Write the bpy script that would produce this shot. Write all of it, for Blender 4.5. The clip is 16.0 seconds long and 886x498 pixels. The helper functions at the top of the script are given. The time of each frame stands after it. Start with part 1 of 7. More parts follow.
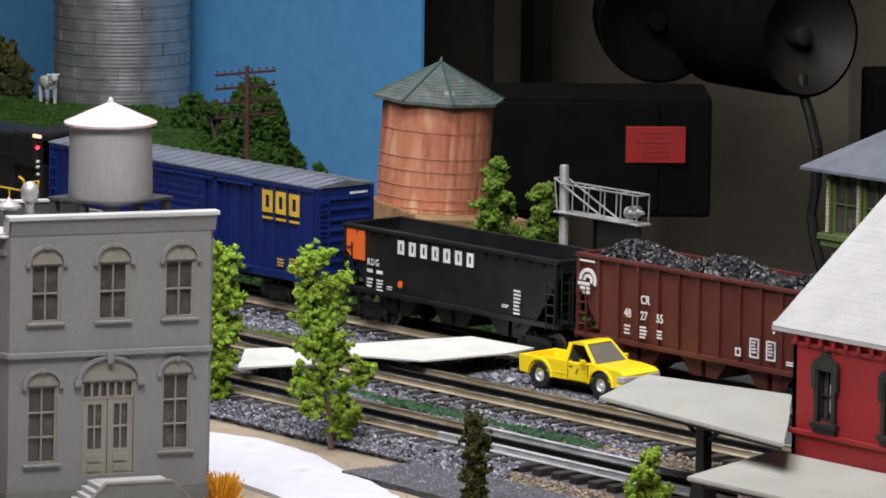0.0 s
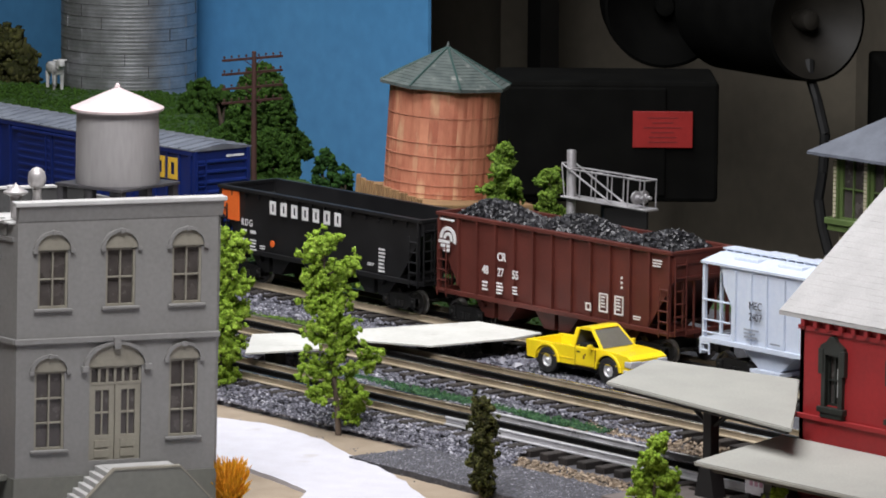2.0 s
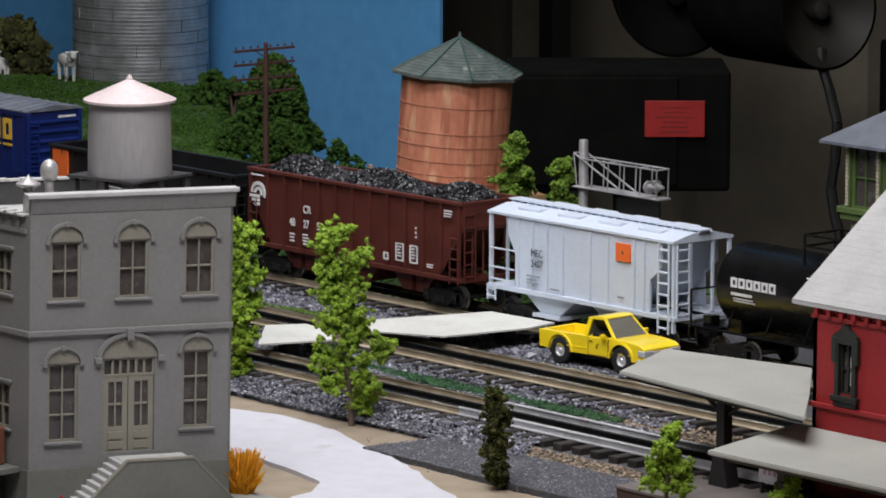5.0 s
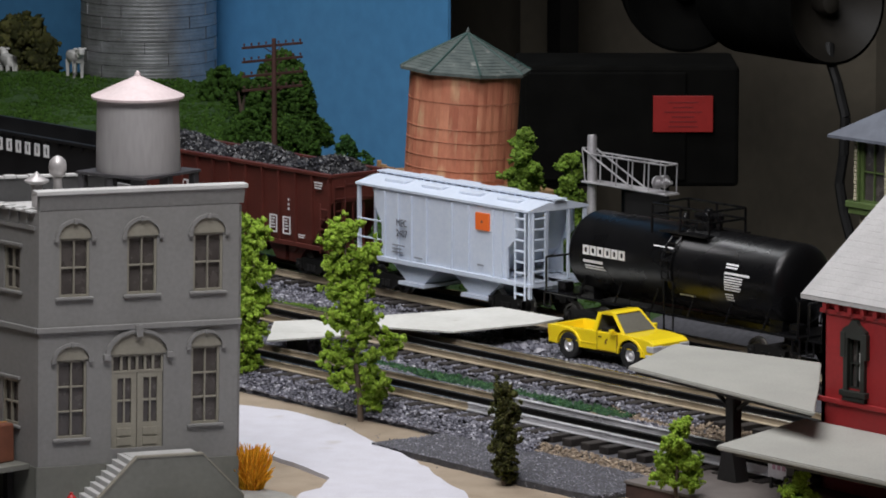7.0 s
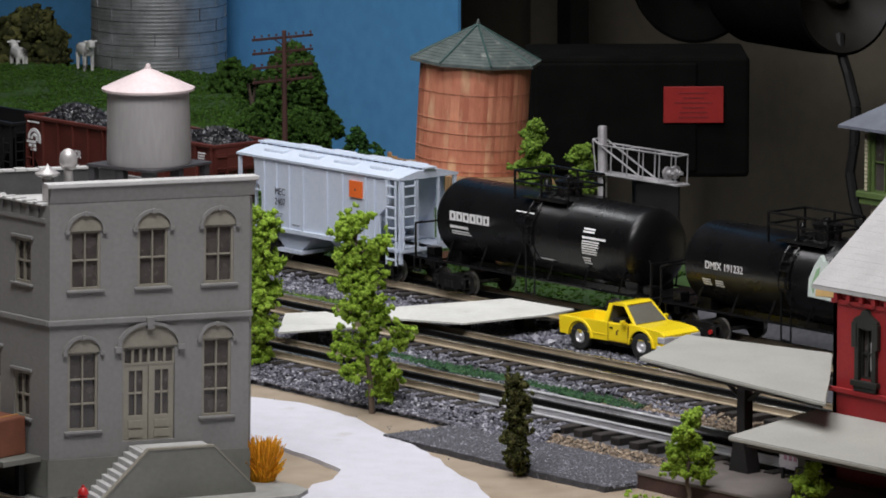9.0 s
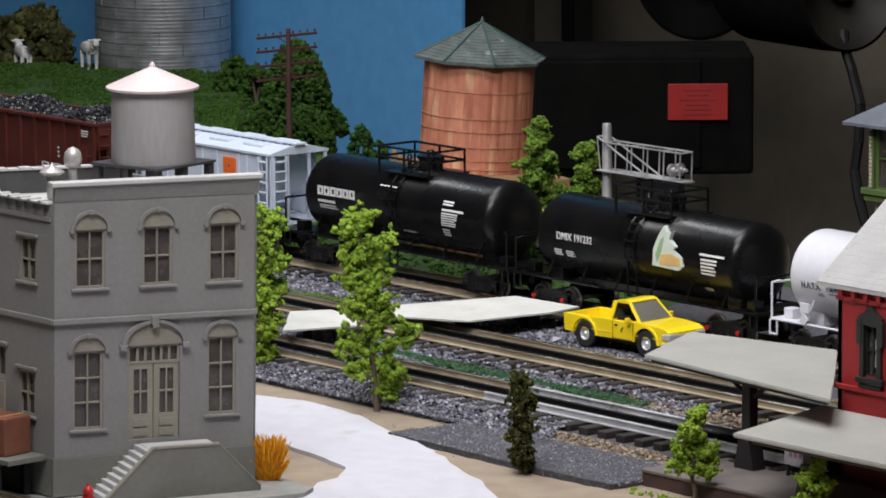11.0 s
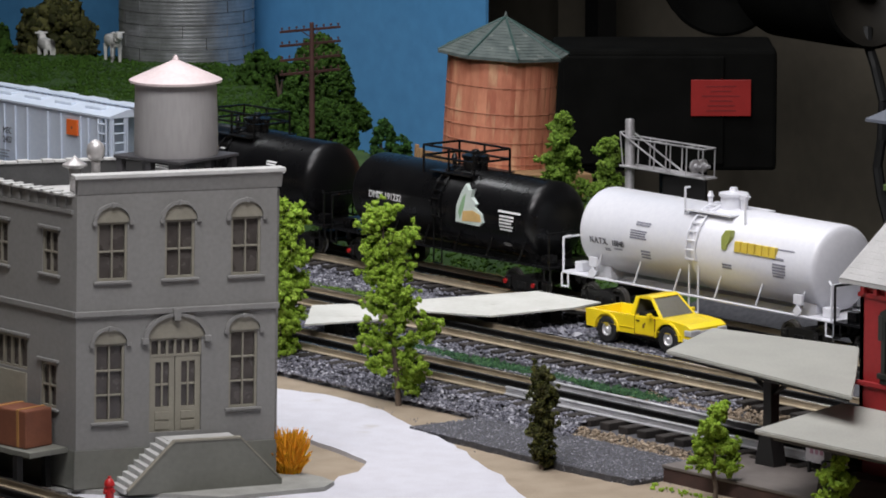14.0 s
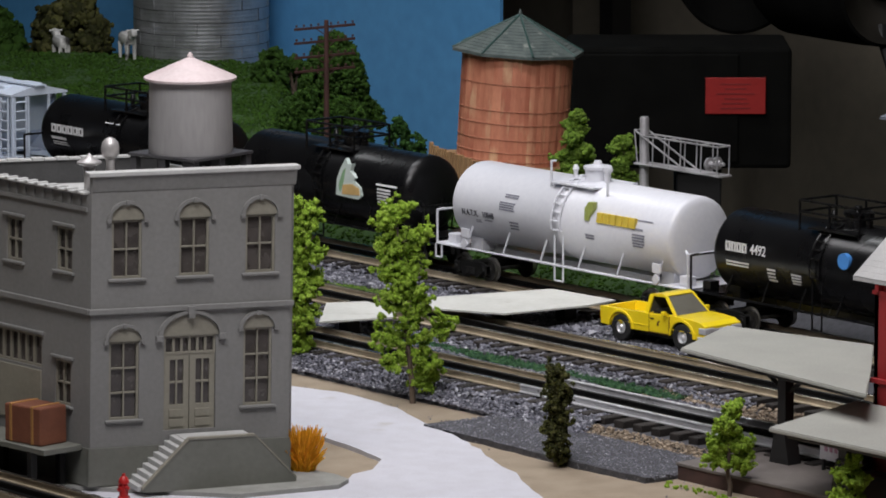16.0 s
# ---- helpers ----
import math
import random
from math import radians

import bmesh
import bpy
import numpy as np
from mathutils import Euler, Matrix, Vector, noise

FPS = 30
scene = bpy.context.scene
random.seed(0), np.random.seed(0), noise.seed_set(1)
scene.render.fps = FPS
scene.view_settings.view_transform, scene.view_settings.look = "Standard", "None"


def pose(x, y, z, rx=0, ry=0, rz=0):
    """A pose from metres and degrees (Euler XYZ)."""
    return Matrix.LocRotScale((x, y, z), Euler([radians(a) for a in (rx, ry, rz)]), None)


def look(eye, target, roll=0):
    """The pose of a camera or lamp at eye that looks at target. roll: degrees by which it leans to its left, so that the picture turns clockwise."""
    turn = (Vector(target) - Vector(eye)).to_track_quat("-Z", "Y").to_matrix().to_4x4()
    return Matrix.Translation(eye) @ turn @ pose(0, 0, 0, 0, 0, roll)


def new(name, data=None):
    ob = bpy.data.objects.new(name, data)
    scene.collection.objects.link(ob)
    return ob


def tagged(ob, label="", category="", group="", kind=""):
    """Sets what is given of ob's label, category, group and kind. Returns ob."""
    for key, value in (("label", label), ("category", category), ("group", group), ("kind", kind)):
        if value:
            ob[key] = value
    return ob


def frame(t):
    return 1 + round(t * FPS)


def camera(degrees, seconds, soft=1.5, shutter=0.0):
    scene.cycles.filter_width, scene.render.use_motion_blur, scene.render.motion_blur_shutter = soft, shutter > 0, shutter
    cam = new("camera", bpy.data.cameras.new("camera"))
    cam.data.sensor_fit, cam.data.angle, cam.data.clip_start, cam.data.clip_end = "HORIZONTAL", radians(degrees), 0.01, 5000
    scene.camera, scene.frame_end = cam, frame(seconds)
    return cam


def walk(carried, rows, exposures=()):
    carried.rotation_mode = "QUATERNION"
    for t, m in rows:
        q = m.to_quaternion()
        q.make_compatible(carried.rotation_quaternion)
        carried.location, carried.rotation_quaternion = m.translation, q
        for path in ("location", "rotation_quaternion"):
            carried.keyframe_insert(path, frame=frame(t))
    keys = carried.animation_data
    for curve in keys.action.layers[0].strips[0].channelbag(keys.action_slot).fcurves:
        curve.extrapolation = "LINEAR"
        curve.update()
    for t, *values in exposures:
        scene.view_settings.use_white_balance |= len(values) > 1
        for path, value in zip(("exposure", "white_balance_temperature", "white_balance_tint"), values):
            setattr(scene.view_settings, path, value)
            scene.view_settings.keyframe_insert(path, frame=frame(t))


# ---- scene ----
# camera: a tripod four metres off, panning slowly
EYE = (3.3767, -2.7493, 0.7162)
cam = camera(10.021, 16.0, soft=1.8)
walk(cam, [
    (0, look(EYE, (0.0455, 0.0532, 0.0764), 0.570)),
    (0.5, look(EYE, (0.0441, 0.0513, 0.0753), 0.500)),
    (1, look(EYE, (0.0411, 0.0477, 0.0753), 0.577)),
    (1.5, look(EYE, (0.0428, 0.0495, 0.0743), 0.455)),
    (2, look(EYE, (0.0430, 0.0473, 0.0636), 0.483)),
    (2.5, look(EYE, (0.0430, 0.0484, 0.0684), 0.086)),
    (3, look(EYE, (0.0416, 0.0457, 0.0640), 0.289)),
    (3.5, look(EYE, (0.0384, 0.0412, 0.0609), 0.238)),
    (4, look(EYE, (0.0401, 0.0433, 0.0611), 0.337)),
    (6.5, look(EYE, (0.0317, 0.0293, 0.0446), 0.007)),
    (7, look(EYE, (0.0327, 0.0320, 0.0514), 0.062)),
    (7.5, look(EYE, (0.0305, 0.0289, 0.0494), 0.016)),
    (8, look(EYE, (0.0278, 0.0256, 0.0491), 0.059)),
    (8.5, look(EYE, (0.0280, 0.0252, 0.0463), -0.041)),
    (11, look(EYE, (0.0252, 0.0207, 0.0422), -0.274)),
    (11.5, look(EYE, (0.0253, 0.0207, 0.0412), -0.295)),
    (12, look(EYE, (0.0245, 0.0193, 0.0397), -0.292)),
    (12.5, look(EYE, (0.0212, 0.0148, 0.0374), -0.141)),
    (13, look(EYE, (0.0156, 0.0081, 0.0379), -0.123)),
    (13.5, look(EYE, (0.0127, 0.0045, 0.0378), -0.116)),
    (14, look(EYE, (0.0134, 0.0053, 0.0376), 0.013)),
    (14.5, look(EYE, (0.0123, 0.0034, 0.0350), -0.148)),
    (15, look(EYE, (0.0108, 0.0009, 0.0329), 0.037)),
    (15.5, look(EYE, (0.0065, -0.0030, 0.0382), -0.022)),
    (16, look(EYE, (0.0057, -0.0046, 0.0356), 0.017)),
], exposures=[(0, 0.19), (3.5, 0.04), (6.5, -0.32), (8.5, -0.25), (11, -0.05), (12.5, -0.06), (14.5, -0.22), (16, -0.4)])


# light: fluorescent battens above the front of the layout, a dim room behind
world = bpy.data.worlds.new("room")
scene.world = world
world.use_nodes = True
world.node_tree.nodes["Background"].inputs[0].default_value = (0.85, 0.92, 1.0, 1)
world.node_tree.nodes["Background"].inputs[1].default_value = 0.08


def lamp(eye, target, power, sx, sy, colour, spread=150):
    li = bpy.data.lights.new("ceiling_lamp", "AREA")
    li.shape, li.size, li.size_y, li.energy, li.color, li.spread = "RECTANGLE", sx, sy, power, colour, radians(spread)
    ob = new("ceiling_lamp", li)
    ob.matrix_world = look(eye, target)
    return ob


lamp((1.05, -1.05, 1.15), (0.35, -0.3, 0.0), 10, 0.8, 0.3, (0.99, 0.965, 0.985), 140)
lamp((0.45, -0.6, 1.45), (0.25, -0.1, 0.0), 10.5, 1.3, 0.25, (0.99, 0.97, 1.0), 130)
lamp((-0.36, -0.15, 1.45), (-0.42, 0.1, 0.0), 7.0, 1.0, 0.25, (0.95, 0.97, 1.0), 120)


# ---- materials ----
def nodes_of(name):
    m = bpy.data.materials.new(name)
    m.use_nodes = True
    t = m.node_tree
    return m, t, t.nodes["Principled BSDF"]


def mat(name, a, b=None, scale=60.0, rough=0.6, metal=0.0, bump=0.1, fine=None, spec=0.5, rnd=0.0, coat=0.0, stretch=(1, 1, 1), dirt=None):
    """Two-tone surface: broad mottling, fine grain and a little relief, in object space."""
    m, t, p = nodes_of(name)
    b = b or tuple(min(1, c * 0.82) for c in a)
    n = t.nodes.new
    tc, mp = n("ShaderNodeTexCoord"), n("ShaderNodeMapping")
    mp.inputs["Scale"].default_value = stretch
    t.links.new(tc.outputs["Object"], mp.inputs[0])
    n1, n2 = n("ShaderNodeTexNoise"), n("ShaderNodeTexNoise")
    n1.inputs["Scale"].default_value, n1.inputs["Detail"].default_value = scale, 4
    n2.inputs["Scale"].default_value, n2.inputs["Detail"].default_value = fine or scale * 9, 3
    if rnd:
        who, apart, far = n("ShaderNodeObjectInfo"), n("ShaderNodeVectorMath"), n("ShaderNodeMath")
        far.operation, far.inputs[1].default_value = "MULTIPLY", 7.0
        t.links.new(who.outputs["Random"], far.inputs[0])
        t.links.new(tc.outputs["Object"], apart.inputs[0])
        t.links.new(far.outputs[0], apart.inputs[1])
        t.links.new(apart.outputs[0], mp.inputs[0])
    for x in (n1, n2):
        t.links.new(mp.outputs[0], x.inputs["Vector"])
    ramp = n("ShaderNodeValToRGB")
    ramp.color_ramp.elements[0].position, ramp.color_ramp.elements[1].position = 0.36, 0.66
    ramp.color_ramp.elements[0].color, ramp.color_ramp.elements[1].color = (*b, 1), (*a, 1)
    t.links.new(n1.outputs["Fac"], ramp.inputs[0])
    mix = n("ShaderNodeMix")
    mix.data_type, mix.blend_type = "RGBA", "OVERLAY"
    mix.inputs[0].default_value = 0.16
    t.links.new(ramp.outputs[0], mix.inputs[6])
    t.links.new(n2.outputs["Fac"], mix.inputs[7])
    col = mix.outputs[2]
    if dirt:
        n3, mx = n("ShaderNodeTexNoise"), n("ShaderNodeMix")
        n3.inputs["Scale"].default_value, n3.inputs["Detail"].default_value = dirt[1], 6
        t.links.new(mp.outputs[0], n3.inputs["Vector"])
        r3 = n("ShaderNodeValToRGB")
        r3.color_ramp.elements[0].position, r3.color_ramp.elements[1].position = dirt[2], dirt[2] + 0.12
        t.links.new(n3.outputs["Fac"], r3.inputs[0])
        mx.data_type = "RGBA"
        t.links.new(r3.outputs[0], mx.inputs[0])
        t.links.new(col, mx.inputs[6])
        mx.inputs[7].default_value = (*dirt[0], 1)
        col = mx.outputs[2]
    if rnd:
        oi, hs, mr = n("ShaderNodeObjectInfo"), n("ShaderNodeHueSaturation"), n("ShaderNodeMapRange")
        mr.inputs["To Min"].default_value, mr.inputs["To Max"].default_value = 1 - rnd, 1 + rnd
        t.links.new(oi.outputs["Random"], mr.inputs["Value"])
        t.links.new(mr.outputs[0], hs.inputs["Value"])
        t.links.new(col, hs.inputs["Color"])
        col = hs.outputs[0]
    t.links.new(col, p.inputs["Base Color"])
    p.inputs["Roughness"].default_value, p.inputs["Metallic"].default_value = rough, metal
    p.inputs["Specular IOR Level"].default_value, p.inputs["Coat Weight"].default_value = spec, coat
    rr = n("ShaderNodeMapRange")
    rr.inputs["To Min"].default_value, rr.inputs["To Max"].default_value = max(0.02, rough - 0.08), min(1, rough + 0.1)
    t.links.new(n1.outputs["Fac"], rr.inputs["Value"])
    t.links.new(rr.outputs[0], p.inputs["Roughness"])
    if bump:
        bp = n("ShaderNodeBump")
        bp.inputs["Strength"].default_value, bp.inputs["Distance"].default_value = bump, 0.0015
        t.links.new(n2.outputs["Fac"], bp.inputs["Height"])
        t.links.new(bp.outputs[0], p.inputs["Normal"])
    return m


def island(name, stops, rough=0.7, spec=0.5, scale=200.0, bump=0.2):
    """Colour that changes from loose piece to loose piece of one mesh."""
    m, t, p = nodes_of(name)
    n = t.nodes.new
    g, ramp, nz, mix = n("ShaderNodeNewGeometry"), n("ShaderNodeValToRGB"), n("ShaderNodeTexNoise"), n("ShaderNodeMix")
    e = ramp.color_ramp.elements
    while len(e) < len(stops):
        e.new(0.5)
    for i, (pos, c) in enumerate(stops):
        e[i].position, e[i].color = pos, (*c, 1)
    t.links.new(g.outputs["Random Per Island"], ramp.inputs[0])
    tc = n("ShaderNodeTexCoord")
    nz.inputs["Scale"].default_value = scale
    t.links.new(tc.outputs["Object"], nz.inputs["Vector"])
    mix.data_type, mix.blend_type = "RGBA", "OVERLAY"
    mix.inputs[0].default_value = 0.4
    t.links.new(ramp.outputs[0], mix.inputs[6])
    t.links.new(nz.outputs["Fac"], mix.inputs[7])
    t.links.new(mix.outputs[2], p.inputs["Base Color"])
    p.inputs["Roughness"].default_value, p.inputs["Specular IOR Level"].default_value = rough, spec
    bp = n("ShaderNodeBump")
    bp.inputs["Strength"].default_value, bp.inputs["Distance"].default_value = bump, 0.001
    t.links.new(nz.outputs["Fac"], bp.inputs["Height"])
    t.links.new(bp.outputs[0], p.inputs["Normal"])
    return m


def glow(name, colour, strength):
    m, t, p = nodes_of(name)
    p.inputs["Base Color"].default_value = (*colour, 1)
    p.inputs["Emission Color"].default_value, p.inputs["Emission Strength"].default_value = (*colour, 1), strength
    return m


M = dict(
    soil=mat("tan_scenic_soil", (0.33, 0.27, 0.20), (0.27, 0.215, 0.155), 35, 0.95, bump=0.25, fine=900),
    road=mat("white_plaster_road", (0.56, 0.56, 0.61), (0.52, 0.515, 0.56), 60, 0.85, bump=0.25, fine=700, dirt=((0.42, 0.39, 0.36), 26, 0.66)),
    asphalt=mat("dark_grit_sheet", (0.085, 0.085, 0.095), (0.05, 0.05, 0.056), 300, 0.75, bump=0.9, fine=900, dirt=((0.26, 0.26, 0.28), 420, 0.62)),
    grass=mat("green_flock", (0.038, 0.085, 0.015), (0.02, 0.05, 0.01), 30, 0.95, bump=0.5, fine=700),
    rail=mat("brass_brown_rail", (0.56, 0.48, 0.36), (0.40, 0.33, 0.23), 40, 0.42, 0.25, 0.05),
    railtop=mat("polished_rail", (0.6, 0.57, 0.52), (0.45, 0.42, 0.38), 40, 0.25, 1.0, 0.03),
    silver=mat("bright_nickel_rail", (0.75, 0.75, 0.77), (0.55, 0.55, 0.57), 40, 0.3, 0.5, 0.03),
    centre=mat("blackened_centre_rail", (0.02, 0.02, 0.02), (0.012, 0.012, 0.012), 60, 0.4, 0.4),
    tie=mat("black_brown_tie", (0.028, 0.022, 0.019), (0.015, 0.012, 0.01), 150, 0.75, bump=0.4, rnd=0.3, stretch=(1, 6, 1)),
    stone=island("grey_ballast", [(0.0, (0.06, 0.06, 0.075)), (0.5, (0.125, 0.125, 0.155)), (0.85, (0.21, 0.21, 0.245)), (0.98, (0.45, 0.45, 0.49))], 0.55),
    tanstone=island("tan_ballast", [(0.0, (0.12, 0.09, 0.065)), (0.6, (0.26, 0.2, 0.14)), (1.0, (0.42, 0.34, 0.25))], 0.8),
    bed=mat("roadbed_under_ballast", (0.08, 0.08, 0.09), (0.05, 0.05, 0.058), 200, 0.9),
    coal=island("coal_lumps", [(0.0, (0.006, 0.006, 0.007)), (0.7, (0.02, 0.02, 0.023)), (1.0, (0.06, 0.06, 0.068))], 0.4, 0.6),
    blue=mat("blue_boxcar_paint", (0.008, 0.022, 0.14), (0.006, 0.017, 0.11), 40, 0.38, bump=0.04),
    boxroof=mat("galvanised_roof", (0.22, 0.24, 0.28), (0.15, 0.165, 0.2), 50, 0.45, 0.3, 0.05),
    blackcar=mat("black_hopper_paint", (0.012, 0.012, 0.013), (0.007, 0.007, 0.008), 40, 0.45, bump=0.05),
    tankblack=mat("glossy_black_tank_paint", (0.006, 0.006, 0.0065), (0.004, 0.004, 0.0045), 30, 0.27, bump=0.02, spec=0.32),
    brown=mat("oxide_brown_paint", (0.105, 0.024, 0.017), (0.08, 0.018, 0.013), 40, 0.5, bump=0.05),
    brownin=mat("dark_oxide_inside", (0.07, 0.02, 0.015), (0.05, 0.014, 0.01), 40, 0.6, bump=0.05),
    greycar=mat("pale_blue_grey_paint", (0.60, 0.665, 0.77), (0.575, 0.64, 0.745), 30, 0.42, bump=0.03),
    white=mat("white_tank_paint", (0.70, 0.705, 0.75), (0.68, 0.685, 0.73), 30, 0.32, bump=0.02),
    film=mat("frosted_window_film", (0.085, 0.075, 0.07), (0.05, 0.044, 0.042), 70, 0.25, bump=0.02),
    letter=mat("white_lettering", (0.8, 0.8, 0.8), None, 80, 0.5, bump=0),
    dark_letter=mat("dark_grey_lettering", (0.06, 0.06, 0.075), None, 80, 0.5, bump=0),
    yellow_letter=mat("yellow_lettering", (0.75, 0.48, 0.05), None, 80, 0.5, bump=0),
    orange=mat("orange_panel", (0.85, 0.17, 0.03), (0.8, 0.15, 0.025), 30, 0.5, bump=0),
    truck=mat("black_truck_casting", (0.012, 0.0115, 0.011), (0.007, 0.007, 0.007), 150, 0.55, 0.2, 0.1),
    wheel=mat("worn_steel_wheel", (0.12, 0.115, 0.11), (0.05, 0.048, 0.045), 160, 0.42, 0.8, 0.1),
    tread=mat("bright_wheel_tread", (0.5, 0.48, 0.45), None, 100, 0.3, 1.0, 0.02),
    red=mat("red_paint", (0.5, 0.02, 0.02), None, 60, 0.4, bump=0.02),
)


# ---- mesh helpers ----
def part(name, bm, material, parent=None, label="", m=None, smooth=False):
    me = bpy.data.meshes.new(name)
    bmesh.ops.recalc_face_normals(bm, faces=bm.faces)
    bm.to_mesh(me)
    bm.free()
    for mm in material if isinstance(material, (list, tuple)) else [material]:
        me.materials.append(M[mm] if isinstance(mm, str) else mm)
    if smooth:
        me.polygons.foreach_set("use_smooth", [True] * len(me.polygons))
        me.set_sharp_from_angle(angle=radians(40))
    ob = new(name, me)
    if parent:
        ob.parent = parent
    if m is not None:
        ob.matrix_local = m
    if label:
        ob["label"] = label
    return ob


def box(bm, x0, x1, y0, y1, z0, z1, bev=0.0, mi=0, m=None):
    r = bmesh.ops.create_cube(bm, size=1)
    vs = r["verts"]
    for v in vs:
        v.co = Vector((x0 + (v.co.x + 0.5) * (x1 - x0), y0 + (v.co.y + 0.5) * (y1 - y0), z0 + (v.co.z + 0.5) * (z1 - z0)))
    if m is not None:
        bmesh.ops.transform(bm, matrix=m, verts=vs)
    fs = list({f for v in vs for f in v.link_faces})
    for f in fs:
        f.material_index = mi
    if bev:
        es = list({e for v in vs for e in v.link_edges})
        bmesh.ops.bevel(bm, geom=es, offset=bev, segments=2, profile=0.5, affect="EDGES", clamp_overlap=True)
    return bm


def rod(bm, a, b, r0, r1=None, n=8, mi=0, caps=True):
    a, b = Vector(a), Vector(b)
    r1 = r0 if r1 is None else r1
    q = (b - a).to_track_quat("Z", "Y")
    ra, rb = [], []
    for i in range(n):
        c = Vector((math.cos(2 * math.pi * i / n), math.sin(2 * math.pi * i / n), 0))
        ra.append(bm.verts.new(a + q @ (c * r0)))
        rb.append(bm.verts.new(b + q @ (c * r1)))
    for i in range(n):
        bm.faces.new((ra[i], ra[(i + 1) % n], rb[(i + 1) % n], rb[i])).material_index = mi
    if caps:
        bm.faces.new(ra[::-1]).material_index = mi
        bm.faces.new(rb).material_index = mi
    return bm


def pipe(bm, pts, r, n=6, mi=0):
    for a, b in zip(pts, pts[1:]):
        rod(bm, a, b, r, n=n, mi=mi)
    return bm


def prism(bm, pts, axis, lo, hi, mi=0):
    """Extrude a 2-D outline along an axis. The outline is in the other two axes, in order."""
    def at(p, h):
        return {"x": (h, p[0], p[1]), "y": (p[0], h, p[1]), "z": (p[0], p[1], h)}[axis]
    a = [bm.verts.new(at(p, lo)) for p in pts]
    b = [bm.verts.new(at(p, hi)) for p in pts]
    n = len(pts)
    fs = [bm.faces.new(a[::-1]), bm.faces.new(b)] + [bm.faces.new((a[i], a[(i + 1) % n], b[(i + 1) % n], b[i])) for i in range(n)]
    for f in fs:
        f.material_index = mi
    return bm


def lathe(bm, prof, n=32, m=None, mi=0, caps=True):
    """Turn (radius, height) pairs round z."""
    rings, fresh = [], []
    for r, h in prof:
        if r < 1e-6:
            rings.append([bm.verts.new((0, 0, h))])
        else:
            rings.append([bm.verts.new((r * math.cos(2 * math.pi * i / n), r * math.sin(2 * math.pi * i / n), h)) for i in range(n)])
        fresh += rings[-1]
    for a, b in zip(rings, rings[1:]):
        for i in range(n):
            j = (i + 1) % n
            if len(a) == 1 and len(b) == 1:
                continue
            if len(a) == 1:
                f = bm.faces.new((a[0], b[i], b[j]))
            elif len(b) == 1:
                f = bm.faces.new((a[i], a[j], b[0]))
            else:
                f = bm.faces.new((a[i], a[j], b[j], b[i]))
            f.material_index = mi
    for ring in (rings[0], rings[-1]):
        if len(ring) > 2 and caps:
            bm.faces.new(ring).material_index = mi
    if m is not None:
        bmesh.ops.transform(bm, matrix=m, verts=fresh)
    return bm


def B():
    return bmesh.new()


def text(name, words, size, material, parent, m, squeeze=1.0, depth=0.0002, label="", space=1.0, bold=0.0):
    cu = bpy.data.curves.new(name, "FONT")
    cu.body, cu.size, cu.extrude, cu.space_character, cu.offset = words, size, depth, space, bold
    tmp = new("tmp", cu)
    me = bpy.data.meshes.new_from_object(tmp.evaluated_get(bpy.context.evaluated_depsgraph_get()))
    bpy.data.objects.remove(tmp)
    bpy.data.curves.remove(cu)
    me.materials.clear()
    me.materials.append(M[material])
    ob = new(name, me)
    ob.parent = parent
    ob.matrix_local = m @ Matrix.Diagonal((squeeze, 1, 1, 1))
    if label:
        ob["label"] = label
    return ob


def plain_letters(x, z, w, h, n, pitch, y, stroke, material, parent, label):
    """A company name as a row of plain upright frames of its size, on a wall that faces -y, each one a piece of its own."""
    for i in range(n):
        open_frame("letter_shape", x + i * pitch, z, w, h, y, stroke, material, parent, label)


def open_frame(name, a, z, w, h, y, stroke, material, parent, label):
    """A flat upright rectangle with an open middle, on a wall that faces -y."""
    bm = B()
    out = [(a, z), (a + w, z), (a + w, z + h), (a, z + h)]
    inn = [(a + stroke, z + stroke), (a + w - stroke, z + stroke), (a + w - stroke, z + h - stroke), (a + stroke, z + h - stroke)]
    rings = [[bm.verts.new((p[0], yy, p[1])) for p in q] for q, yy in ((out, y - 0.0002), (inn, y - 0.0002), (inn, y + 0.0006), (out, y + 0.0006))]
    for r0, r1 in zip(rings, rings[1:] + rings[:1]):
        for i in range(4):
            bm.faces.new((r0[i], r0[(i + 1) % 4], r1[(i + 1) % 4], r1[i]))
    return part(name, bm, material, parent, label)


def bars(bm, x, z, w, h, rows, y, mi=0, rng=random):
    """Lines of lettering too small to read, as thin bars on a wall that faces -y."""
    step = h / rows
    for i in range(rows):
        k = w * rng.uniform(0.7, 1.0)
        box(bm, x, x + k, y - 0.0003, y + 0.0002, z + h - (i + 1) * step + step * 0.52, z + h - i * step, mi=mi)
    return bm


def empty(name, m, label="", category="", group="", kind=""):
    ob = new(name)
    ob.matrix_world = m
    ob.empty_display_size = 0.02
    return tagged(ob, label, category, group, kind)


SIDE = pose(0, 0, 0, 90)  # lays lettering upright on a wall that faces -y


# ---- ground, backdrop and room ----
TRACK = {"front": -0.294, "middle": -0.159, "rear": 0.0}
GAUGE, RAIL = 0.0405, 0.020


def smooth(a, b, x):
    k = max(0.0, min(1.0, (x - a) / (b - a)))
    return k * k * (3 - 2 * k)


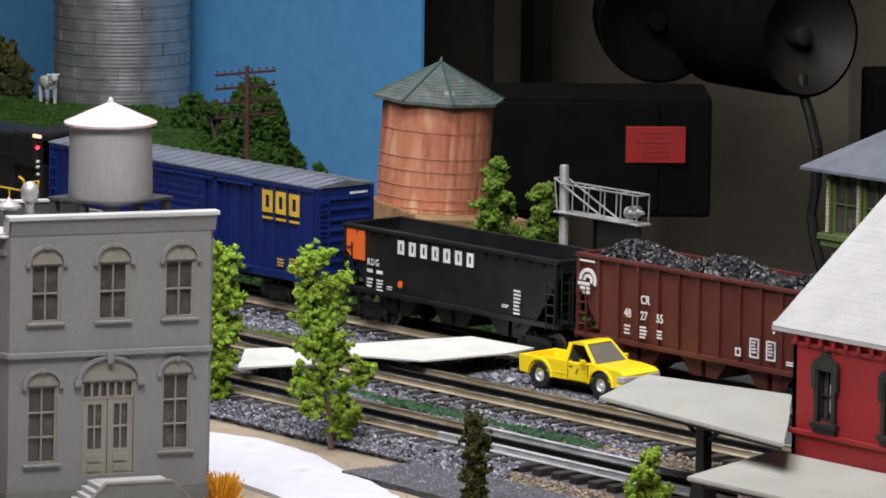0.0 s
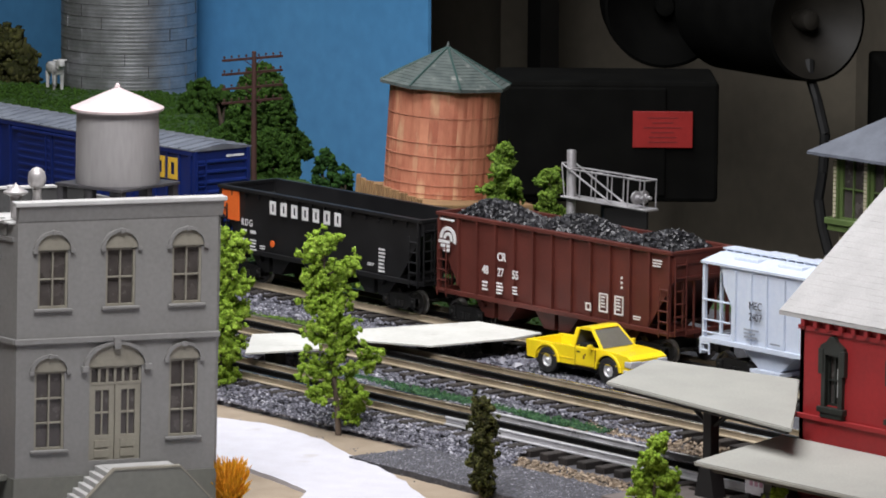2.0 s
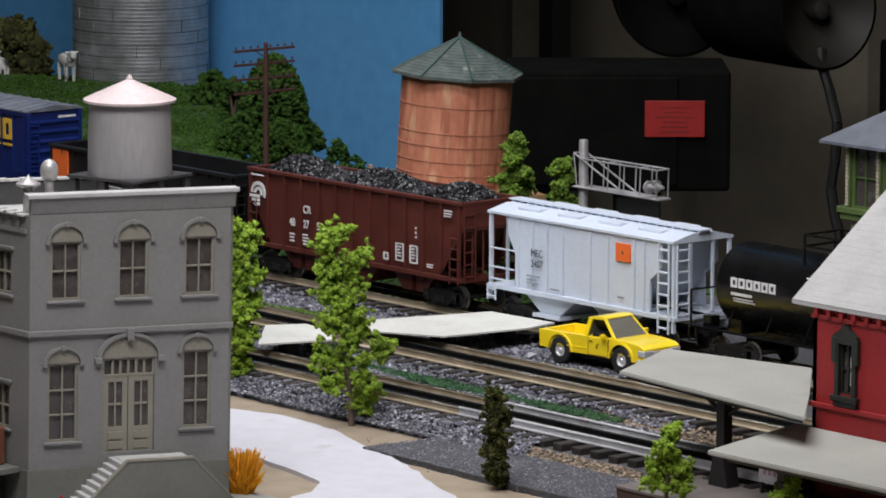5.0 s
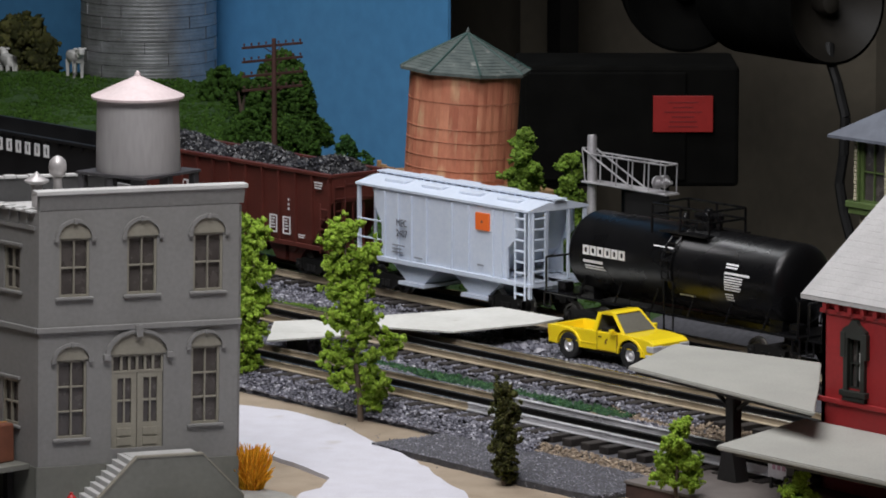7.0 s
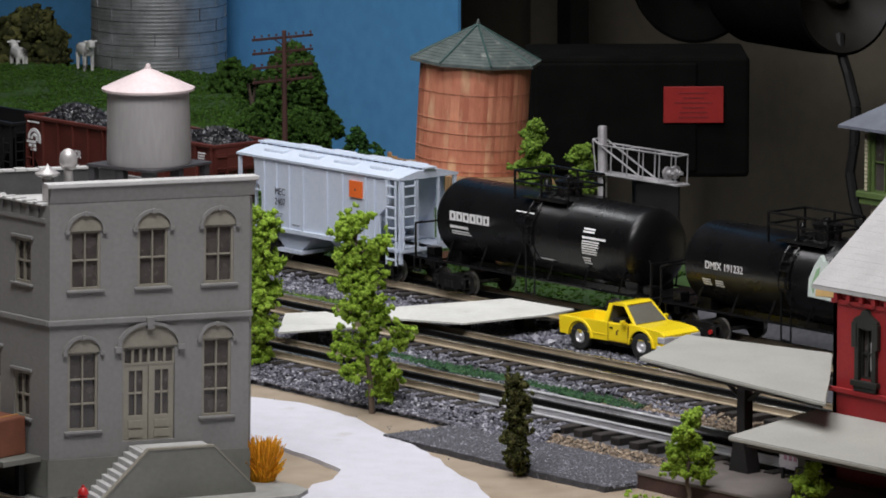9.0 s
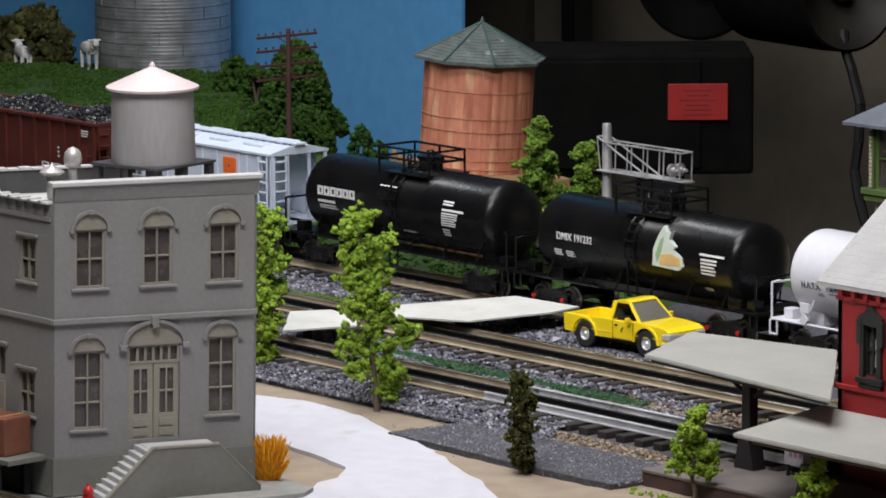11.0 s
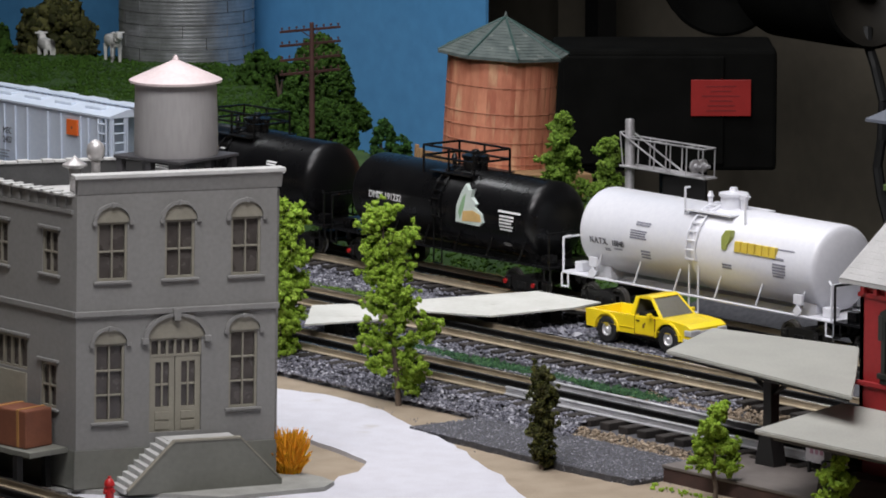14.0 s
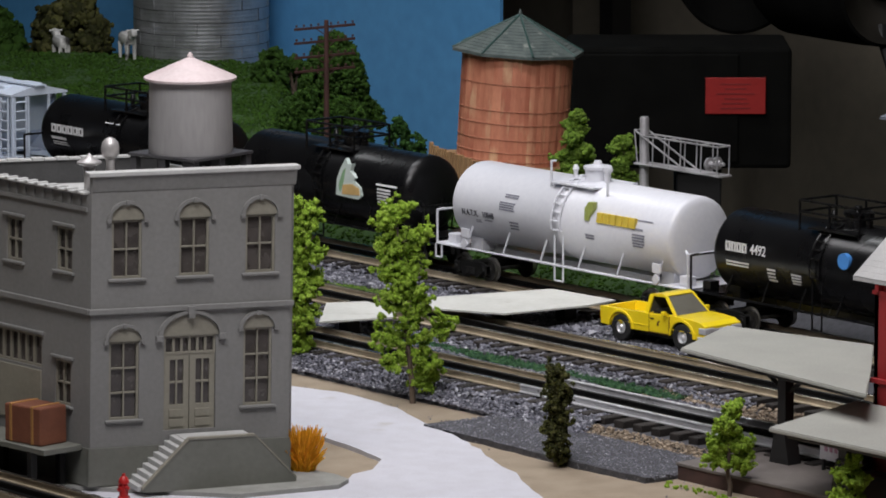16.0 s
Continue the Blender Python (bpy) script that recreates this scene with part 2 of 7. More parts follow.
def ground_z(x, y):
    edge = -0.42 - 1.15 * max(0.0, y - 0.22)
    left = smooth(edge, edge - 0.13, x)
    back = 0.25 + (0.13 - 0.25) * smooth(-0.04, 0.06, x)
    bank = (0.054 - 0.022 * smooth(0.02, 0.1, x)) * smooth(0.042, 0.13, y) * (1 - (1 - left) * smooth(back, back + 0.1, y))
    crest = 0.5 - 0.2 * smooth(-1.0, -1.35, x)
    hill = left * (0.012 * smooth(0.22, crest, y) - 0.09 * smooth(crest + 0.02, crest + 0.10, y))
    cut = 0.31 + 0.13 * smooth(0.2, 0.3, x)
    return bank + hill - 0.5 * (1 - left) * smooth(cut, cut + 0.06, y)


def sheet(name, x0, x1, y0, y1, nx, ny, zf, material, label, kind="structure", category="ground"):
    bm = B()
    g = [[bm.verts.new((x0 + (x1 - x0) * i / nx, y0 + (y1 - y0) * j / ny, 0)) for i in range(nx + 1)] for j in range(ny + 1)]
    for row in g:
        for v in row:
            v.co.z = zf(v.co.x, v.co.y)
    for j in range(ny):
        for i in range(nx):
            bm.faces.new((g[j][i], g[j][i + 1], g[j + 1][i + 1], g[j + 1][i]))
    return tagged(part(name, bm, material, smooth=True), label, category, kind=kind)


sheet("ground", -3.0, 2.6, -1.3, 1.0, 140, 80, lambda x, y: ground_z(x, y) + (0.0012 * noise.noise((x * 14, y * 14, 0)) if y < -0.33 else -0.002),
      "soil", "tan sandy scenic ground of the layout")
sheet("grass_bank", -3.0, 0.26, 0.036, 0.99, 230, 60,
      lambda x, y: ground_z(x, y) + 0.002 + 0.004 * noise.noise((x * 22, y * 22, 1)) * smooth(0.05, 0.12, y),
      "grass", "green flocked grass bank behind the rear track", category="grass")


sheet("dark_bank", 0.255, 1.6, 0.036, 0.99, 60, 40,
      lambda x, y: ground_z(x, y) + 0.0018 + 0.003 * noise.noise((x * 22, y * 22, 1)) * smooth(0.05, 0.12, y),
      "bed", "dark bare ground behind the rear track")


def flat(name, outline, z0, z1, material, label, category, kind="structure", bev=0.0):
    bm = prism(B(), outline, "z", z0, z1)
    return tagged(part(name, bm, material), label, category, kind=kind)


def wavy(pts, amp, seed, step=0.012):
    """A hand-cut outline: points between the corners, a little off the line."""
    rng, out = random.Random(seed), []
    for (ax, ay), (bx, by) in zip(pts, pts[1:] + pts[:1]):
        n = max(1, int(math.hypot(bx - ax, by - ay) / step))
        for i in range(n):
            k = i / n
            out.append((ax + (bx - ax) * k + rng.uniform(-amp, amp) * (i > 0), ay + (by - ay) * k + rng.uniform(-amp, amp) * (i > 0)))
    return out


flat("road", wavy([(0.2, -0.47), (0.303, -0.40), (0.346, -0.386), (0.425, -0.392), (0.486, -0.414), (0.567, -0.437), (0.626, -0.464),
                   (0.685, -0.488), (0.80, -0.55), (1.1, -0.75), (1.1, -1.2), (0.6, -1.2), (0.50, -0.78), (0.606, -0.69), (0.64, -0.62), (0.605, -0.575),
                   (0.601, -0.554), (0.576, -0.526), (0.514, -0.511), (0.47, -0.504), (0.449, -0.512), (0.36, -0.56), (0.2, -0.56)], 0.0016, 3),
     -0.004, 0.003, "road", "white plaster road curving across the ground", "road")
flat("pavement", [(0.49, -0.79), (0.622, -0.69), (0.640, -0.615), (0.628, -0.597), (0.610, -0.594), (0.56, -0.60), (0.36, -0.62), (0.30, -0.79)],
     -0.004, 0.006, mat("grey_plinth", (0.3, 0.3, 0.28), (0.24, 0.24, 0.22), 60, 0.8), "grey kerbed base slab round the grey building", "pavement")
flat("asphalt_pad", wavy([(0.497, -0.423), (0.506, -0.362), (0.568, -0.318), (0.649, -0.318), (0.9, -0.318), (0.9, -0.385), (0.752, -0.385), (0.752, -0.428), (0.666, -0.429)], 0.0012, 8),
     -0.004, 0.0045, "asphalt", "dark grey grit sheet beside the front track", "pavement")

# benchwork under the scenery
bench = empty("benchwork", pose(0, 0, 0), "dark timber benchwork that carries the layout", "table", kind="structure")
part("table_top", box(B(), -2.95, 2.55, -1.29, 0.24, -0.09, -0.012), "bed", bench)
for x in (-2.8, -1.0, 0.8, 2.4):
    for y in (-1.2, 0.15):
        part("leg", box(B(), x - 0.035, x + 0.035, y - 0.035, y + 0.035, -0.9, -0.09), "bed", bench)

# backdrop, room
bm = box(B(), -3.2, -0.667, 0.62, 0.624, -0.3, 1.0)
tagged(part("backdrop", bm, mat("sky_blue_board", (0.09, 0.295, 0.565), (0.072, 0.265, 0.525), 3, 0.7, bump=0.02, fine=60)), "sky-blue painted backdrop board behind the hill", "backdrop", kind="structure")
wallm = mat("drab_curtain", (0.24, 0.21, 0.16), (0.18, 0.157, 0.12), 6, 0.9, bump=0.1)
bm = B()
for i in range(120):
    x0, x1 = -4.0 + i * 0.06, -3.94 + i * 0.06
    y0, y1 = 1.55 + 0.02 * math.sin(i * 0.9) + 0.012 * math.sin(i * 2.3), 1.55 + 0.02 * math.sin((i + 1) * 0.9) + 0.012 * math.sin((i + 1) * 2.3)
    bm.faces.new([bm.verts.new(c) for c in ((x0, y0, -0.9), (x1, y1, -0.9), (x1, y1, 2.3), (x0, y0, 2.3))])
bmesh.ops.remove_doubles(bm, verts=bm.verts, dist=1e-5)
tagged(part("curtain", bm, wallm, smooth=True), "drab brown curtain hanging behind the layout", "curtain", kind="structure")
for nm, b6 in (("wall_north", (-4.1, 5.1, 1.65, 1.75, -0.9, 2.4)), ("wall_south", (-4.1, 5.1, -4.1, -4.0, -0.9, 2.4)),
               ("wall_west", (-4.1, -4.0, -4.0, 1.65, -0.9, 2.4)), ("wall_east", (5.0, 5.1, -4.0, 1.65, -0.9, 2.4)),
               ("ceiling", (-4.1, 5.1, -4.1, 1.75, 2.4, 2.5)), ("floor", (-4.1, 5.1, -4.1, 1.75, -1.0, -0.9))):
    tagged(part(nm, box(B(), *b6), mat(nm + "_paint", (0.24, 0.22, 0.19), (0.2, 0.18, 0.16), 4, 0.9, bump=0.05)), "plain drab room " + nm.split("_")[0], "room", kind="structure")


# ---- tracks ----
def rocks(name, spots, material, label, size, parent=None, seed=1, flatz=0.75):
    """Many small broken stones as one mesh. spots: list of (x, y, z)."""
    rng = np.random.RandomState(seed)
    base = np.array([(1, 0, 0), (-1, 0, 0), (0, 1, 0), (0, -1, 0), (0, 0, 1), (0, 0, -1)], float)
    tri = np.array([(0, 2, 4), (2, 1, 4), (1, 3, 4), (3, 0, 4), (2, 0, 5), (1, 2, 5), (3, 1, 5), (0, 3, 5)])
    vs, fs = [], []
    for i, p in enumerate(spots):
        q, _ = np.linalg.qr(rng.normal(size=(3, 3)))
        s = size * rng.uniform(0.55, 1.35) * np.array([1, rng.uniform(0.6, 1), rng.uniform(0.5, 0.9)])
        vs.append((base * rng.uniform(0.75, 1.2, (6, 1)) * s) @ q.T * (1, 1, flatz) + p)
        fs.append(tri + 6 * i)
    me = bpy.data.meshes.new(name)
    me.from_pydata(np.concatenate(vs).tolist(), [], np.concatenate(fs).tolist())
    me.materials.append(M[material])
    ob = new(name, me)
    if parent:
        ob.parent = parent
    return tagged(ob, label, kind="stuff")


def rail_mesh(name, x0, x1, y, parent, mats, h=0.0062):
    bm = B()
    prof = [(-0.0022, 0), (0.0022, 0), (0.0022, 0.0008), (0.0006, 0.0013), (0.0006, h - 0.0016), (0.0013, h - 0.0012), (0.0013, h - 0.0003),
            (0.0009, h), (-0.0009, h), (-0.0013, h - 0.0003), (-0.0013, h - 0.0012), (-0.0006, h - 0.0016), (-0.0006, 0.0013), (-0.0022, 0.0008)]
    n = len(prof)
    a = [bm.verts.new((x0, y + p[0] * 1.25, RAIL - h + p[1])) for p in prof]
    b = [bm.verts.new((x1, y + p[0] * 1.25, RAIL - h + p[1])) for p in prof]
    bm.faces.new(a), bm.faces.new(b)
    for i in range(n):
        f = bm.faces.new((a[i], a[(i + 1) % n], b[(i + 1) % n], b[i]))
        f.material_index = 1 if i in (6, 7, 8) else 0
    return part(name, bm, mats, parent)


TIE = box(B(), -0.0050, 0.0050, -0.041, 0.041, 0.0065, 0.0138, bev=0.0008)
tie_mesh = bpy.data.meshes.new("tie")
bmesh.ops.recalc_face_normals(TIE, faces=TIE.faces)
TIE.to_mesh(tie_mesh)
tie_mesh.materials.append(M["tie"])


def track(name, y, x0, x1, label, bright=None, fill=None):
    t = empty("railway_track", pose(0, 0, 0), label, "railway track", "tracks of the layout", "structure")
    for k in (-1, 1):
        rail_mesh("rail", x0, bright or x1, y + k * GAUGE / 2, t, ["rail", "railtop"])
        if bright:
            rail_mesh("rail", bright, x1, y + k * GAUGE / 2, t, ["silver", "silver"])["label"] = "bright nickel rail"
    if fill:
        part("infill", prism(B(), [(y + 0.045, -0.003), (y + fill - 0.045, -0.003), (y + fill - 0.045, 0.0065), (y + 0.045, 0.0065)], "x", x0, x1 - 0.02), "bed", t)
    ob = rail_mesh("centre_rail", x0, x1, y, t, ["centre", "centre"], 0.0058)
    ob["label"] = "blackened centre rail"
    part("roadbed", prism(B(), [(y - 0.066, -0.003), (y + 0.066, -0.003), (y + 0.044, 0.0085), (y - 0.044, 0.0085)], "x", x0, x1), "bed", t)
    return t, x0, x1, y


tracks = [track("front", TRACK["front"], -2.4, 0.853, "three-rail model track with dark ties and grey ballast, front", 0.48, 0.135),
          track("middle", TRACK["middle"], -2.4, 0.853, "three-rail model track with dark ties beside the pickup", None, 0.159),
          track("rear", TRACK["rear"], -2.6, 2.5, "three-rail model track that carries the freight train")]


# ---- rolling stock ----
# how far the train has gone since the start, in metres
GONE = [(0, 0.0), (0.5, 0.047), (1, 0.094), (1.5, 0.141), (2, 0.187), (2.5, 0.233), (3, 0.279), (3.5, 0.326), (4, 0.373), (6.5, 0.606), (7, 0.654),
        (7.5, 0.701), (8, 0.747), (8.5, 0.793), (11, 1.027), (11.5, 1.074), (12, 1.119), (12.5, 1.164), (13, 1.212), (13.5, 1.260), (14, 1.307),
        (14.5, 1.354), (15, 1.401), (15.5, 1.447), (16, 1.493)]
CARS, WHEELSETS = [], []
WR = 0.0095


def wheelset(parent, x):
    bm = B()
    for k in (-1, 1):
        m = pose(0, k * 0.0205, 0, -90 * k, 0, 0)
        lathe(bm, [(0, 0.0028), (0.0022, 0.0030), (0.0028, 0.0016), (0.0068, 0.0010), (0.0074, 0.0026), (WR, 0.0026), (WR, -0.0012), (WR + 0.0011, -0.0018), (WR + 0.0011, -0.0026), (0, -0.0026)], 24, m)
        for j in range(4):
            rod(bm, m @ Vector((0.0048 * math.cos(j * 1.571), 0.0048 * math.sin(j * 1.571), 0.0008)), m @ Vector((0.0048 * math.cos(j * 1.571), 0.0048 * math.sin(j * 1.571), 0.0018)), 0.0007, n=5)
    rod(bm, (0, -0.0205, 0), (0, 0.0205, 0), 0.0016)
    for f in bm.faces:
        c = f.calc_center_median()
        if math.hypot(c.x, c.z) > WR - 0.0005:
            f.material_index = 1
    ob = part("wheelset", bm, ["wheel", "tread"], parent, smooth=True)
    ob.location = (x, 0, WR + RAIL)
    WHEELSETS.append((ob, x))
    return ob


def bogie(car, x, accent=None):
    """A freight truck: cast side frames, bolster, spring packs, two turning wheelsets."""
    bm = B()
    z = WR + RAIL
    for k in (-1, 1):
        y = k * 0.0262
        out = [(-0.0215, z - 0.003), (-0.0215, z + 0.0035), (-0.012, z + 0.0062), (0.012, z + 0.0062), (0.0215, z + 0.0035), (0.0215, z - 0.003),
               (0.0145, z - 0.003), (0.0085, z - 0.0068), (-0.0085, z - 0.0068), (-0.0145, z - 0.003)]
        prism(bm, out, "y", y - 0.0014, y + 0.0014)
        for s in (-1, 1):
            box(bm, s * 0.018 - 0.0035, s * 0.018 + 0.0035, y - 0.0028, y + 0.0028, z - 0.0042, z + 0.0042, 0.0006)
            rod(bm, (s * 0.018, y + k * 0.0028, z), (s * 0.018, y + k * 0.0042, z), 0.0022, 0.0018, 8)
        for s in (-0.0042, 0, 0.0042):
            rod(bm, (s, y + k * 0.0022, z - 0.0045), (s, y + k * 0.0022, z + 0.001), 0.0016, n=6)
    box(bm, -0.006, 0.006, -0.027, 0.027, z - 0.001, z + 0.006, 0.0008)
    b = part("truck", bm, "truck", car, m=pose(x, 0, 0))
    if accent:
        bm = B()
        for s in (-1, 1):
            rod(bm, (s * 0.018, -0.0304, z), (s * 0.018, -0.0318, z), 0.002, n=8)
        part("bearing_cap", bm, accent, b, "red bearing caps")
    for s in (-1, 1):
        wheelset(b, s * 0.018)
    return b


def coupler(car, x, s):
    bm = box(B(), min(x, x + s * 0.012), max(x, x + s * 0.012), -0.0022, 0.0022, 0.034, 0.039, 0.0005)
    prism(bm, [(x + s * 0.012, -0.004), (x + s * 0.0165, -0.004), (x + s * 0.0175, 0.001), (x + s * 0.0165, 0.005), (x + s * 0.012, 0.002)], "z", 0.0325, 0.0405)
    return part("coupler", bm, "truck", car)


def new_car(name, xa, xb, label, category="freight car", trucks=0.05, accent=None):
    c = empty(name, pose((xa + xb) / 2, TRACK["rear"], 0), label, category, "cars of the freight train")
    CARS.append((c, (xa + xb) / 2))
    h = (xb - xa) / 2
    for s in (-1, 1):
        bogie(c, s * (h - trucks), accent)
        coupler(c, s * (h - 0.003), s)
    return c, h


def ladder(bm, x0, x1, y, z0, z1, n, r=0.0008, axis="x"):
    """Two stiles and n rungs on a wall; axis x: on a side, y: on an end."""
    def at(a, z):
        return (a, y, z) if axis == "x" else (y, a, z)
    for a in (x0, x1):
        rod(bm, at(a, z0), at(a, z1), r, n=5)
    for i in range(n):
        z = z0 + (z1 - z0) * (i + 0.5) / n
        rod(bm, at(x0, z), at(x1, z), r, n=5)
    return bm


HW = 0.0322


def boxcar():
    c, h = new_car("boxcar", -0.421, -0.026, "blue boxcar with yellow lettering and a grey roof", trucks=0.06)
    zb, zt = 0.047, 0.128
    bm = box(B(), -h, h, -HW + 0.0015, HW - 0.0015, zb, zt, 0.0006)
    xs = [-h + 0.004 + i * (2 * h - 0.008) / 22 for i in range(23)]
    for i, x in enumerate(xs):
        if not -0.075 < x < 0.045:
            for k in (-1, 1):
                part("rib", box(B(), x - 0.0012, x + 0.0012, k * (HW - 0.0008) - 0.001, k * (HW - 0.0008) + 0.001, zb, zt - 0.004), "blue", c)
    for k in (-1, 1):
        box(bm, -h, h, k * (HW - 0.0006) - 0.0012, k * (HW - 0.0006) + 0.0012, zt - 0.004, zt, 0.0003)
        box(bm, -h, h, k * (HW - 0.0006) - 0.0012, k * (HW - 0.0006) + 0.0012, zb - 0.004, zb + 0.003, 0.0003)
    for s in (-1, 1):
        for i in range(8):
            z = zb + 0.006 + i * 0.0092
            rod(bm, (s * h, -HW + 0.003, z), (s * h, HW - 0.003, z), 0.0022, n=8)
        for k in (-1, 1):
            box(bm, s * (h + 0.001) - 0.0015, s * (h + 0.001) + 0.0015, k * (HW - 0.0025) - 0.0018, k * (HW - 0.0025) + 0.0018, zb, zt)
    part("body", bm, "blue", c)
    bm = prism(B(), [(-HW - 0.001, zt), (HW + 0.001, zt), (HW + 0.001, zt + 0.0012), (0, zt + 0.0055), (-HW - 0.001, zt + 0.0012)], "x", -h - 0.002, h + 0.002)
    for i in range(26):
        x = -h + 0.006 + i * (2 * h - 0.012) / 25
        for k in (-1, 1):
            rod(bm, (x, k * HW, zt + 0.0014), (x, 0, zt + 0.0057), 0.0011, n=5)
    part("roof", bm, "boxroof", c)
    for x0 in (-0.074, -0.016):
        door = part("sliding_door", box(B(), x0, x0 + 0.056, -HW - 0.0012, -HW + 0.001, zb + 0.003, zt - 0.006, 0.0005), "blue", c)
        for i in range(10):
            z = zb + 0.008 + i * 0.0066
            part("corrugation", box(B(), x0 + 0.003, x0 + 0.053, -HW - 0.002, -HW, z, z + 0.0026, 0.0004), "blue", door)
        part("lock_rod", rod(B(), (x0 + 0.048, -HW - 0.0025, zb + 0.004), (x0 + 0.048, -HW - 0.0025, zt - 0.008), 0.0006, n=5), "blue", door)
    bm = box(B(), -0.08, 0.11, -HW - 0.003, -HW, zb + 0.0005, zb + 0.003)
    box(bm, -0.08, 0.11, -HW - 0.003, -HW, zt - 0.007, zt - 0.005)
    box(bm, 0.055, 0.06, -HW - 0.003, -HW + 0.001, zb, zt - 0.005)
    part("door_track", bm, "blue", c)
    part("ladder", ladder(B(), h - 0.012, h - 0.002, -HW - 0.0015, zb - 0.004, zb + 0.03, 4), "blue", c)
    part("ladder", ladder(B(), -h + 0.002, -h + 0.012, -HW - 0.0015, zb - 0.004, zt - 0.008, 8), "blue", c)
    part("ladder", ladder(B(), -HW + 0.003, -HW + 0.013, h + 0.003, zb - 0.004, zt - 0.008, 8, axis="y"), "blue", c)
    plain_letters(h - 0.0735, zt - 0.0275, 0.014, 0.0195, 3, 0.019, -HW - 0.0011, 0.0042, "yellow_letter", c, "row of large yellow letter shapes")
    for i in range(3):
        part("underline", box(B(), h - 0.0735 + i * 0.019, h - 0.0595 + i * 0.019, -HW - 0.0011, -HW, zt - 0.0335, zt - 0.0315), "yellow_letter", c, "yellow bar under a letter")
    bm = B()
    bars(bm, h - 0.035, zb + 0.002, 0.012, 0.014, 5, -HW - 0.0008)
    bars(bm, h - 0.052, zb + 0.006, 0.01, 0.008, 3, -HW - 0.0008)
    tagged(part("lettering", bm, "yellow_letter", c, "small yellow data lines"), "small yellow data lines", kind="stuff")
    bm = B()
    box(bm, h + 0.0024, h + 0.0028, 0.004, 0.024, zt - 0.007, zt - 0.005)
    part("lettering", bm, "letter", c, "small white number line")
    bm = box(B(), -h + 0.03, h - 0.03, -0.012, 0.012, zb - 0.012, zb)
    part("underframe", bm, "truck", c)
    return c


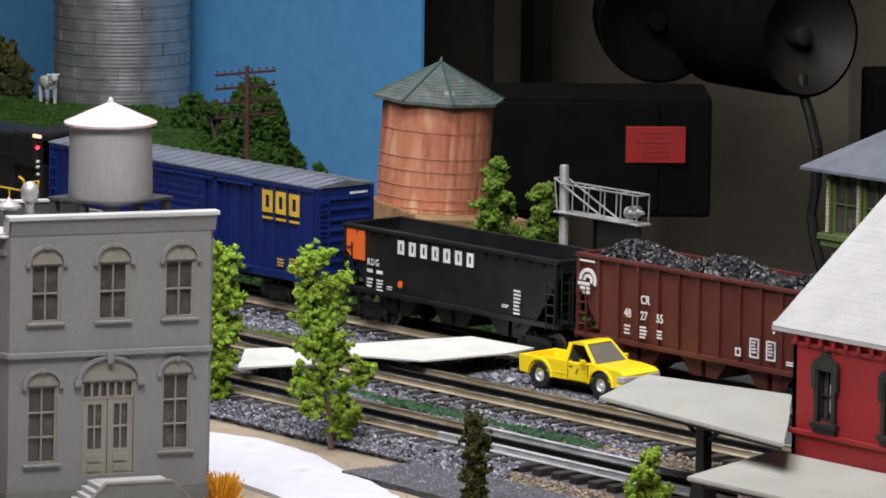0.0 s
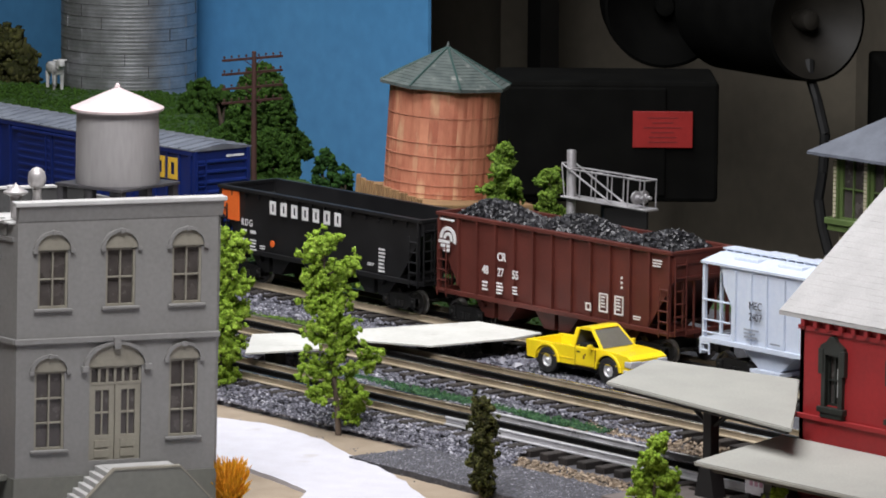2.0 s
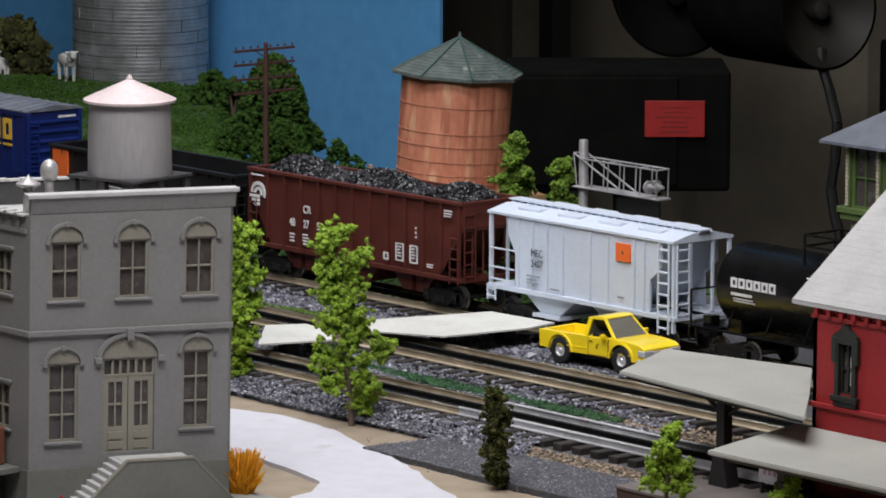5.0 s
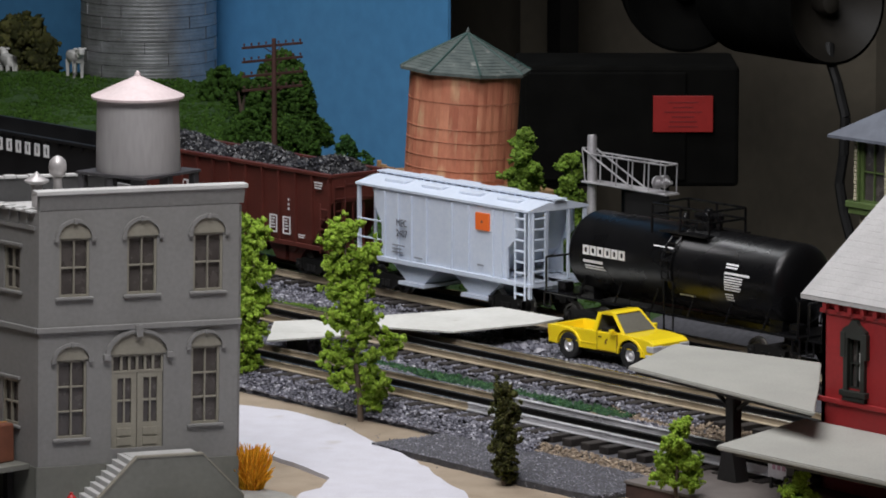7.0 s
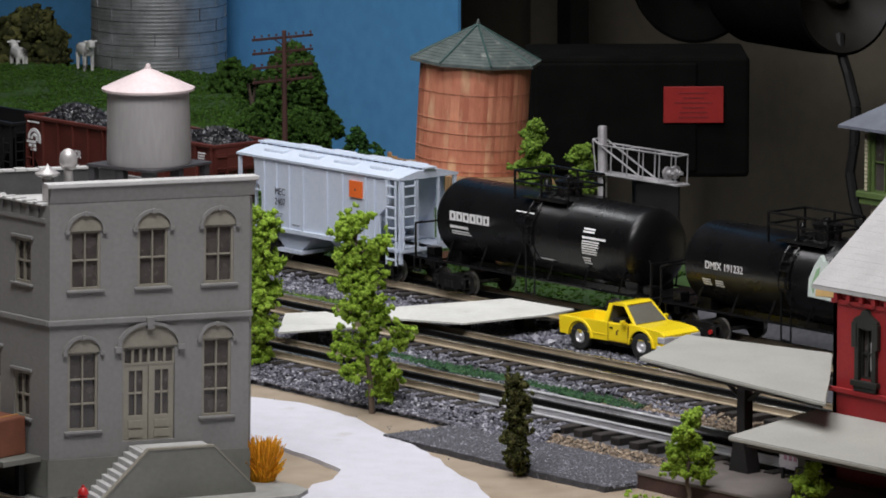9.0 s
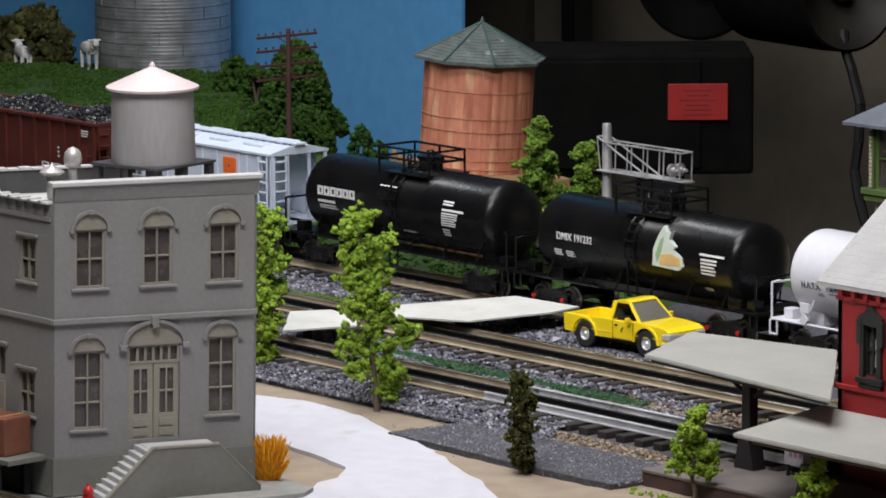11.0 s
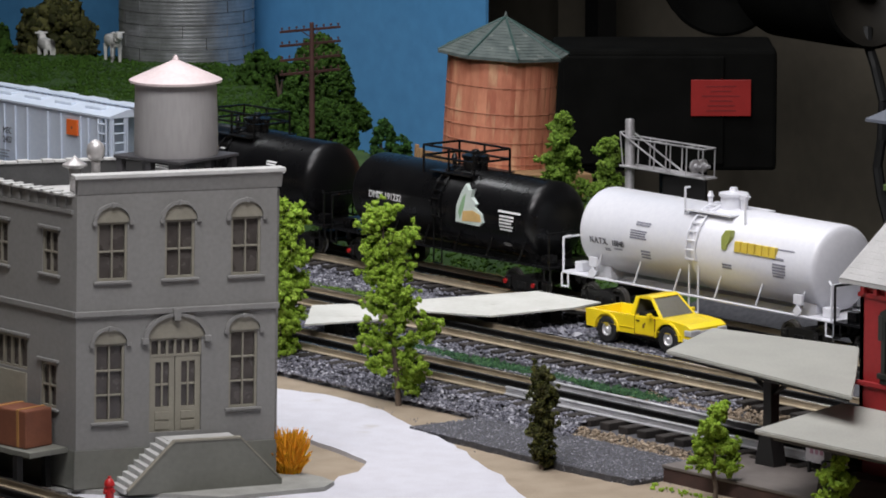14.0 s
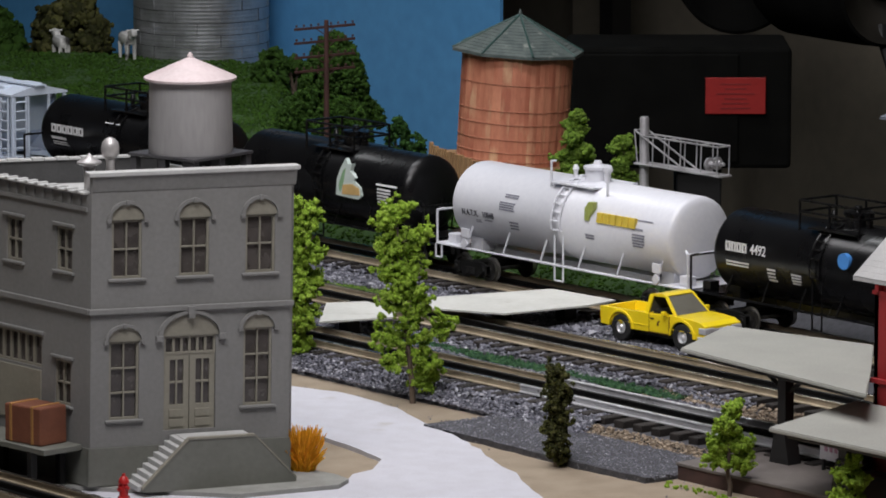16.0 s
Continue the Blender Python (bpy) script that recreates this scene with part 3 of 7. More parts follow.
def hopper(name, xa, xb, zt, zb, body, inside, ribs, label, load, end=0.03):
    """Open-top hopper: ribbed sides over the full length, ends that slope in, chutes below."""
    c, h = new_car(name, xa, xb, label, trucks=0.034)
    zs = zb + 0.024
    for k in (-1, 1):
        y = k * (HW - 0.0015)
        out = [(-h + 0.001, zt), (h - 0.001, zt), (h - 0.001, zs + 0.016), (h - end, zb), (-h + end, zb), (-h + 0.001, zs + 0.016)]
        side = part("side", prism(B(), out, "y", min(y, y - k * 0.0016), max(y, y - k * 0.0016)), body, c)
        for i in range(ribs):
            x = -h + 0.004 + i * (2 * h - 0.008) / (ribs - 1)
            lo = zb if abs(x) < h - end else zb + 0.002 + (abs(x) - (h - end)) / end * (zs + 0.014 - zb)
            if i in (0, ribs - 1):
                lo = zb - 0.004
            part("rib", box(B(), x - 0.0013, x + 0.0013, k * HW - 0.0012, k * HW + 0.0012, lo, zt - 0.002), body, side)
        part("top_rail", box(B(), -h, h, k * HW - 0.0018, k * HW + 0.0018, zt - 0.003, zt, 0.0004), body, side)
        part("side_sill", box(B(), -h, h, k * HW - 0.0014, k * HW + 0.0014, zb - 0.004, zb, 0.0004), body, side)
    for s in (-1, 1):
        x = s * (h - 0.0012)
        a, b = (s * (h - 0.002), zs + 0.017), (s * (h - end - 0.028), zb - 0.010)
        slope = part("slope_end", prism(B(), [a, (a[0], a[1] + 0.0016), (b[0], b[1] + 0.0016), b], "y", -HW + 0.003, HW - 0.003), body, c)
        part("end_wall", box(B(), x - 0.0012, x + 0.0012, -HW + 0.0018, HW - 0.0018, zs + 0.016, zt - 0.002), body, slope)
        part("top_rail", box(B(), x - 0.0018, x + 0.0018, -HW - 0.001, HW + 0.001, zt - 0.003, zt, 0.0004), body, slope)
        part("end_sill", box(B(), x - 0.0016, x + 0.0016, -HW, HW, zb - 0.004, zb, 0.0003), body, slope)
        for z in (zs + 0.018, zs + 0.030, zs + 0.04):
            if z < zt - 0.006:
                part("rib", box(B(), x + s * 0.001 - 0.001, x + s * 0.001 + 0.001, -HW + 0.002, HW - 0.002, z, z + 0.002), body, slope)
        for y in (-0.018, -0.006, 0.006, 0.018):
            part("strut", rod(B(), (s * (h - 0.003), y, zb), (s * (h - 0.003), y, zs + 0.016), 0.001, n=5), body, slope)
        part("ladder", ladder(B(), s * (h - 0.003), s * (h - 0.014), -HW - 0.0018, zb - 0.006, zb + 0.038, 5, 0.0007), body, c)
        part("ladder", ladder(B(), -HW + 0.002, -HW + 0.014, s * (h + 0.0012), zb - 0.004, zt - 0.006, 6, 0.0007, axis="y"), body, c)
    for cx in (-h * 0.52, 0.0, h * 0.52):
        for s in (-1, 1):
            part("chute", prism(B(), [(cx + s * 0.002, zb + 0.002), (cx + s * 0.034, zb + 0.002), (cx + s * 0.015, zb - 0.019), (cx + s * 0.003, zb - 0.019)], "y", -HW + 0.006, HW - 0.006), body, c)
    bm = box(B(), -h + 0.002, h - 0.002, -0.006, 0.006, zb - 0.008, zb - 0.001)
    part("centre_sill", bm, body, c)
    part("floor", box(B(), -h + end, h - end, -HW + 0.003, HW - 0.003, zb, zb + 0.002), inside, c)
    if load:
        rng = np.random.RandomState(7)
        bm = B()
        nx, ny = 60, 12
        def top(x, y):
            hump = 0.5 + 0.5 * math.cos((x / h * 2.6) * math.pi)
            return zt - 0.006 + (0.005 + 0.011 * hump) * (1 - (y / HW) ** 2) * smooth(h, h - 0.03, abs(x))
        g = [[bm.verts.new((-h + 0.004 + (2 * h - 0.008) * i / nx, -HW + 0.003 + (2 * HW - 0.006) * j / ny, 0)) for j in range(ny + 1)] for i in range(nx + 1)]
        for r in g:
            for v in r:
                v.co.z = top(v.co.x, v.co.y) - 0.002
        for i in range(nx):
            for j in range(ny):
                bm.faces.new((g[i][j], g[i + 1][j], g[i + 1][j + 1], g[i][j + 1]))
        ld = part("coal_load", bm, "coal", c, "heaped black coal load")
        spots = [(x, y, top(x, y)) for x, y in zip(rng.uniform(-h + 0.006, h - 0.006, 2600), rng.uniform(-HW + 0.004, HW - 0.004, 2600))]
        rocks("coal", spots, "coal", "loose shiny coal lumps", 0.0024, ld, 5, 1.0)
    return c, h


def black_hopper():
    zt, zb = 0.1035, 0.050
    c, h = hopper("hopper_car", 0.013, 0.296, zt, zb, "blackcar", "blackcar", 2, "black open hopper car with white lettering and an orange panel", False)
    for s in range(14):
        x = -h + 0.02 + s * (2 * h - 0.04) / 13
        part("rib", box(B(), x - 0.0006, x + 0.0006, -HW - 0.0008, -HW + 0.001, zt - 0.008, zt - 0.004), "blackcar", c)
    prismo = [(-h + 0.003, zt - 0.004), (-h + 0.029, zt - 0.004), (-h + 0.029, zt - 0.030), (-h + 0.014, zt - 0.030), (-h + 0.003, zt - 0.022)]
    part("panel", prism(B(), prismo, "y", -HW - 0.0006, -HW + 0.001), "orange", c, "orange end panel")
    plain_letters(-h + 0.076, zt - 0.0185, 0.0082, 0.0118, 7, 0.0152, -HW - 0.0017, 0.0026, "letter", c, "row of white letter shapes")
    text("lettering", "RDG", 0.0085, "letter", c, pose(-h + 0.035, -HW - 0.0017, zt - 0.0325, 90), 0.8, space=1.3)
    bm = B()
    bars(bm, -h + 0.035, zt - 0.042, 0.009, 0.006, 1, -HW - 0.0017)
    bars(bm, -h + 0.048, zt - 0.042, 0.009, 0.006, 1, -HW - 0.0017)
    bars(bm, -h + 0.035, zt - 0.053, 0.008, 0.009, 3, -HW - 0.0017)
    bars(bm, -h + 0.048, zt - 0.055, 0.009, 0.011, 4, -HW - 0.0017)
    bars(bm, -h + 0.062, zt - 0.052, 0.007, 0.004, 2, -HW - 0.0017)
    bars(bm, h - 0.07, zb + 0.006, 0.009, 0.003, 2, -HW - 0.0017)
    bars(bm, h - 0.055, zb + 0.001, 0.009, 0.022, 7, -HW - 0.0017)
    tagged(part("lettering", bm, "letter", c, "small white data lines"), "small white data lines", kind="stuff")
    part("spot", rod(B(), (-h + 0.078, -HW - 0.0006, zt - 0.045), (-h + 0.078, -HW, zt - 0.045), 0.003, n=14), "orange", c, "orange dot")
    return c


def brown_hopper():
    zt, zb = 0.114, 0.049
    c, h = hopper("hopper_car", 0.317, 0.612, zt, zb, "brown", "brownin", 13, "oxide-brown open hopper car heaped with coal", True)
    y = -HW - 0.0018
    text("lettering", "CR", 0.0098, "letter", c, pose(-h + 0.0805, y, zt - 0.0325, 90), 0.85, bold=0.00015)
    for i, wd in enumerate(("48", "27", "55")):
        text("lettering", wd, 0.0098, "letter", c, pose(-h + (0.061, 0.0805, 0.0995)[i], y, zt - 0.0455, 90), 0.85, bold=0.00015)
    bm = B()
    # round emblem: arcs and a bar
    for r0, r1 in ((0.0075, 0.0105), (0.003, 0.0055)):
        for i in range(10):
            a0, a1 = radians(-20 + i * 20), radians(-20 + (i + 1) * 20)
            q = [(-h + 0.016 + r * math.cos(a), zt - 0.022 + r * math.sin(a)) for r, a in ((r0, a0), (r1, a0), (r1, a1), (r0, a1))]
            prism(bm, q, "y", y - 0.0002, y + 0.0008)
    for i in range(3):
        box(bm, -h + 0.004 + i * 0.003, -h + 0.018, y - 0.0002, y + 0.0008, zt - 0.026 - i * 0.0035, zt - 0.0235 - i * 0.0035)
    bmesh.ops.remove_doubles(bm, verts=bm.verts, dist=1e-6)
    part("emblem", bm, "letter", c, "white round emblem of arcs and bars")
    bm = B()
    bars(bm, -h + 0.006, zt - 0.008, 0.019, 0.003, 1, y)
    bars(bm, -h + 0.0615, zt - 0.061, 0.007, 0.009, 3, y), bars(bm, -h + 0.080, zt - 0.062, 0.009, 0.011, 4, y), bars(bm, -h + 0.1005, zt - 0.060, 0.0065, 0.008, 3, y)
    for x in (0.2085, 0.2275):
        open_frame("data_box", -h + x, zb + 0.006, 0.0105, 0.0155, y, 0.0011, "letter", c, "white outlined data box")
        bars(bm, -h + x + 0.0025, zb + 0.0085, 0.0055, 0.0105, 4, y)
    open_frame("data_box", -h + 0.192, zb + 0.005, 0.0065, 0.0065, y, 0.0013, "letter", c, "small white outlined box")
    bars(bm, -h + 0.2505, zb + 0.004, 0.010, 0.004, 2, y)
    bars(bm, h - 0.022, zt - 0.015, 0.011, 0.007, 3, y), bars(bm, h - 0.060, zb + 0.026, 0.0025, 0.012, 3, y)
    tagged(part("lettering", bm, "letter", c), "small white data lines", kind="stuff")
    return c


def covered_hopper():
    c, h = new_car("covered_hopper", 0.646, 0.877, "pale grey covered hopper car with an orange square", trucks=0.036)
    zt, zb = 0.111, 0.051
    bm = B()
    for k in (-1, 1):
        y = k * (HW - 0.001)
        out = [(-h + 0.024, zt), (h - 0.016, zt), (h - 0.016, zt - 0.022), (h - 0.030, zt - 0.034), (h - 0.030, zb), (-h + 0.034, zb), (-h + 0.034, zt - 0.032), (-h + 0.024, zt - 0.016)]
        prism(bm, out, "y", min(y, y - k * 0.002), max(y, y - k * 0.002))
        for x in (-0.076, -0.058, -0.04, -0.02, 0.014, 0.036, 0.068, 0.08):
            part("rib", box(B(), x - 0.0008, x + 0.0008, k * HW - 0.0011, k * HW + 0.0005, zb, zt - 0.003), "greycar", c)
        part("side_sill", box(B(), -h + 0.002, h - 0.002, k * HW - 0.0016, k * HW + 0.001, zb - 0.004, zb, 0.0003), "greycar", c)
    for s in (-1, 1):
        x = s * (h - 0.018)
        prism(bm, [(x, zt), (x - s * 0.016, zb + 0.02), (x - s * 0.05, zb - 0.006), (x - s * 0.05, zb), (x - s * 0.03, zt)], "y", -HW + 0.003, HW - 0.003)
    part("body", bm, "greycar", c)
    bm = prism(B(), [(-HW - 0.001, zt - 0.001), (HW + 0.001, zt - 0.001), (HW + 0.001, zt + 0.001), (0.012, zt + 0.006), (-0.012, zt + 0.006), (-HW - 0.001, zt + 0.001)], "x", -h, h)
    part("roof", bm, "greycar", c)
    bm = B()
    for k in (-1, 1):
        for x in (-0.075, -0.025, 0.025, 0.075):
            part("hatch", box(B(), x - 0.014, x + 0.014, k * 0.017 - 0.0055, k * 0.017 + 0.0055, zt + 0.002, zt + 0.0066, 0.0012), "greycar", c, "low hatch cover")
    bm = box(B(), -h - 0.003, h + 0.003, -0.0065, 0.0065, zt + 0.0075, zt + 0.0088)
    for i in range(24):
        x = -h + i * 2 * h / 23
        box(bm, x - 0.0006, x + 0.0006, -0.006, 0.006, zt + 0.005, zt + 0.0076)
    part("running_board", bm, "greycar", c)
    bm = B()
    for s in (-1, 1):
        for k in (-1, 1):
            box(bm, s * (h - 0.002) - 0.0014, s * (h - 0.002) + 0.0014, k * (HW - 0.002) - 0.0014, k * (HW - 0.002) + 0.0014, zb - 0.014, zt)
            box(bm, s * (h - 0.002) - 0.0012, s * (h - 0.002) + 0.0012, k * 0.012 - 0.001, k * 0.012 + 0.001, zb, zt + 0.003)
            for z in (zb + 0.004, zb + 0.014, zb + 0.03):
                if s < 0:
                    rod(bm, (-h + 0.002, k * HW, z), (-h + 0.034, k * HW, z), 0.0008, n=5)
        box(bm, s * h - 0.0014, s * h + 0.0014, -HW, HW, zb - 0.004, zb - 0.001)
        box(bm, min(s * h, s * (h - 0.04)), max(s * h, s * (h - 0.04)), -HW + 0.003, HW - 0.003, zb - 0.0035, zb - 0.001)
    part("end_frame", bm, "greycar", c)
    part("ladder", ladder(B(), h - 0.0165, h - 0.004, -HW - 0.0018, zb - 0.015, zt - 0.002, 8, 0.001), "greycar", c)
    part("ladder", ladder(B(), -HW + 0.003, -HW + 0.016, h + 0.001, zb - 0.004, zt - 0.002, 7, 0.0009, axis="y"), "greycar", c)
    part("step", ladder(B(), -h + 0.001, -h + 0.011, -HW - 0.001, zb - 0.014, zb - 0.002, 2, 0.0009), "greycar", c)
    for cx in (-0.042, 0.042):
        chute = part("chute", prism(B(), [(cx - 0.04, zb + 0.001), (cx + 0.04, zb + 0.001), (cx + 0.012, zb - 0.019), (cx - 0.012, zb - 0.019)], "y", -HW + 0.006, HW - 0.006), "greycar", c)
        part("gate", box(B(), cx - 0.017, cx + 0.017, -HW + 0.001, HW - 0.001, zb - 0.022, zb - 0.019), "greycar", chute)
    part("centre_sill", box(B(), -h + 0.002, h - 0.002, -0.006, 0.006, zb - 0.010, zb - 0.001), "greycar", c)
    part("panel", box(B(), 0.046, 0.063, -HW - 0.0009, -HW + 0.001, zt - 0.022, zt - 0.0075), "orange", c, "orange square")
    part("lettering", rod(B(), (0.0545, -HW - 0.0011, zt - 0.015), (0.0545, -HW - 0.0008, zt - 0.015), 0.0012, n=8), "dark_letter", c)
    y = -HW - 0.0018
    text("lettering", "MEC", 0.0088, "dark_letter", c, pose(-h + 0.057, y, zt - 0.031, 90), 0.85)
    text("lettering", "2407", 0.0088, "dark_letter", c, pose(-h + 0.057, y, zt - 0.040, 90), 0.85)
    bm = B()
    bars(bm, -h + 0.052, zb + 0.004, 0.017, 0.009, 3, y), bars(bm, -h + 0.082, zb + 0.002, 0.012, 0.003, 1, y), bars(bm, 0.05, zb + 0.006, 0.009, 0.003, 1, y)
    tagged(part("lettering", bm, mat("pale_grey_lettering", (0.3, 0.33, 0.38), None, 80, 0.6, bump=0), c, "faint grey data lines"), "faint grey data lines", kind="stuff")
    return c


def tank_car(xa, xb, za, r, body, label, dome=0.012, accent=None, flat_end=False, frame_pad=0.022):
    """Tank car: a round tank with dished ends on saddles, manway platform, ladders, rails."""
    c, h = new_car("tank_car", xa - frame_pad, xb + frame_pad, label, trucks=0.042, accent=accent)
    L = (xb - xa) / 2
    prof = [(0, -L)]
    e = dome
    for i in range(1, 9):
        a = i / 8 * math.pi / 2
        prof.append((r * math.sin(a) ** 0.8, -L + e - e * math.cos(a)))
    if flat_end:
        prof = [(0, -L), (r * 0.5, -L + 0.0014), (r * 0.84, -L + 0.0038), (r * 0.95, -L + 0.0056), (r * 0.985, -L + 0.0072), (r, -L + 0.0098)]
    prof = prof + [(r * 1.0, -0.0015), (r * 1.012, -0.001), (r * 1.012, 0.001), (r, 0.0015)] + [(p, -q) for p, q in reversed(prof)]
    part("tank", lathe(B(), prof, 64, pose(0, 0, za, 0, 90, 0)), body, c, smooth=True)
    sill = 0.046
    bm = box(B(), -h, h, -0.006, 0.006, sill - 0.006, sill + 0.001, 0.0005)
    for s in (-1, 1):
        box(bm, s * (h - 0.04) - 0.008, s * (h - 0.04) + 0.008, -0.02, 0.02, sill - 0.002, za - r * 0.72, 0.0008)
        box(bm, min(s * h, s * (h - 0.03)), max(s * h, s * (h - 0.03)), -HW, HW, sill, sill + 0.002, 0.0004)
    part("frame", bm, body, c)
    bm = B()
    for k in (-1, 1):
        pipe(bm, [(-h + 0.002, k * HW, sill + 0.001), (h - 0.002, k * HW, sill + 0.001)], 0.0011)
        for i in range(6):
            x = (-0.42 + 0.168 * i) * 2 * L
            rod(bm, (x, k * HW, sill + 0.001), (x + 0.006, k * (r * 0.86), za - r * 0.5), 0.0009, n=5)
        for s in (-1, 1):
            pipe(bm, [(s * (h - 0.002), k * HW, sill), (s * (h - 0.002), k * HW, sill + 0.030), (s * (h - 0.008), k * HW * 0.9, sill + 0.032)], 0.001)
            pipe(bm, [(s * h, k * HW, sill), (s * h, k * HW, sill - 0.011), (s * (h - 0.008), k * HW, sill - 0.011), (s * (h - 0.008), k * HW, sill)], 0.0009)
    for s in (-1, 1):
        pipe(bm, [(s * (h - 0.002), -HW, sill + 0.03), (s * (h - 0.002), HW, sill + 0.03)], 0.0009)
        box(bm, s * (h - 0.014) - 0.005, s * (h - 0.014) + 0.005, -0.026, -0.016, sill + 0.002, sill + 0.010, 0.0008)
    part("handrail", bm, body, c)
    bm = B()
    for k in (-1, 1):
        pts = []
        for i in range(9):
            a = radians(-10 + i * 12)
            pts.append((k * (r + 0.0022) * math.cos(a), za + (r + 0.0022) * math.sin(a)))
        pts = [(k * HW, sill - 0.012), (k * HW, za - 0.008)] + pts
        for dx in (-0.0055, 0.0055):
            pipe(bm, [(dx, p[0], p[1]) for p in pts], 0.0008, 5)
        for i in range(11):
            f = i / 10 * (len(pts) - 1)
            j = min(int(f), len(pts) - 2)
            w = f - j
            y, z = pts[j][0] * (1 - w) + pts[j + 1][0] * w, pts[j][1] * (1 - w) + pts[j + 1][1] * w
            rod(bm, (-0.0055, y, z), (0.0055, y, z), 0.0008, n=5)
    part("ladder", bm, body, c)
    return c, h, L


def tank_top(c, za, r, body, railed, w=0.034):
    zt = za + r
    bm = B()
    lathe(bm, [(0.0105, -0.004), (0.0105, 0.009), (0.012, 0.009), (0.012, 0.0115), (0.004, 0.013), (0.003, 0.016), (0, 0.016)], 20, pose(0.012, 0, zt))
    lathe(bm, [(0.003, -0.004), (0.003, 0.008), (0.0042, 0.008), (0.0042, 0.012), (0, 0.013)], 12, pose(0.028, -0.003, zt))
    lathe(bm, [(0.002, -0.004), (0.002, 0.006), (0.003, 0.007), (0.0015, 0.011), (0, 0.0112)], 10, pose(-0.009, -0.006, zt))
    part("manway", bm, body, c, smooth=True)
    bm = B()
    for k in (-1, 1):
        box(bm, -0.02, 0.035, k * 0.018 - 0.007, k * 0.018 + 0.007, zt - 0.004, zt - 0.0028)
    part("platform", bm, body, c)
    if railed:
        bm = B()
        for k in (-1, 1):
            for x in (-w, 0.0, w):
                rod(bm, (x, k * 0.02, zt - 0.012), (x, k * 0.02, zt + 0.017), 0.0011, n=5)
            for z in (zt + 0.017, zt + 0.008):
                rod(bm, (-w, k * 0.02, z), (w, k * 0.02, z), 0.0011, n=5)
        for x in (-w, w):
            for z in (zt + 0.017, zt + 0.008):
                rod(bm, (x, -0.02, z), (x, 0.02, z), 0.0011, n=5)
        part("railing", bm, body, c)
    else:
        bm = B()
        for x in (-0.022, 0.05):
            pipe(bm, [(x, -0.022, zt - 0.008), (x, -0.022, zt + 0.014), (x, -0.017, zt + 0.014)], 0.001)
        part("railing", bm, body, c)


def on_tank(words, size, material, c, x, ang, za, r, squeeze=0.9, bold=0.0, name="lettering", label=""):
    """Lettering laid against the tank at an angle above its waist."""
    a = radians(ang)
    m = pose(x, -(r + 0.0004) * math.cos(a), za + (r + 0.0004) * math.sin(a), 90 - ang)
    return text(name, words, size, material, c, m, squeeze, bold=bold, label=label)


def tank_bars(c, rows, material, za, r, label):
    """Small lines of lettering bent round the tank: (x, angle, width, height, lines)."""
    bm, rng = B(), random.Random(4)
    for x, ang, w, hh, n in rows:
        for i in range(n):
            a = radians(ang) - (i + 0.2) * hh / n / r
            b = a - hh / n / r * 0.6
            k = w * rng.uniform(0.75, 1)
            q = [bm.verts.new((xx, -(r + 0.0005) * math.cos(t), za + (r + 0.0005) * math.sin(t))) for xx, t in ((x, a), (x, b), (x + k, b), (x + k, a))]
            bm.faces.new(q)
    return tagged(part("lettering", bm, material, c), label, kind="stuff")


def railed_tank():
    za, r = 0.0825, 0.0335
    c, h, L = tank_car(0.918, 1.180, za, r, "tankblack", "glossy black tank car with white lettering and a railed manway")
    tank_top(c, za, r, "tankblack", True)
    plain_letters(-L + 0.028, za + 0.002, 0.0072, 0.0078, 6, 0.0088, -r - 0.0006, 0.0019, "letter", c, "row of white letter shapes")
    tank_bars(c, [(-L + 0.028, -2, 0.03, 0.004, 1), (-L + 0.03, -10, 0.03, 0.004, 2), (L - 0.064, 26, 0.018, 0.005, 2), (L - 0.064, 14, 0.034, 0.003, 1),
                  (L - 0.064, 8, 0.022, 0.012, 6), (L - 0.064, -16, 0.012, 0.007, 3), (-0.022, 34, 0.024, 0.0018, 1), (0.01, -30, 0.02, 0.002, 1)], "letter", za, r, "small white data lines")
    bm = B()
    box(bm, L - 0.003, L - 0.0026, -0.016, 0.004, za + 0.013, za + 0.016)
    part("lettering", bm, "letter", c, "small white number line on the end")
    return c


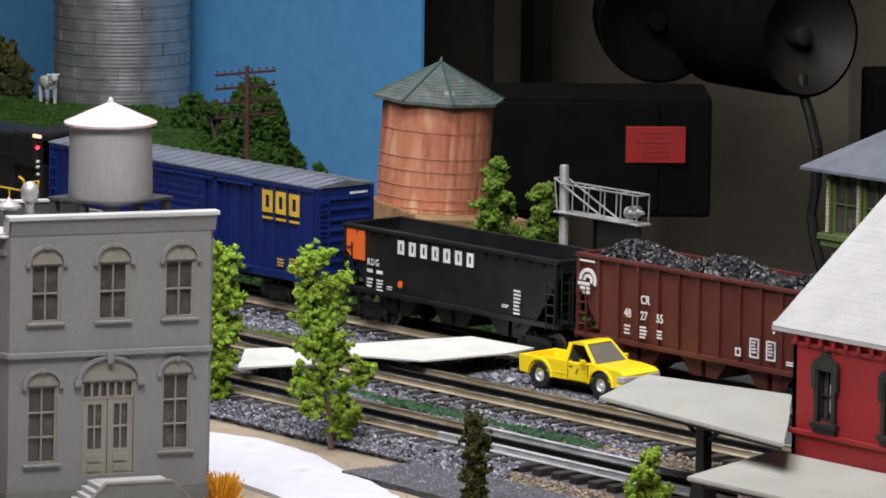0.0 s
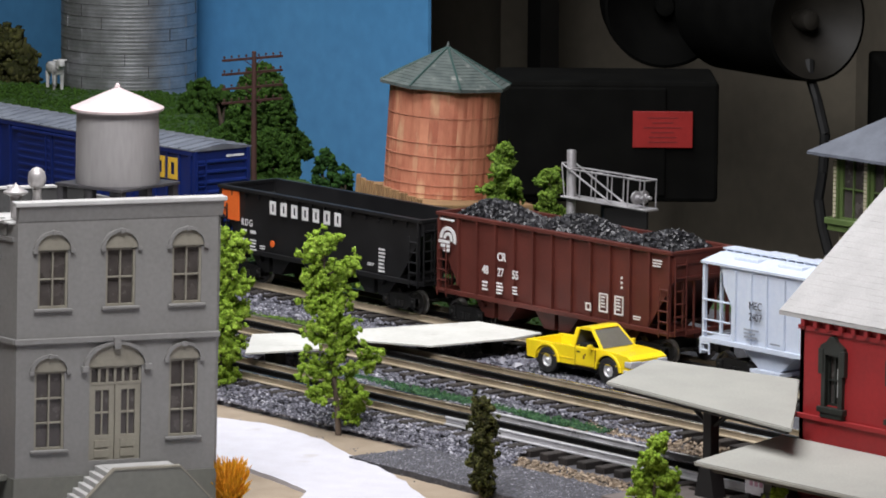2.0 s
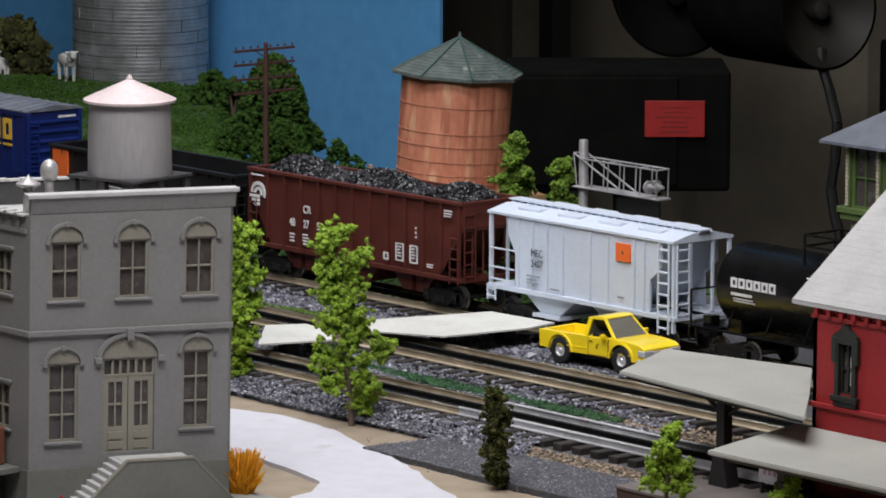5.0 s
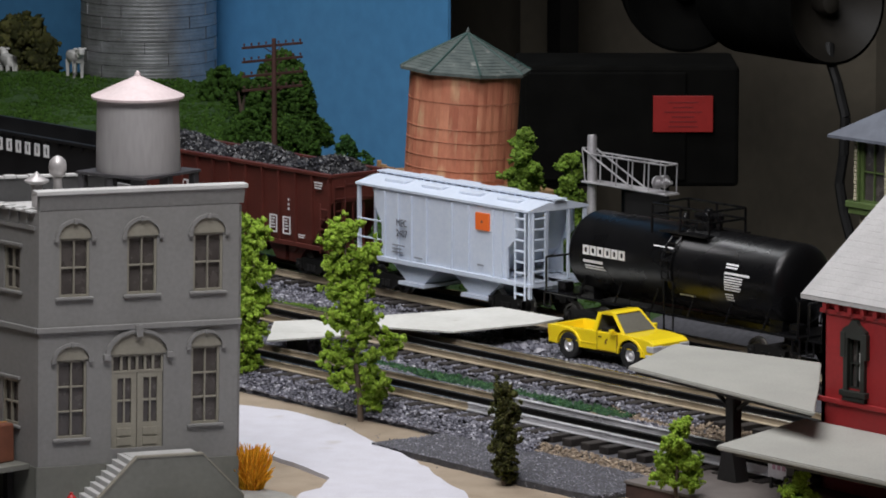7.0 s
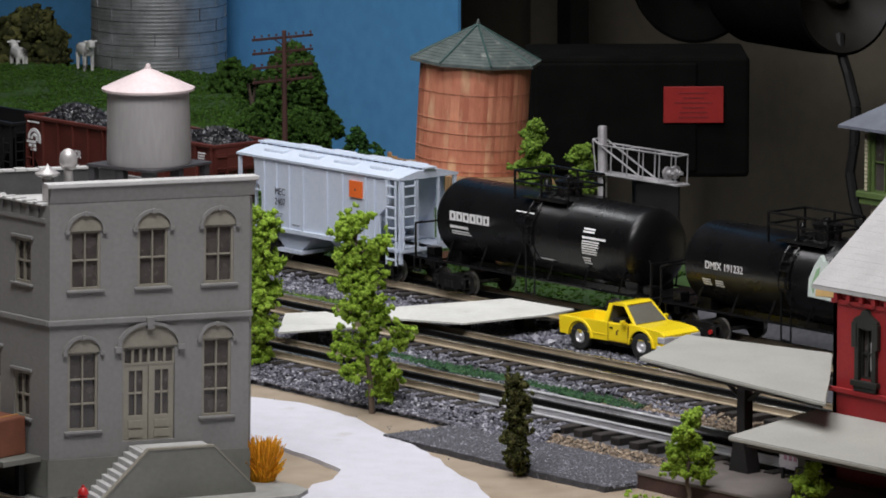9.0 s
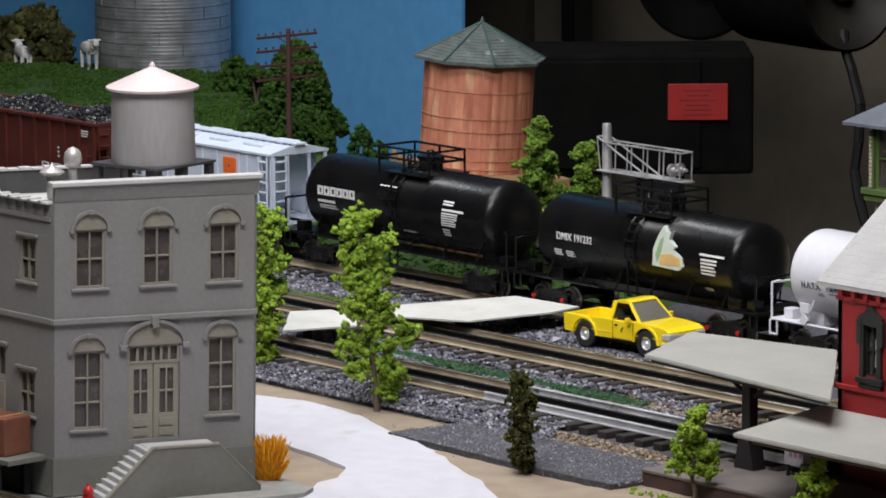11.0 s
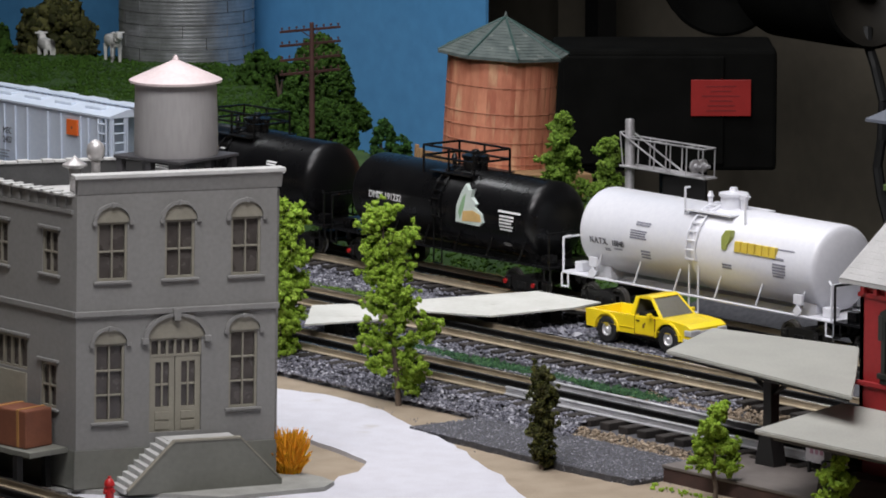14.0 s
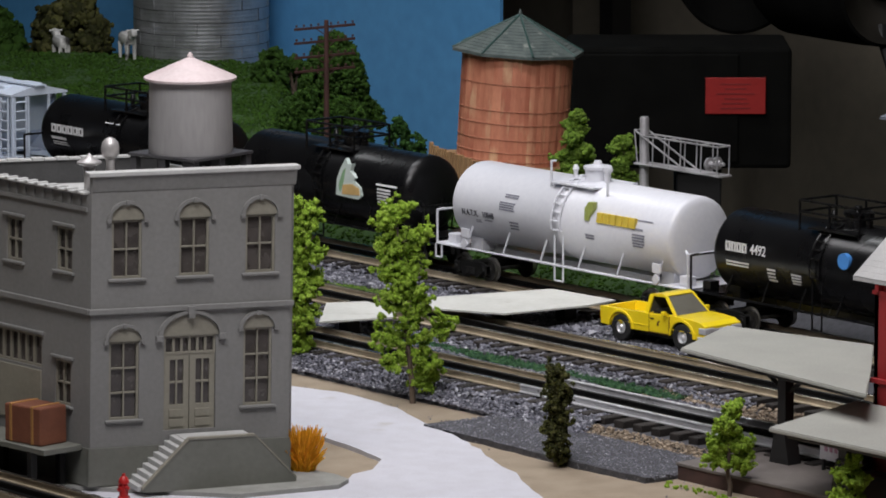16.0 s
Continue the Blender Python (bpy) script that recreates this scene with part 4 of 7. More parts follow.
def emblem_tank():
    za, r = 0.0815, 0.0335
    c, h, L = tank_car(1.232, 1.486, za, r, "tankblack", "glossy black tank car with a maize emblem", accent="red")
    tank_top(c, za, r, "tankblack", True, 0.034)
    on_tank("DMIX 191232", 0.0086, "letter", c, -L + 0.034, 0, za, r, 0.9, 0.00005, label="white number")
    # emblem: white leafy shape with an orange and green part
    yy = -r - 0.0012
    em = B()
    prism(em, [(0.027, -0.012), (0.028, 0.002), (0.034, 0.013), (0.041, 0.022), (0.044, 0.017), (0.05, 0.018), (0.047, 0.011), (0.055, 0.006), (0.052, 0.003), (0.062, -0.002), (0.064, -0.009), (0.058, -0.013)], "y", yy, yy + 0.004)
    e = part("emblem", em, mat("pale_emblem", (0.68, 0.75, 0.71), (0.58, 0.67, 0.62), 90, 0.5, bump=0), c, "pale leafy emblem with an orange corner", m=pose(0, 0, za + 0.004))
    part("emblem_panel", prism(B(), [(0.036, -0.0105), (0.037, -0.002), (0.05, 0.0), (0.06, -0.003), (0.061, -0.009)], "y", yy - 0.0004, yy), mat("emblem_orange", (0.75, 0.5, 0.2), None, 60, 0.5, bump=0), e, "orange corner of the emblem")
    part("emblem_leaf", prism(B(), [(0.031, -0.003), (0.037, 0.010), (0.041, 0.013), (0.038, 0.001), (0.033, -0.009)], "y", yy - 0.0004, yy), mat("emblem_green", (0.3, 0.5, 0.28), None, 60, 0.5, bump=0), e, "green leaf of the emblem")
    tank_bars(c, [(-L + 0.03, -14, 0.012, 0.006, 3), (-L + 0.045, -14, 0.012, 0.006, 3), (L - 0.045, 15, 0.03, 0.003, 1), (L - 0.043, 8, 0.02, 0.014, 5), (L - 0.045, -36, 0.012, 0.004, 2)], "letter", za, r, "small white data lines")
    bm = box(B(), L - 0.003, L - 0.0026, -0.014, 0.004, za + 0.012, za + 0.015)
    part("lettering", bm, "letter", c, "small white number line on the end")
    return c


def white_tank():
    za, r = 0.084, 0.0345
    c, h, L = tank_car(1.541, 1.832, za, r, "white", "white tank car with yellow lettering and a caged ladder", 0.008, flat_end=True, frame_pad=0.018)
    tank_top(c, za, r, "white", False)
    on_tank("N.A.T.X.   10848", 0.0076, "dark_letter", c, -L + 0.02, -12, za, r, 0.8, 0.00005, label="dark grey number")
    bm = prism(B(), [(0.036, -0.006), (0.036, 0.004), (0.041, 0.010), (0.047, 0.010), (0.046, 0.004), (0.042, -0.002), (0.041, -0.006)], "y", -r - 0.0008, -r + 0.004)
    part("emblem", bm, mat("olive_emblem", (0.35, 0.4, 0.1), None, 60, 0.5, bump=0), c, "small green and yellow emblem", m=pose(0, 0, za + 0.012))
    # company name as a plain slanted yellow band
    bm = B()
    for i in range(6):
        x = 0.051 + i * 0.0082
        prism(bm, [(x, -0.0045), (x + 0.0066, -0.0045), (x + 0.0078, 0.004), (x + 0.0012, 0.004)], "y", -r - 0.0009, -r + 0.002)
    part("lettering", bm, mat("gold_band", (0.8, 0.6, 0.08), None, 60, 0.5, bump=0), c, "yellow slanted name band", m=pose(0, 0, za + 0.0105))
    tank_bars(c, [(-L + 0.075, 28, 0.022, 0.004, 2), (-L + 0.07, 16, 0.024, 0.008, 4), (-L + 0.083, -10, 0.012, 0.008, 3), (-L + 0.038, -16, 0.008, 0.003, 2), (0.036, -8, 0.014, 0.005, 2),
                  (L - 0.05, 24, 0.03, 0.002, 1), (L - 0.05, 12, 0.016, 0.003, 1), (L - 0.05, 4, 0.016, 0.012, 5), (-L + 0.05, -14, 0.012, 0.002, 1)], mat("mid_grey_lettering", (0.25, 0.25, 0.3), None, 80, 0.6, bump=0), za, r, "small grey data lines")
    bm = B()
    for x in (-L + 0.022, L - 0.022):
        box(bm, x - 0.005, x + 0.005, -HW - 0.001, -HW + 0.001, 0.056, 0.064, 0.0004)
        box(bm, x - 0.0015, x + 0.0015, -HW, -HW + 0.002, 0.046, 0.056)
        prism(bm, [(x, 0.046), (x + 0.005, 0.051), (x, 0.056), (x - 0.005, 0.051)], "y", -HW - 0.0016, -HW - 0.0008)
    part("placard_holder", bm, "white", c)
    return c


def badge_tank():
    za, r = 0.0825, 0.034
    c, h, L = tank_car(1.872, 2.13, za, r, "tankblack", "glossy black tank car with a small blue badge")
    tank_top(c, za, r, "tankblack", True, 0.034)
    on_tank("4492", 0.0115, "letter", c, -L + 0.052, 6, za, r, 0.8, 0.0001, label="white number")
    plain_letters(-L + 0.024, za + 0.0036, 0.0052, 0.0078, 4, 0.0064, -r - 0.0006, 0.0016, "letter", c, "row of white letter shapes")
    tank_bars(c, [(-L + 0.024, -6, 0.034, 0.005, 2), (-L + 0.072, -8, 0.012, 0.012, 4), (-L + 0.1, -10, 0.012, 0.01, 4)], "letter", za, r, "small white data lines")
    part("badge", rod(B(), (0.032, -r - 0.001, za + 0.011), (0.032, -r + 0.003, za + 0.011), 0.0065, n=20), mat("blue_badge", (0.08, 0.3, 0.75), None, 60, 0.4, bump=0), c, "round blue badge")
    return c


def engine():
    c, h = new_car("locomotive", -0.80, -0.437, "black diesel locomotive with red and orange marker lights", "locomotive", trucks=0.07)
    bm = box(B(), -h, h, -HW + 0.002, HW - 0.002, 0.040, 0.052, 0.001)
    box(bm, -h + 0.02, h - 0.012, -0.024, 0.024, 0.052, 0.130, 0.004)
    box(bm, h - 0.05, h - 0.012, -0.030, 0.030, 0.1, 0.134, 0.004)
    for i in range(9):
        box(bm, -h + 0.05 + i * 0.03, -h + 0.07 + i * 0.03, -0.0255, 0.0255, 0.07, 0.11, 0.001)
    part("body", bm, "blackcar", c)
    bm = B()
    for i in range(9):
        x = -h + 0.006 + i * (2 * h - 0.012) / 8
        rod(bm, (x, -HW, 0.052), (x, -HW, 0.078), 0.0009, n=5)
    rod(bm, (-h + 0.006, -HW, 0.078), (h - 0.006, -HW, 0.078), 0.0009, n=5)
    pipe(bm, [(h - 0.03, -HW, 0.062), (h - 0.026, -HW, 0.088), (h - 0.034, -HW, 0.091)], 0.0011), pipe(bm, [(h - 0.006, -HW, 0.075), (h - 0.003, -HW, 0.09), (h - 0.012, -HW, 0.088)], 0.0011)
    part("handrail", bm, "yellow_letter", c, "yellow grab rails")
    part("marker_light", box(B(), h - 0.014, h - 0.002, -0.031, -0.029, 0.130, 0.133, 0.0008), glow("orange_marker", (1.0, 0.35, 0.2), 3), c, "glowing orange marker")
    part("marker_light", rod(B(), (h - 0.006, -0.032, 0.121), (h - 0.006, -0.0295, 0.121), 0.0016), glow("red_marker", (1.0, 0.03, 0.05), 4), c, "glowing red marker")
    bm = B()
    for z in (0.096, 0.103, 0.108):
        rod(bm, (h - 0.006, -0.032, z), (h - 0.006, -0.0295, z), 0.0013)
    part("marker_light", bm, "letter", c, "small white lamps")
    rod_b = rod(B(), (h - 0.05, -0.02, 0.13), (h - 0.05, -0.02, 0.105), 0.002)
    part("horn", rod_b, "wheel", c)
    return c


engine(), boxcar(), black_hopper(), brown_hopper(), covered_hopper(), railed_tank(), emblem_tank(), white_tank(), badge_tank()


# ---- grey building ----
M.update(
    grey=mat("grey_moulded_plastic", (0.224, 0.222, 0.215), (0.206, 0.204, 0.197), 25, 0.55, bump=0.05, fine=300, dirt=((0.20, 0.198, 0.18), 18, 0.64)),
    plinth=mat("darker_grey_plastic", (0.165, 0.168, 0.145), (0.14, 0.142, 0.122), 25, 0.6, bump=0.1),
    trimgrey=mat("beige_grey_trim", (0.27, 0.255, 0.205), (0.235, 0.22, 0.178), 40, 0.55, bump=0.04),
    capwhite=mat("pale_grey_coping", (0.5, 0.5, 0.49), (0.44, 0.44, 0.43), 40, 0.6, bump=0.05),
    tankgrey=mat("warm_grey_tank", (0.33, 0.32, 0.32), (0.28, 0.27, 0.27), 30, 0.5, bump=0.06, stretch=(1, 1, 0.2)),
    tanklid=mat("pale_pink_grey_lid", (0.6, 0.5, 0.5), (0.52, 0.44, 0.44), 30, 0.5, bump=0.05),
    platgrey=mat("dark_grey_plastic", (0.055, 0.053, 0.057), (0.04, 0.038, 0.042), 60, 0.5),
    vent=mat("silver_painted_vent", (0.55, 0.53, 0.52), (0.40, 0.385, 0.38), 90, 0.35, 0.4, 0.05),
    darkroof=mat("dark_roof", (0.06, 0.06, 0.06), (0.04, 0.04, 0.04), 50, 0.8),
    dark=mat("black_plastic", (0.012, 0.012, 0.012), (0.008, 0.008, 0.008), 50, 0.55),
    inside=mat("dark_interior", (0.05, 0.045, 0.04), None, 30, 0.9),
)


def wall_panel(name, L, H, holes, thick, parent, m, material="grey", label="", z0=0.0):
    """A wall in the xz plane, front at y = 0, with rectangular openings (x0, x1, z0, z1) cut through it."""
    xs = sorted({0, L, *[h[0] for h in holes], *[h[1] for h in holes]})
    zs = sorted({z0, H, *[h[2] for h in holes], *[h[3] for h in holes]})
    bm, cache = B(), {}
    def v(x, y, z):
        key = (round(x, 6), y, round(z, 6))
        if key not in cache:
            cache[key] = bm.verts.new((x, y, z))
        return cache[key]
    def solid(i, j):
        if i < 0 or j < 0 or i >= len(xs) - 1 or j >= len(zs) - 1:
            return False
        cx, cz = (xs[i] + xs[i + 1]) / 2, (zs[j] + zs[j + 1]) / 2
        return not any(h[0] < cx < h[1] and h[2] < cz < h[3] for h in holes)
    for i in range(len(xs) - 1):
        for j in range(len(zs) - 1):
            if not solid(i, j):
                continue
            a, b, c, d = xs[i], xs[i + 1], zs[j], zs[j + 1]
            for y in (0, thick):
                bm.faces.new((v(a, y, c), v(b, y, c), v(b, y, d), v(a, y, d)))
            for (di, dj), (p, q) in (((-1, 0), ((a, c), (a, d))), ((1, 0), ((b, c), (b, d))), ((0, -1), ((a, c), (b, c))), ((0, 1), ((a, d), (b, d)))):
                if not solid(i + di, j + dj):
                    bm.faces.new((v(p[0], 0, p[1]), v(q[0], 0, q[1]), v(q[0], thick, q[1]), v(p[0], thick, p[1])))
    return part(name, bm, material, parent, label, m)


def sash(parent, m, x0, x1, z0, z1, cols, rows, arch=0.0, material="trimgrey", name="window", depth=0.002, bar=0.0011, hood=True, sill=True, splits=None):
    """A window: frame with glazing bars set back in its opening, glass, sill, and a moulded hood."""
    f = 0.0016
    cw, rh = (x1 - x0 - 2 * f) / cols, (z1 - z0 - 2 * f) / rows
    lights = [(f + i * cw + (bar / 2 if i else 0), f + (i + 1) * cw - (bar / 2 if i < cols - 1 else 0), z0 + f + j * rh + (bar / 2 if j else 0), z0 + f + (j + 1) * rh - (bar / 2 if j < rows - 1 else 0))
              for i in range(cols) for j in range(rows)]
    w = wall_panel(name, x1 - x0, z1, lights, 0.002, parent, m @ Matrix.Translation((x0, depth - 0.001, 0)), material, z0=z0)
    back = Matrix.Translation((-x0, -depth + 0.001, 0))
    g = part("pane", box(B(), x0 + f, x1 - f, depth + 0.0012, depth + 0.0016, z0 + f, z1 - f), "film", w, m=back)
    g.visible_shadow = False
    if sill:
        bm = box(B(), x0 - 0.0030, x1 + 0.0030, -0.0024, 0.0004, z0 - 0.0020, z0, 0.0005)
        part("sill", bm, "grey", w, m=back)
    if hood and arch:
        cx, n = (x0 + x1) / 2, 14
        ro, ri = (x1 - x0) / 2 + 0.0036, (x1 - x0) / 2 + 0.0012
        bm = B()
        for i in range(n):
            a, b = math.pi * i / n, math.pi * (i + 1) / n
            prism(bm, [(cx + r * math.cos(t), z1 + 0.0008 + r * math.sin(t) * arch) for r, t in ((ri, a), (ro, a), (ro, b), (ri, b))], "y", -0.0026, 0.0004)
        for s in (-1, 1):
            box(bm, cx + s * (ro - 0.001) - 0.0016, cx + s * (ro - 0.001) + 0.0016, -0.0026, 0.0004, z1 - 0.0018, z1 + 0.0010, 0.0004)
        box(bm, cx - 0.0014, cx + 0.0014, -0.0034, 0.0004, z1 + ri * arch, z1 + ro * arch + 0.0012, 0.0003)
        bmesh.ops.remove_doubles(bm, verts=bm.verts, dist=1e-6)
        part("hood", bm, "grey", w, m=back)
        fan = [(cx + ri * math.cos(math.pi * i / n), z1 + 0.0003 + ri * math.sin(math.pi * i / n) * arch) for i in range(n + 1)]
        part("tympanum", prism(B(), fan, "y", -0.0008, 0.0004), material, w, m=back)
    elif hood:
        part("lintel", box(B(), x0 - 0.003, x1 + 0.003, -0.0024, 0.0004, z1 + 0.001, z1 + 0.0032, 0.0004), "grey", w, m=back)
    return w


def grey_building():
    L, H, MID = 0.1476, 0.2275, 0.1315
    top = empty("grey_building", pose(0.5395, -0.7571, 0.0070, 0.5, 0.85, 72.9),
                "two-storey grey moulded building with arched windows and a roof tank", "building")
    top.scale = (1, 1, 0.99)
    turn = -69.8
    def zz(y):
        return (865 - y) * 0.0003984
    ups = [(u * L, (u + w) * L, zz(495), zz(391)) for u, w in ((0.102, 0.148), (0.438, 0.148), (0.770, 0.148))]
    lows = [(0.092 * L, 0.24 * L, zz(748), zz(608)), (0.765 * L, 0.908 * L, zz(735), zz(595))]
    door = (0.365 * L, 0.625 * L, zz(772), zz(603))
    I = pose(0, 0, 0)
    H1 = H - 0.006
    wall_panel("front_wall", L, H1, ups + lows + [door], 0.004, top, I)
    part("base_course", box(B(), -0.0015, L + 0.0012, -0.0016, -0.0004, 0, 0.027), "plinth", top)
    bm = box(B(), -0.002, L + 0.002, -0.0026, 0.0002, MID - 0.009, MID - 0.005, 0.0005)
    part("string_course", bm, "grey", top)
    bm = box(B(), -0.003, L + 0.005, -0.0045, 0.006, H1 - 0.001, H1 + 0.0022, 0.0006)
    part("coping", bm, "capwhite", top, "pale coping along the parapet")
    prism(bm := B(), [(-0.0032, H1 - 0.001), (-0.0004, H1 - 0.012), (0.0002, H1 - 0.012), (0.0002, H1 - 0.001)], "x", 0, L + 0.003)
    part("cornice", bm, "grey", top)
    for x0, x1, z0, z1 in ups:
        sash(top, I, x0, x1, z0, z1, 2, 2, 0.9)
    for x0, x1, z0, z1 in lows:
        sash(top, I, x0, x1, z0, z1, 2, 3, 0.8)
    # double door with transom
    x0, x1, z0, z1 = door
    cx = (x0 + x1) / 2
    tz = zz(636)
    d = sash(top, I, x0, x1, tz, z1, 6, 1, 0.0, name="transom", hood=False, sill=False, bar=0.0018)
    n, ro, ri = 16, (x1 - x0) / 2 + 0.005, (x1 - x0) / 2 + 0.0018
    bm = B()
    for i in range(n):
        a, b = math.pi * i / n, math.pi * (i + 1) / n
        prism(bm, [(cx + r * math.cos(t), z1 + 0.0008 + r * math.sin(t) * 0.72) for r, t in ((ri, a), (ro, a), (ro, b), (ri, b))], "y", -0.003, 0.0004)
    for s in (-1, 1):
        box(bm, cx + s * (ro - 0.001) - 0.0025, cx + s * (ro - 0.001) + 0.0025, -0.0036, 0.0004, z1 - 0.003, z1 + 0.0012, 0.0003)
    prism(bm, [(cx - 0.0022, z1 + ri * 0.72 - 0.002), (cx + 0.0022, z1 + ri * 0.72 - 0.002), (cx + 0.003, z1 + ro * 0.72 + 0.004), (cx - 0.003, z1 + ro * 0.72 + 0.004)], "y", -0.0045, 0.0004)
    bmesh.ops.remove_doubles(bm, verts=bm.verts, dist=1e-6)
    part("hood", bm, "grey", top)
    part("tympanum", prism(B(), [(cx + ri * math.cos(math.pi * i / n), z1 + 0.0003 + ri * 0.72 * math.sin(math.pi * i / n)) for i in range(n + 1)], "y", -0.0008, 0.0004), "trimgrey", top)
    for s, a, b in ((-1, x0, cx), (1, cx, x1)):
        gx0, gx1, gz0, gz1 = a + 0.0045, b - 0.0045, zz(727), zz(646)
        leaf = wall_panel("door", b - a - 0.0006, tz, [(gx0 - a, gx1 - a, gz0, gz1)], 0.0018, top, pose(a + 0.0003, 0.0014, 0), "trimgrey", "beige-grey panelled door leaf", z0=z0)
        bm = B()
        for k in range(2):
            box(bm, 0.004, b - a - 0.0046, -0.0008, 0.0002, z0 + 0.002 + k * 0.007, z0 + 0.0075 + k * 0.007, 0.0003)
        xm = (gx0 + gx1) / 2 - a
        box(bm, xm - 0.0006, xm + 0.0006, 0.0002, 0.0016, gz0, gz1), box(bm, gx0 - a, gx1 - a, 0.0001, 0.0016, (gz0 + gz1) / 2 - 0.0007, (gz0 + gz1) / 2 + 0.0007)
        part("panel", bm, "trimgrey", leaf)
        g = part("pane", box(B(), gx0 - a, gx1 - a, 0.0017, 0.002, gz0, gz1), "film", leaf)
        g.visible_shadow = False
    # side wall runs back along the tracks, and the hidden walls that close the block
    D = 0.145
    side = pose(0, 0, 0, 0, 0, turn) @ Matrix.Translation((-D, 0, 0))
    HS = H1 - 0.014
    def sx(px):
        return D - (px + 0.0)
    holes = [(sx(0.039), sx(0.021), 0.150, 0.181), (sx(0.096), sx(0.078), 0.150, 0.181), 
             (sx(0.040), sx(0.022), 0.054, 0.086), (sx(0.120), sx(0.055), 0.077, 0.100)]
    wall_panel("side_wall", D, HS, holes, 0.004, top, side)
    for k, (x0, x1, z0, z1) in enumerate(holes):
        sash(top, side, x0, x1, z0, z1, 2 if k < 3 else 7, 2 if k < 3 else 1, 0, bar=0.0012 if k < 3 else 0.002, sill=k < 3)
    part("freight_door", box(B(), sx(0.12), sx(0.055), -0.0012, 0.0002, 0.036, 0.075, 0.0004), "trimgrey", top, m=side)
    part("base_course", box(B(), 0, D - 0.001, -0.0012, -0.0002, 0, 0.027), "plinth", top, m=side)
    part("string_course", box(B(), 0, D - 0.0008, -0.0024, 0.0002, MID - 0.009, MID - 0.005, 0.0005), "grey", top, m=side)
    cope = part("coping", box(B(), 0, D - 0.004, -0.004, 0.005, HS, HS + 0.0016, 0.0004), "capwhite", top, m=side)
    for i in range(12):
        x = 0.006 + i * 0.0114
        part("coping_block", box(B(), x, x + 0.0035, -0.0044, 0.0054, HS + 0.0016, HS + 0.0026), "capwhite", cope)
    frieze = part("frieze", box(B(), 0, D - 0.004, -0.0016, 0.0002, HS - 0.012, HS - 0.0092), "grey", top, m=side)
    for i in range(13):
        x = 0.006 + i * 0.0103
        part("bracket", box(B(), x, x + 0.004, -0.0014, 0.0002, HS - 0.009, HS - 0.0004, 0.0004), "grey", frieze)
    s0 = side @ Vector((0, 0, 0))
    roofpts = [(0.002, 0.004), (L - 0.002, 0.004), (L - 0.002 + s0.x, s0.y + 0.004), (s0.x, s0.y + 0.004)]
    part("roof", prism(B(), roofpts, "z", HS - 0.014, HS - 0.011), "capwhite", top, "pale flat roof")
    bm = B()
    for (px, py), (qx, qy) in (((L, 0.0041), (L + s0.x, s0.y)), ((L + s0.x, s0.y), (s0.x, s0.y))):
        dx, dy = qx - px, qy - py
        k = 0.004 / math.hypot(dx, dy)
        prism(bm, [(px, py), (qx, qy), (qx + dy * k, qy - dx * k), (px + dy * k, py - dx * k)], "z", 0, HS)
    part("back_wall", bm, "grey", top)
    px, py = s0.x * 0.96, s0.y * 0.96
    rp = part("rear_parapet", prism(B(), [(px + L, py), (px, py), (px, py + 0.003), (px + L, py + 0.003)], "z", HS - 0.012, HS + 0.006), "darkroof", top)
    for i in range(16):
        x = px + L * i / 16
        part("coping_block", box(B(), x, x + L / 16 - 0.0006, py - 0.0016, py + 0.0046, HS + 0.0061, HS + 0.0078 + 0.0006 * (i % 2), 0.0003), "capwhite", rp)
    part("floor", prism(B(), roofpts, "z", 0.120, 0.122), "inside", top)
    # entrance stair behind a solid cheek wall
    bm = B()
    prism(bm, [(0.190 * L, 0.0), (0.96 * L, 0.0), (0.96 * L, 0.004), (0.75 * L, 0.036), (0.42 * L, 0.036), (0.19 * L, 0.002)], "y", -0.032, -0.0285)
    st = part("stair", bm, "plinth", top, "grey stair behind a solid cheek wall")
    bm = B()
    for a, b in (((0.19 * L, 0.002), (0.42 * L, 0.036)), ((0.42 * L, 0.036), (0.75 * L, 0.036)), ((0.75 * L, 0.036), (0.96 * L, 0.004))):
        prism(bm, [(a[0], a[1]), (b[0], b[1]), (b[0], b[1] + 0.0014), (a[0], a[1] + 0.0014)], "y", -0.0326, -0.0282)
    part("rail_cap", bm, "trimgrey", st)
    for i in range(9):
        x = (0.175 + i * 0.027) * L
        part("step", box(B(), x, 0.42 * L, -0.0284, -0.0018, i * 0.0038, (i + 1) * 0.0038, 0.0003), "capwhite", st)
    part("landing", box(B(), 0.4201 * L, 0.76 * L, -0.0284, -0.0018, 0, 0.0345), "capwhite", st)
    return top, side


gb, gb_side = grey_building()


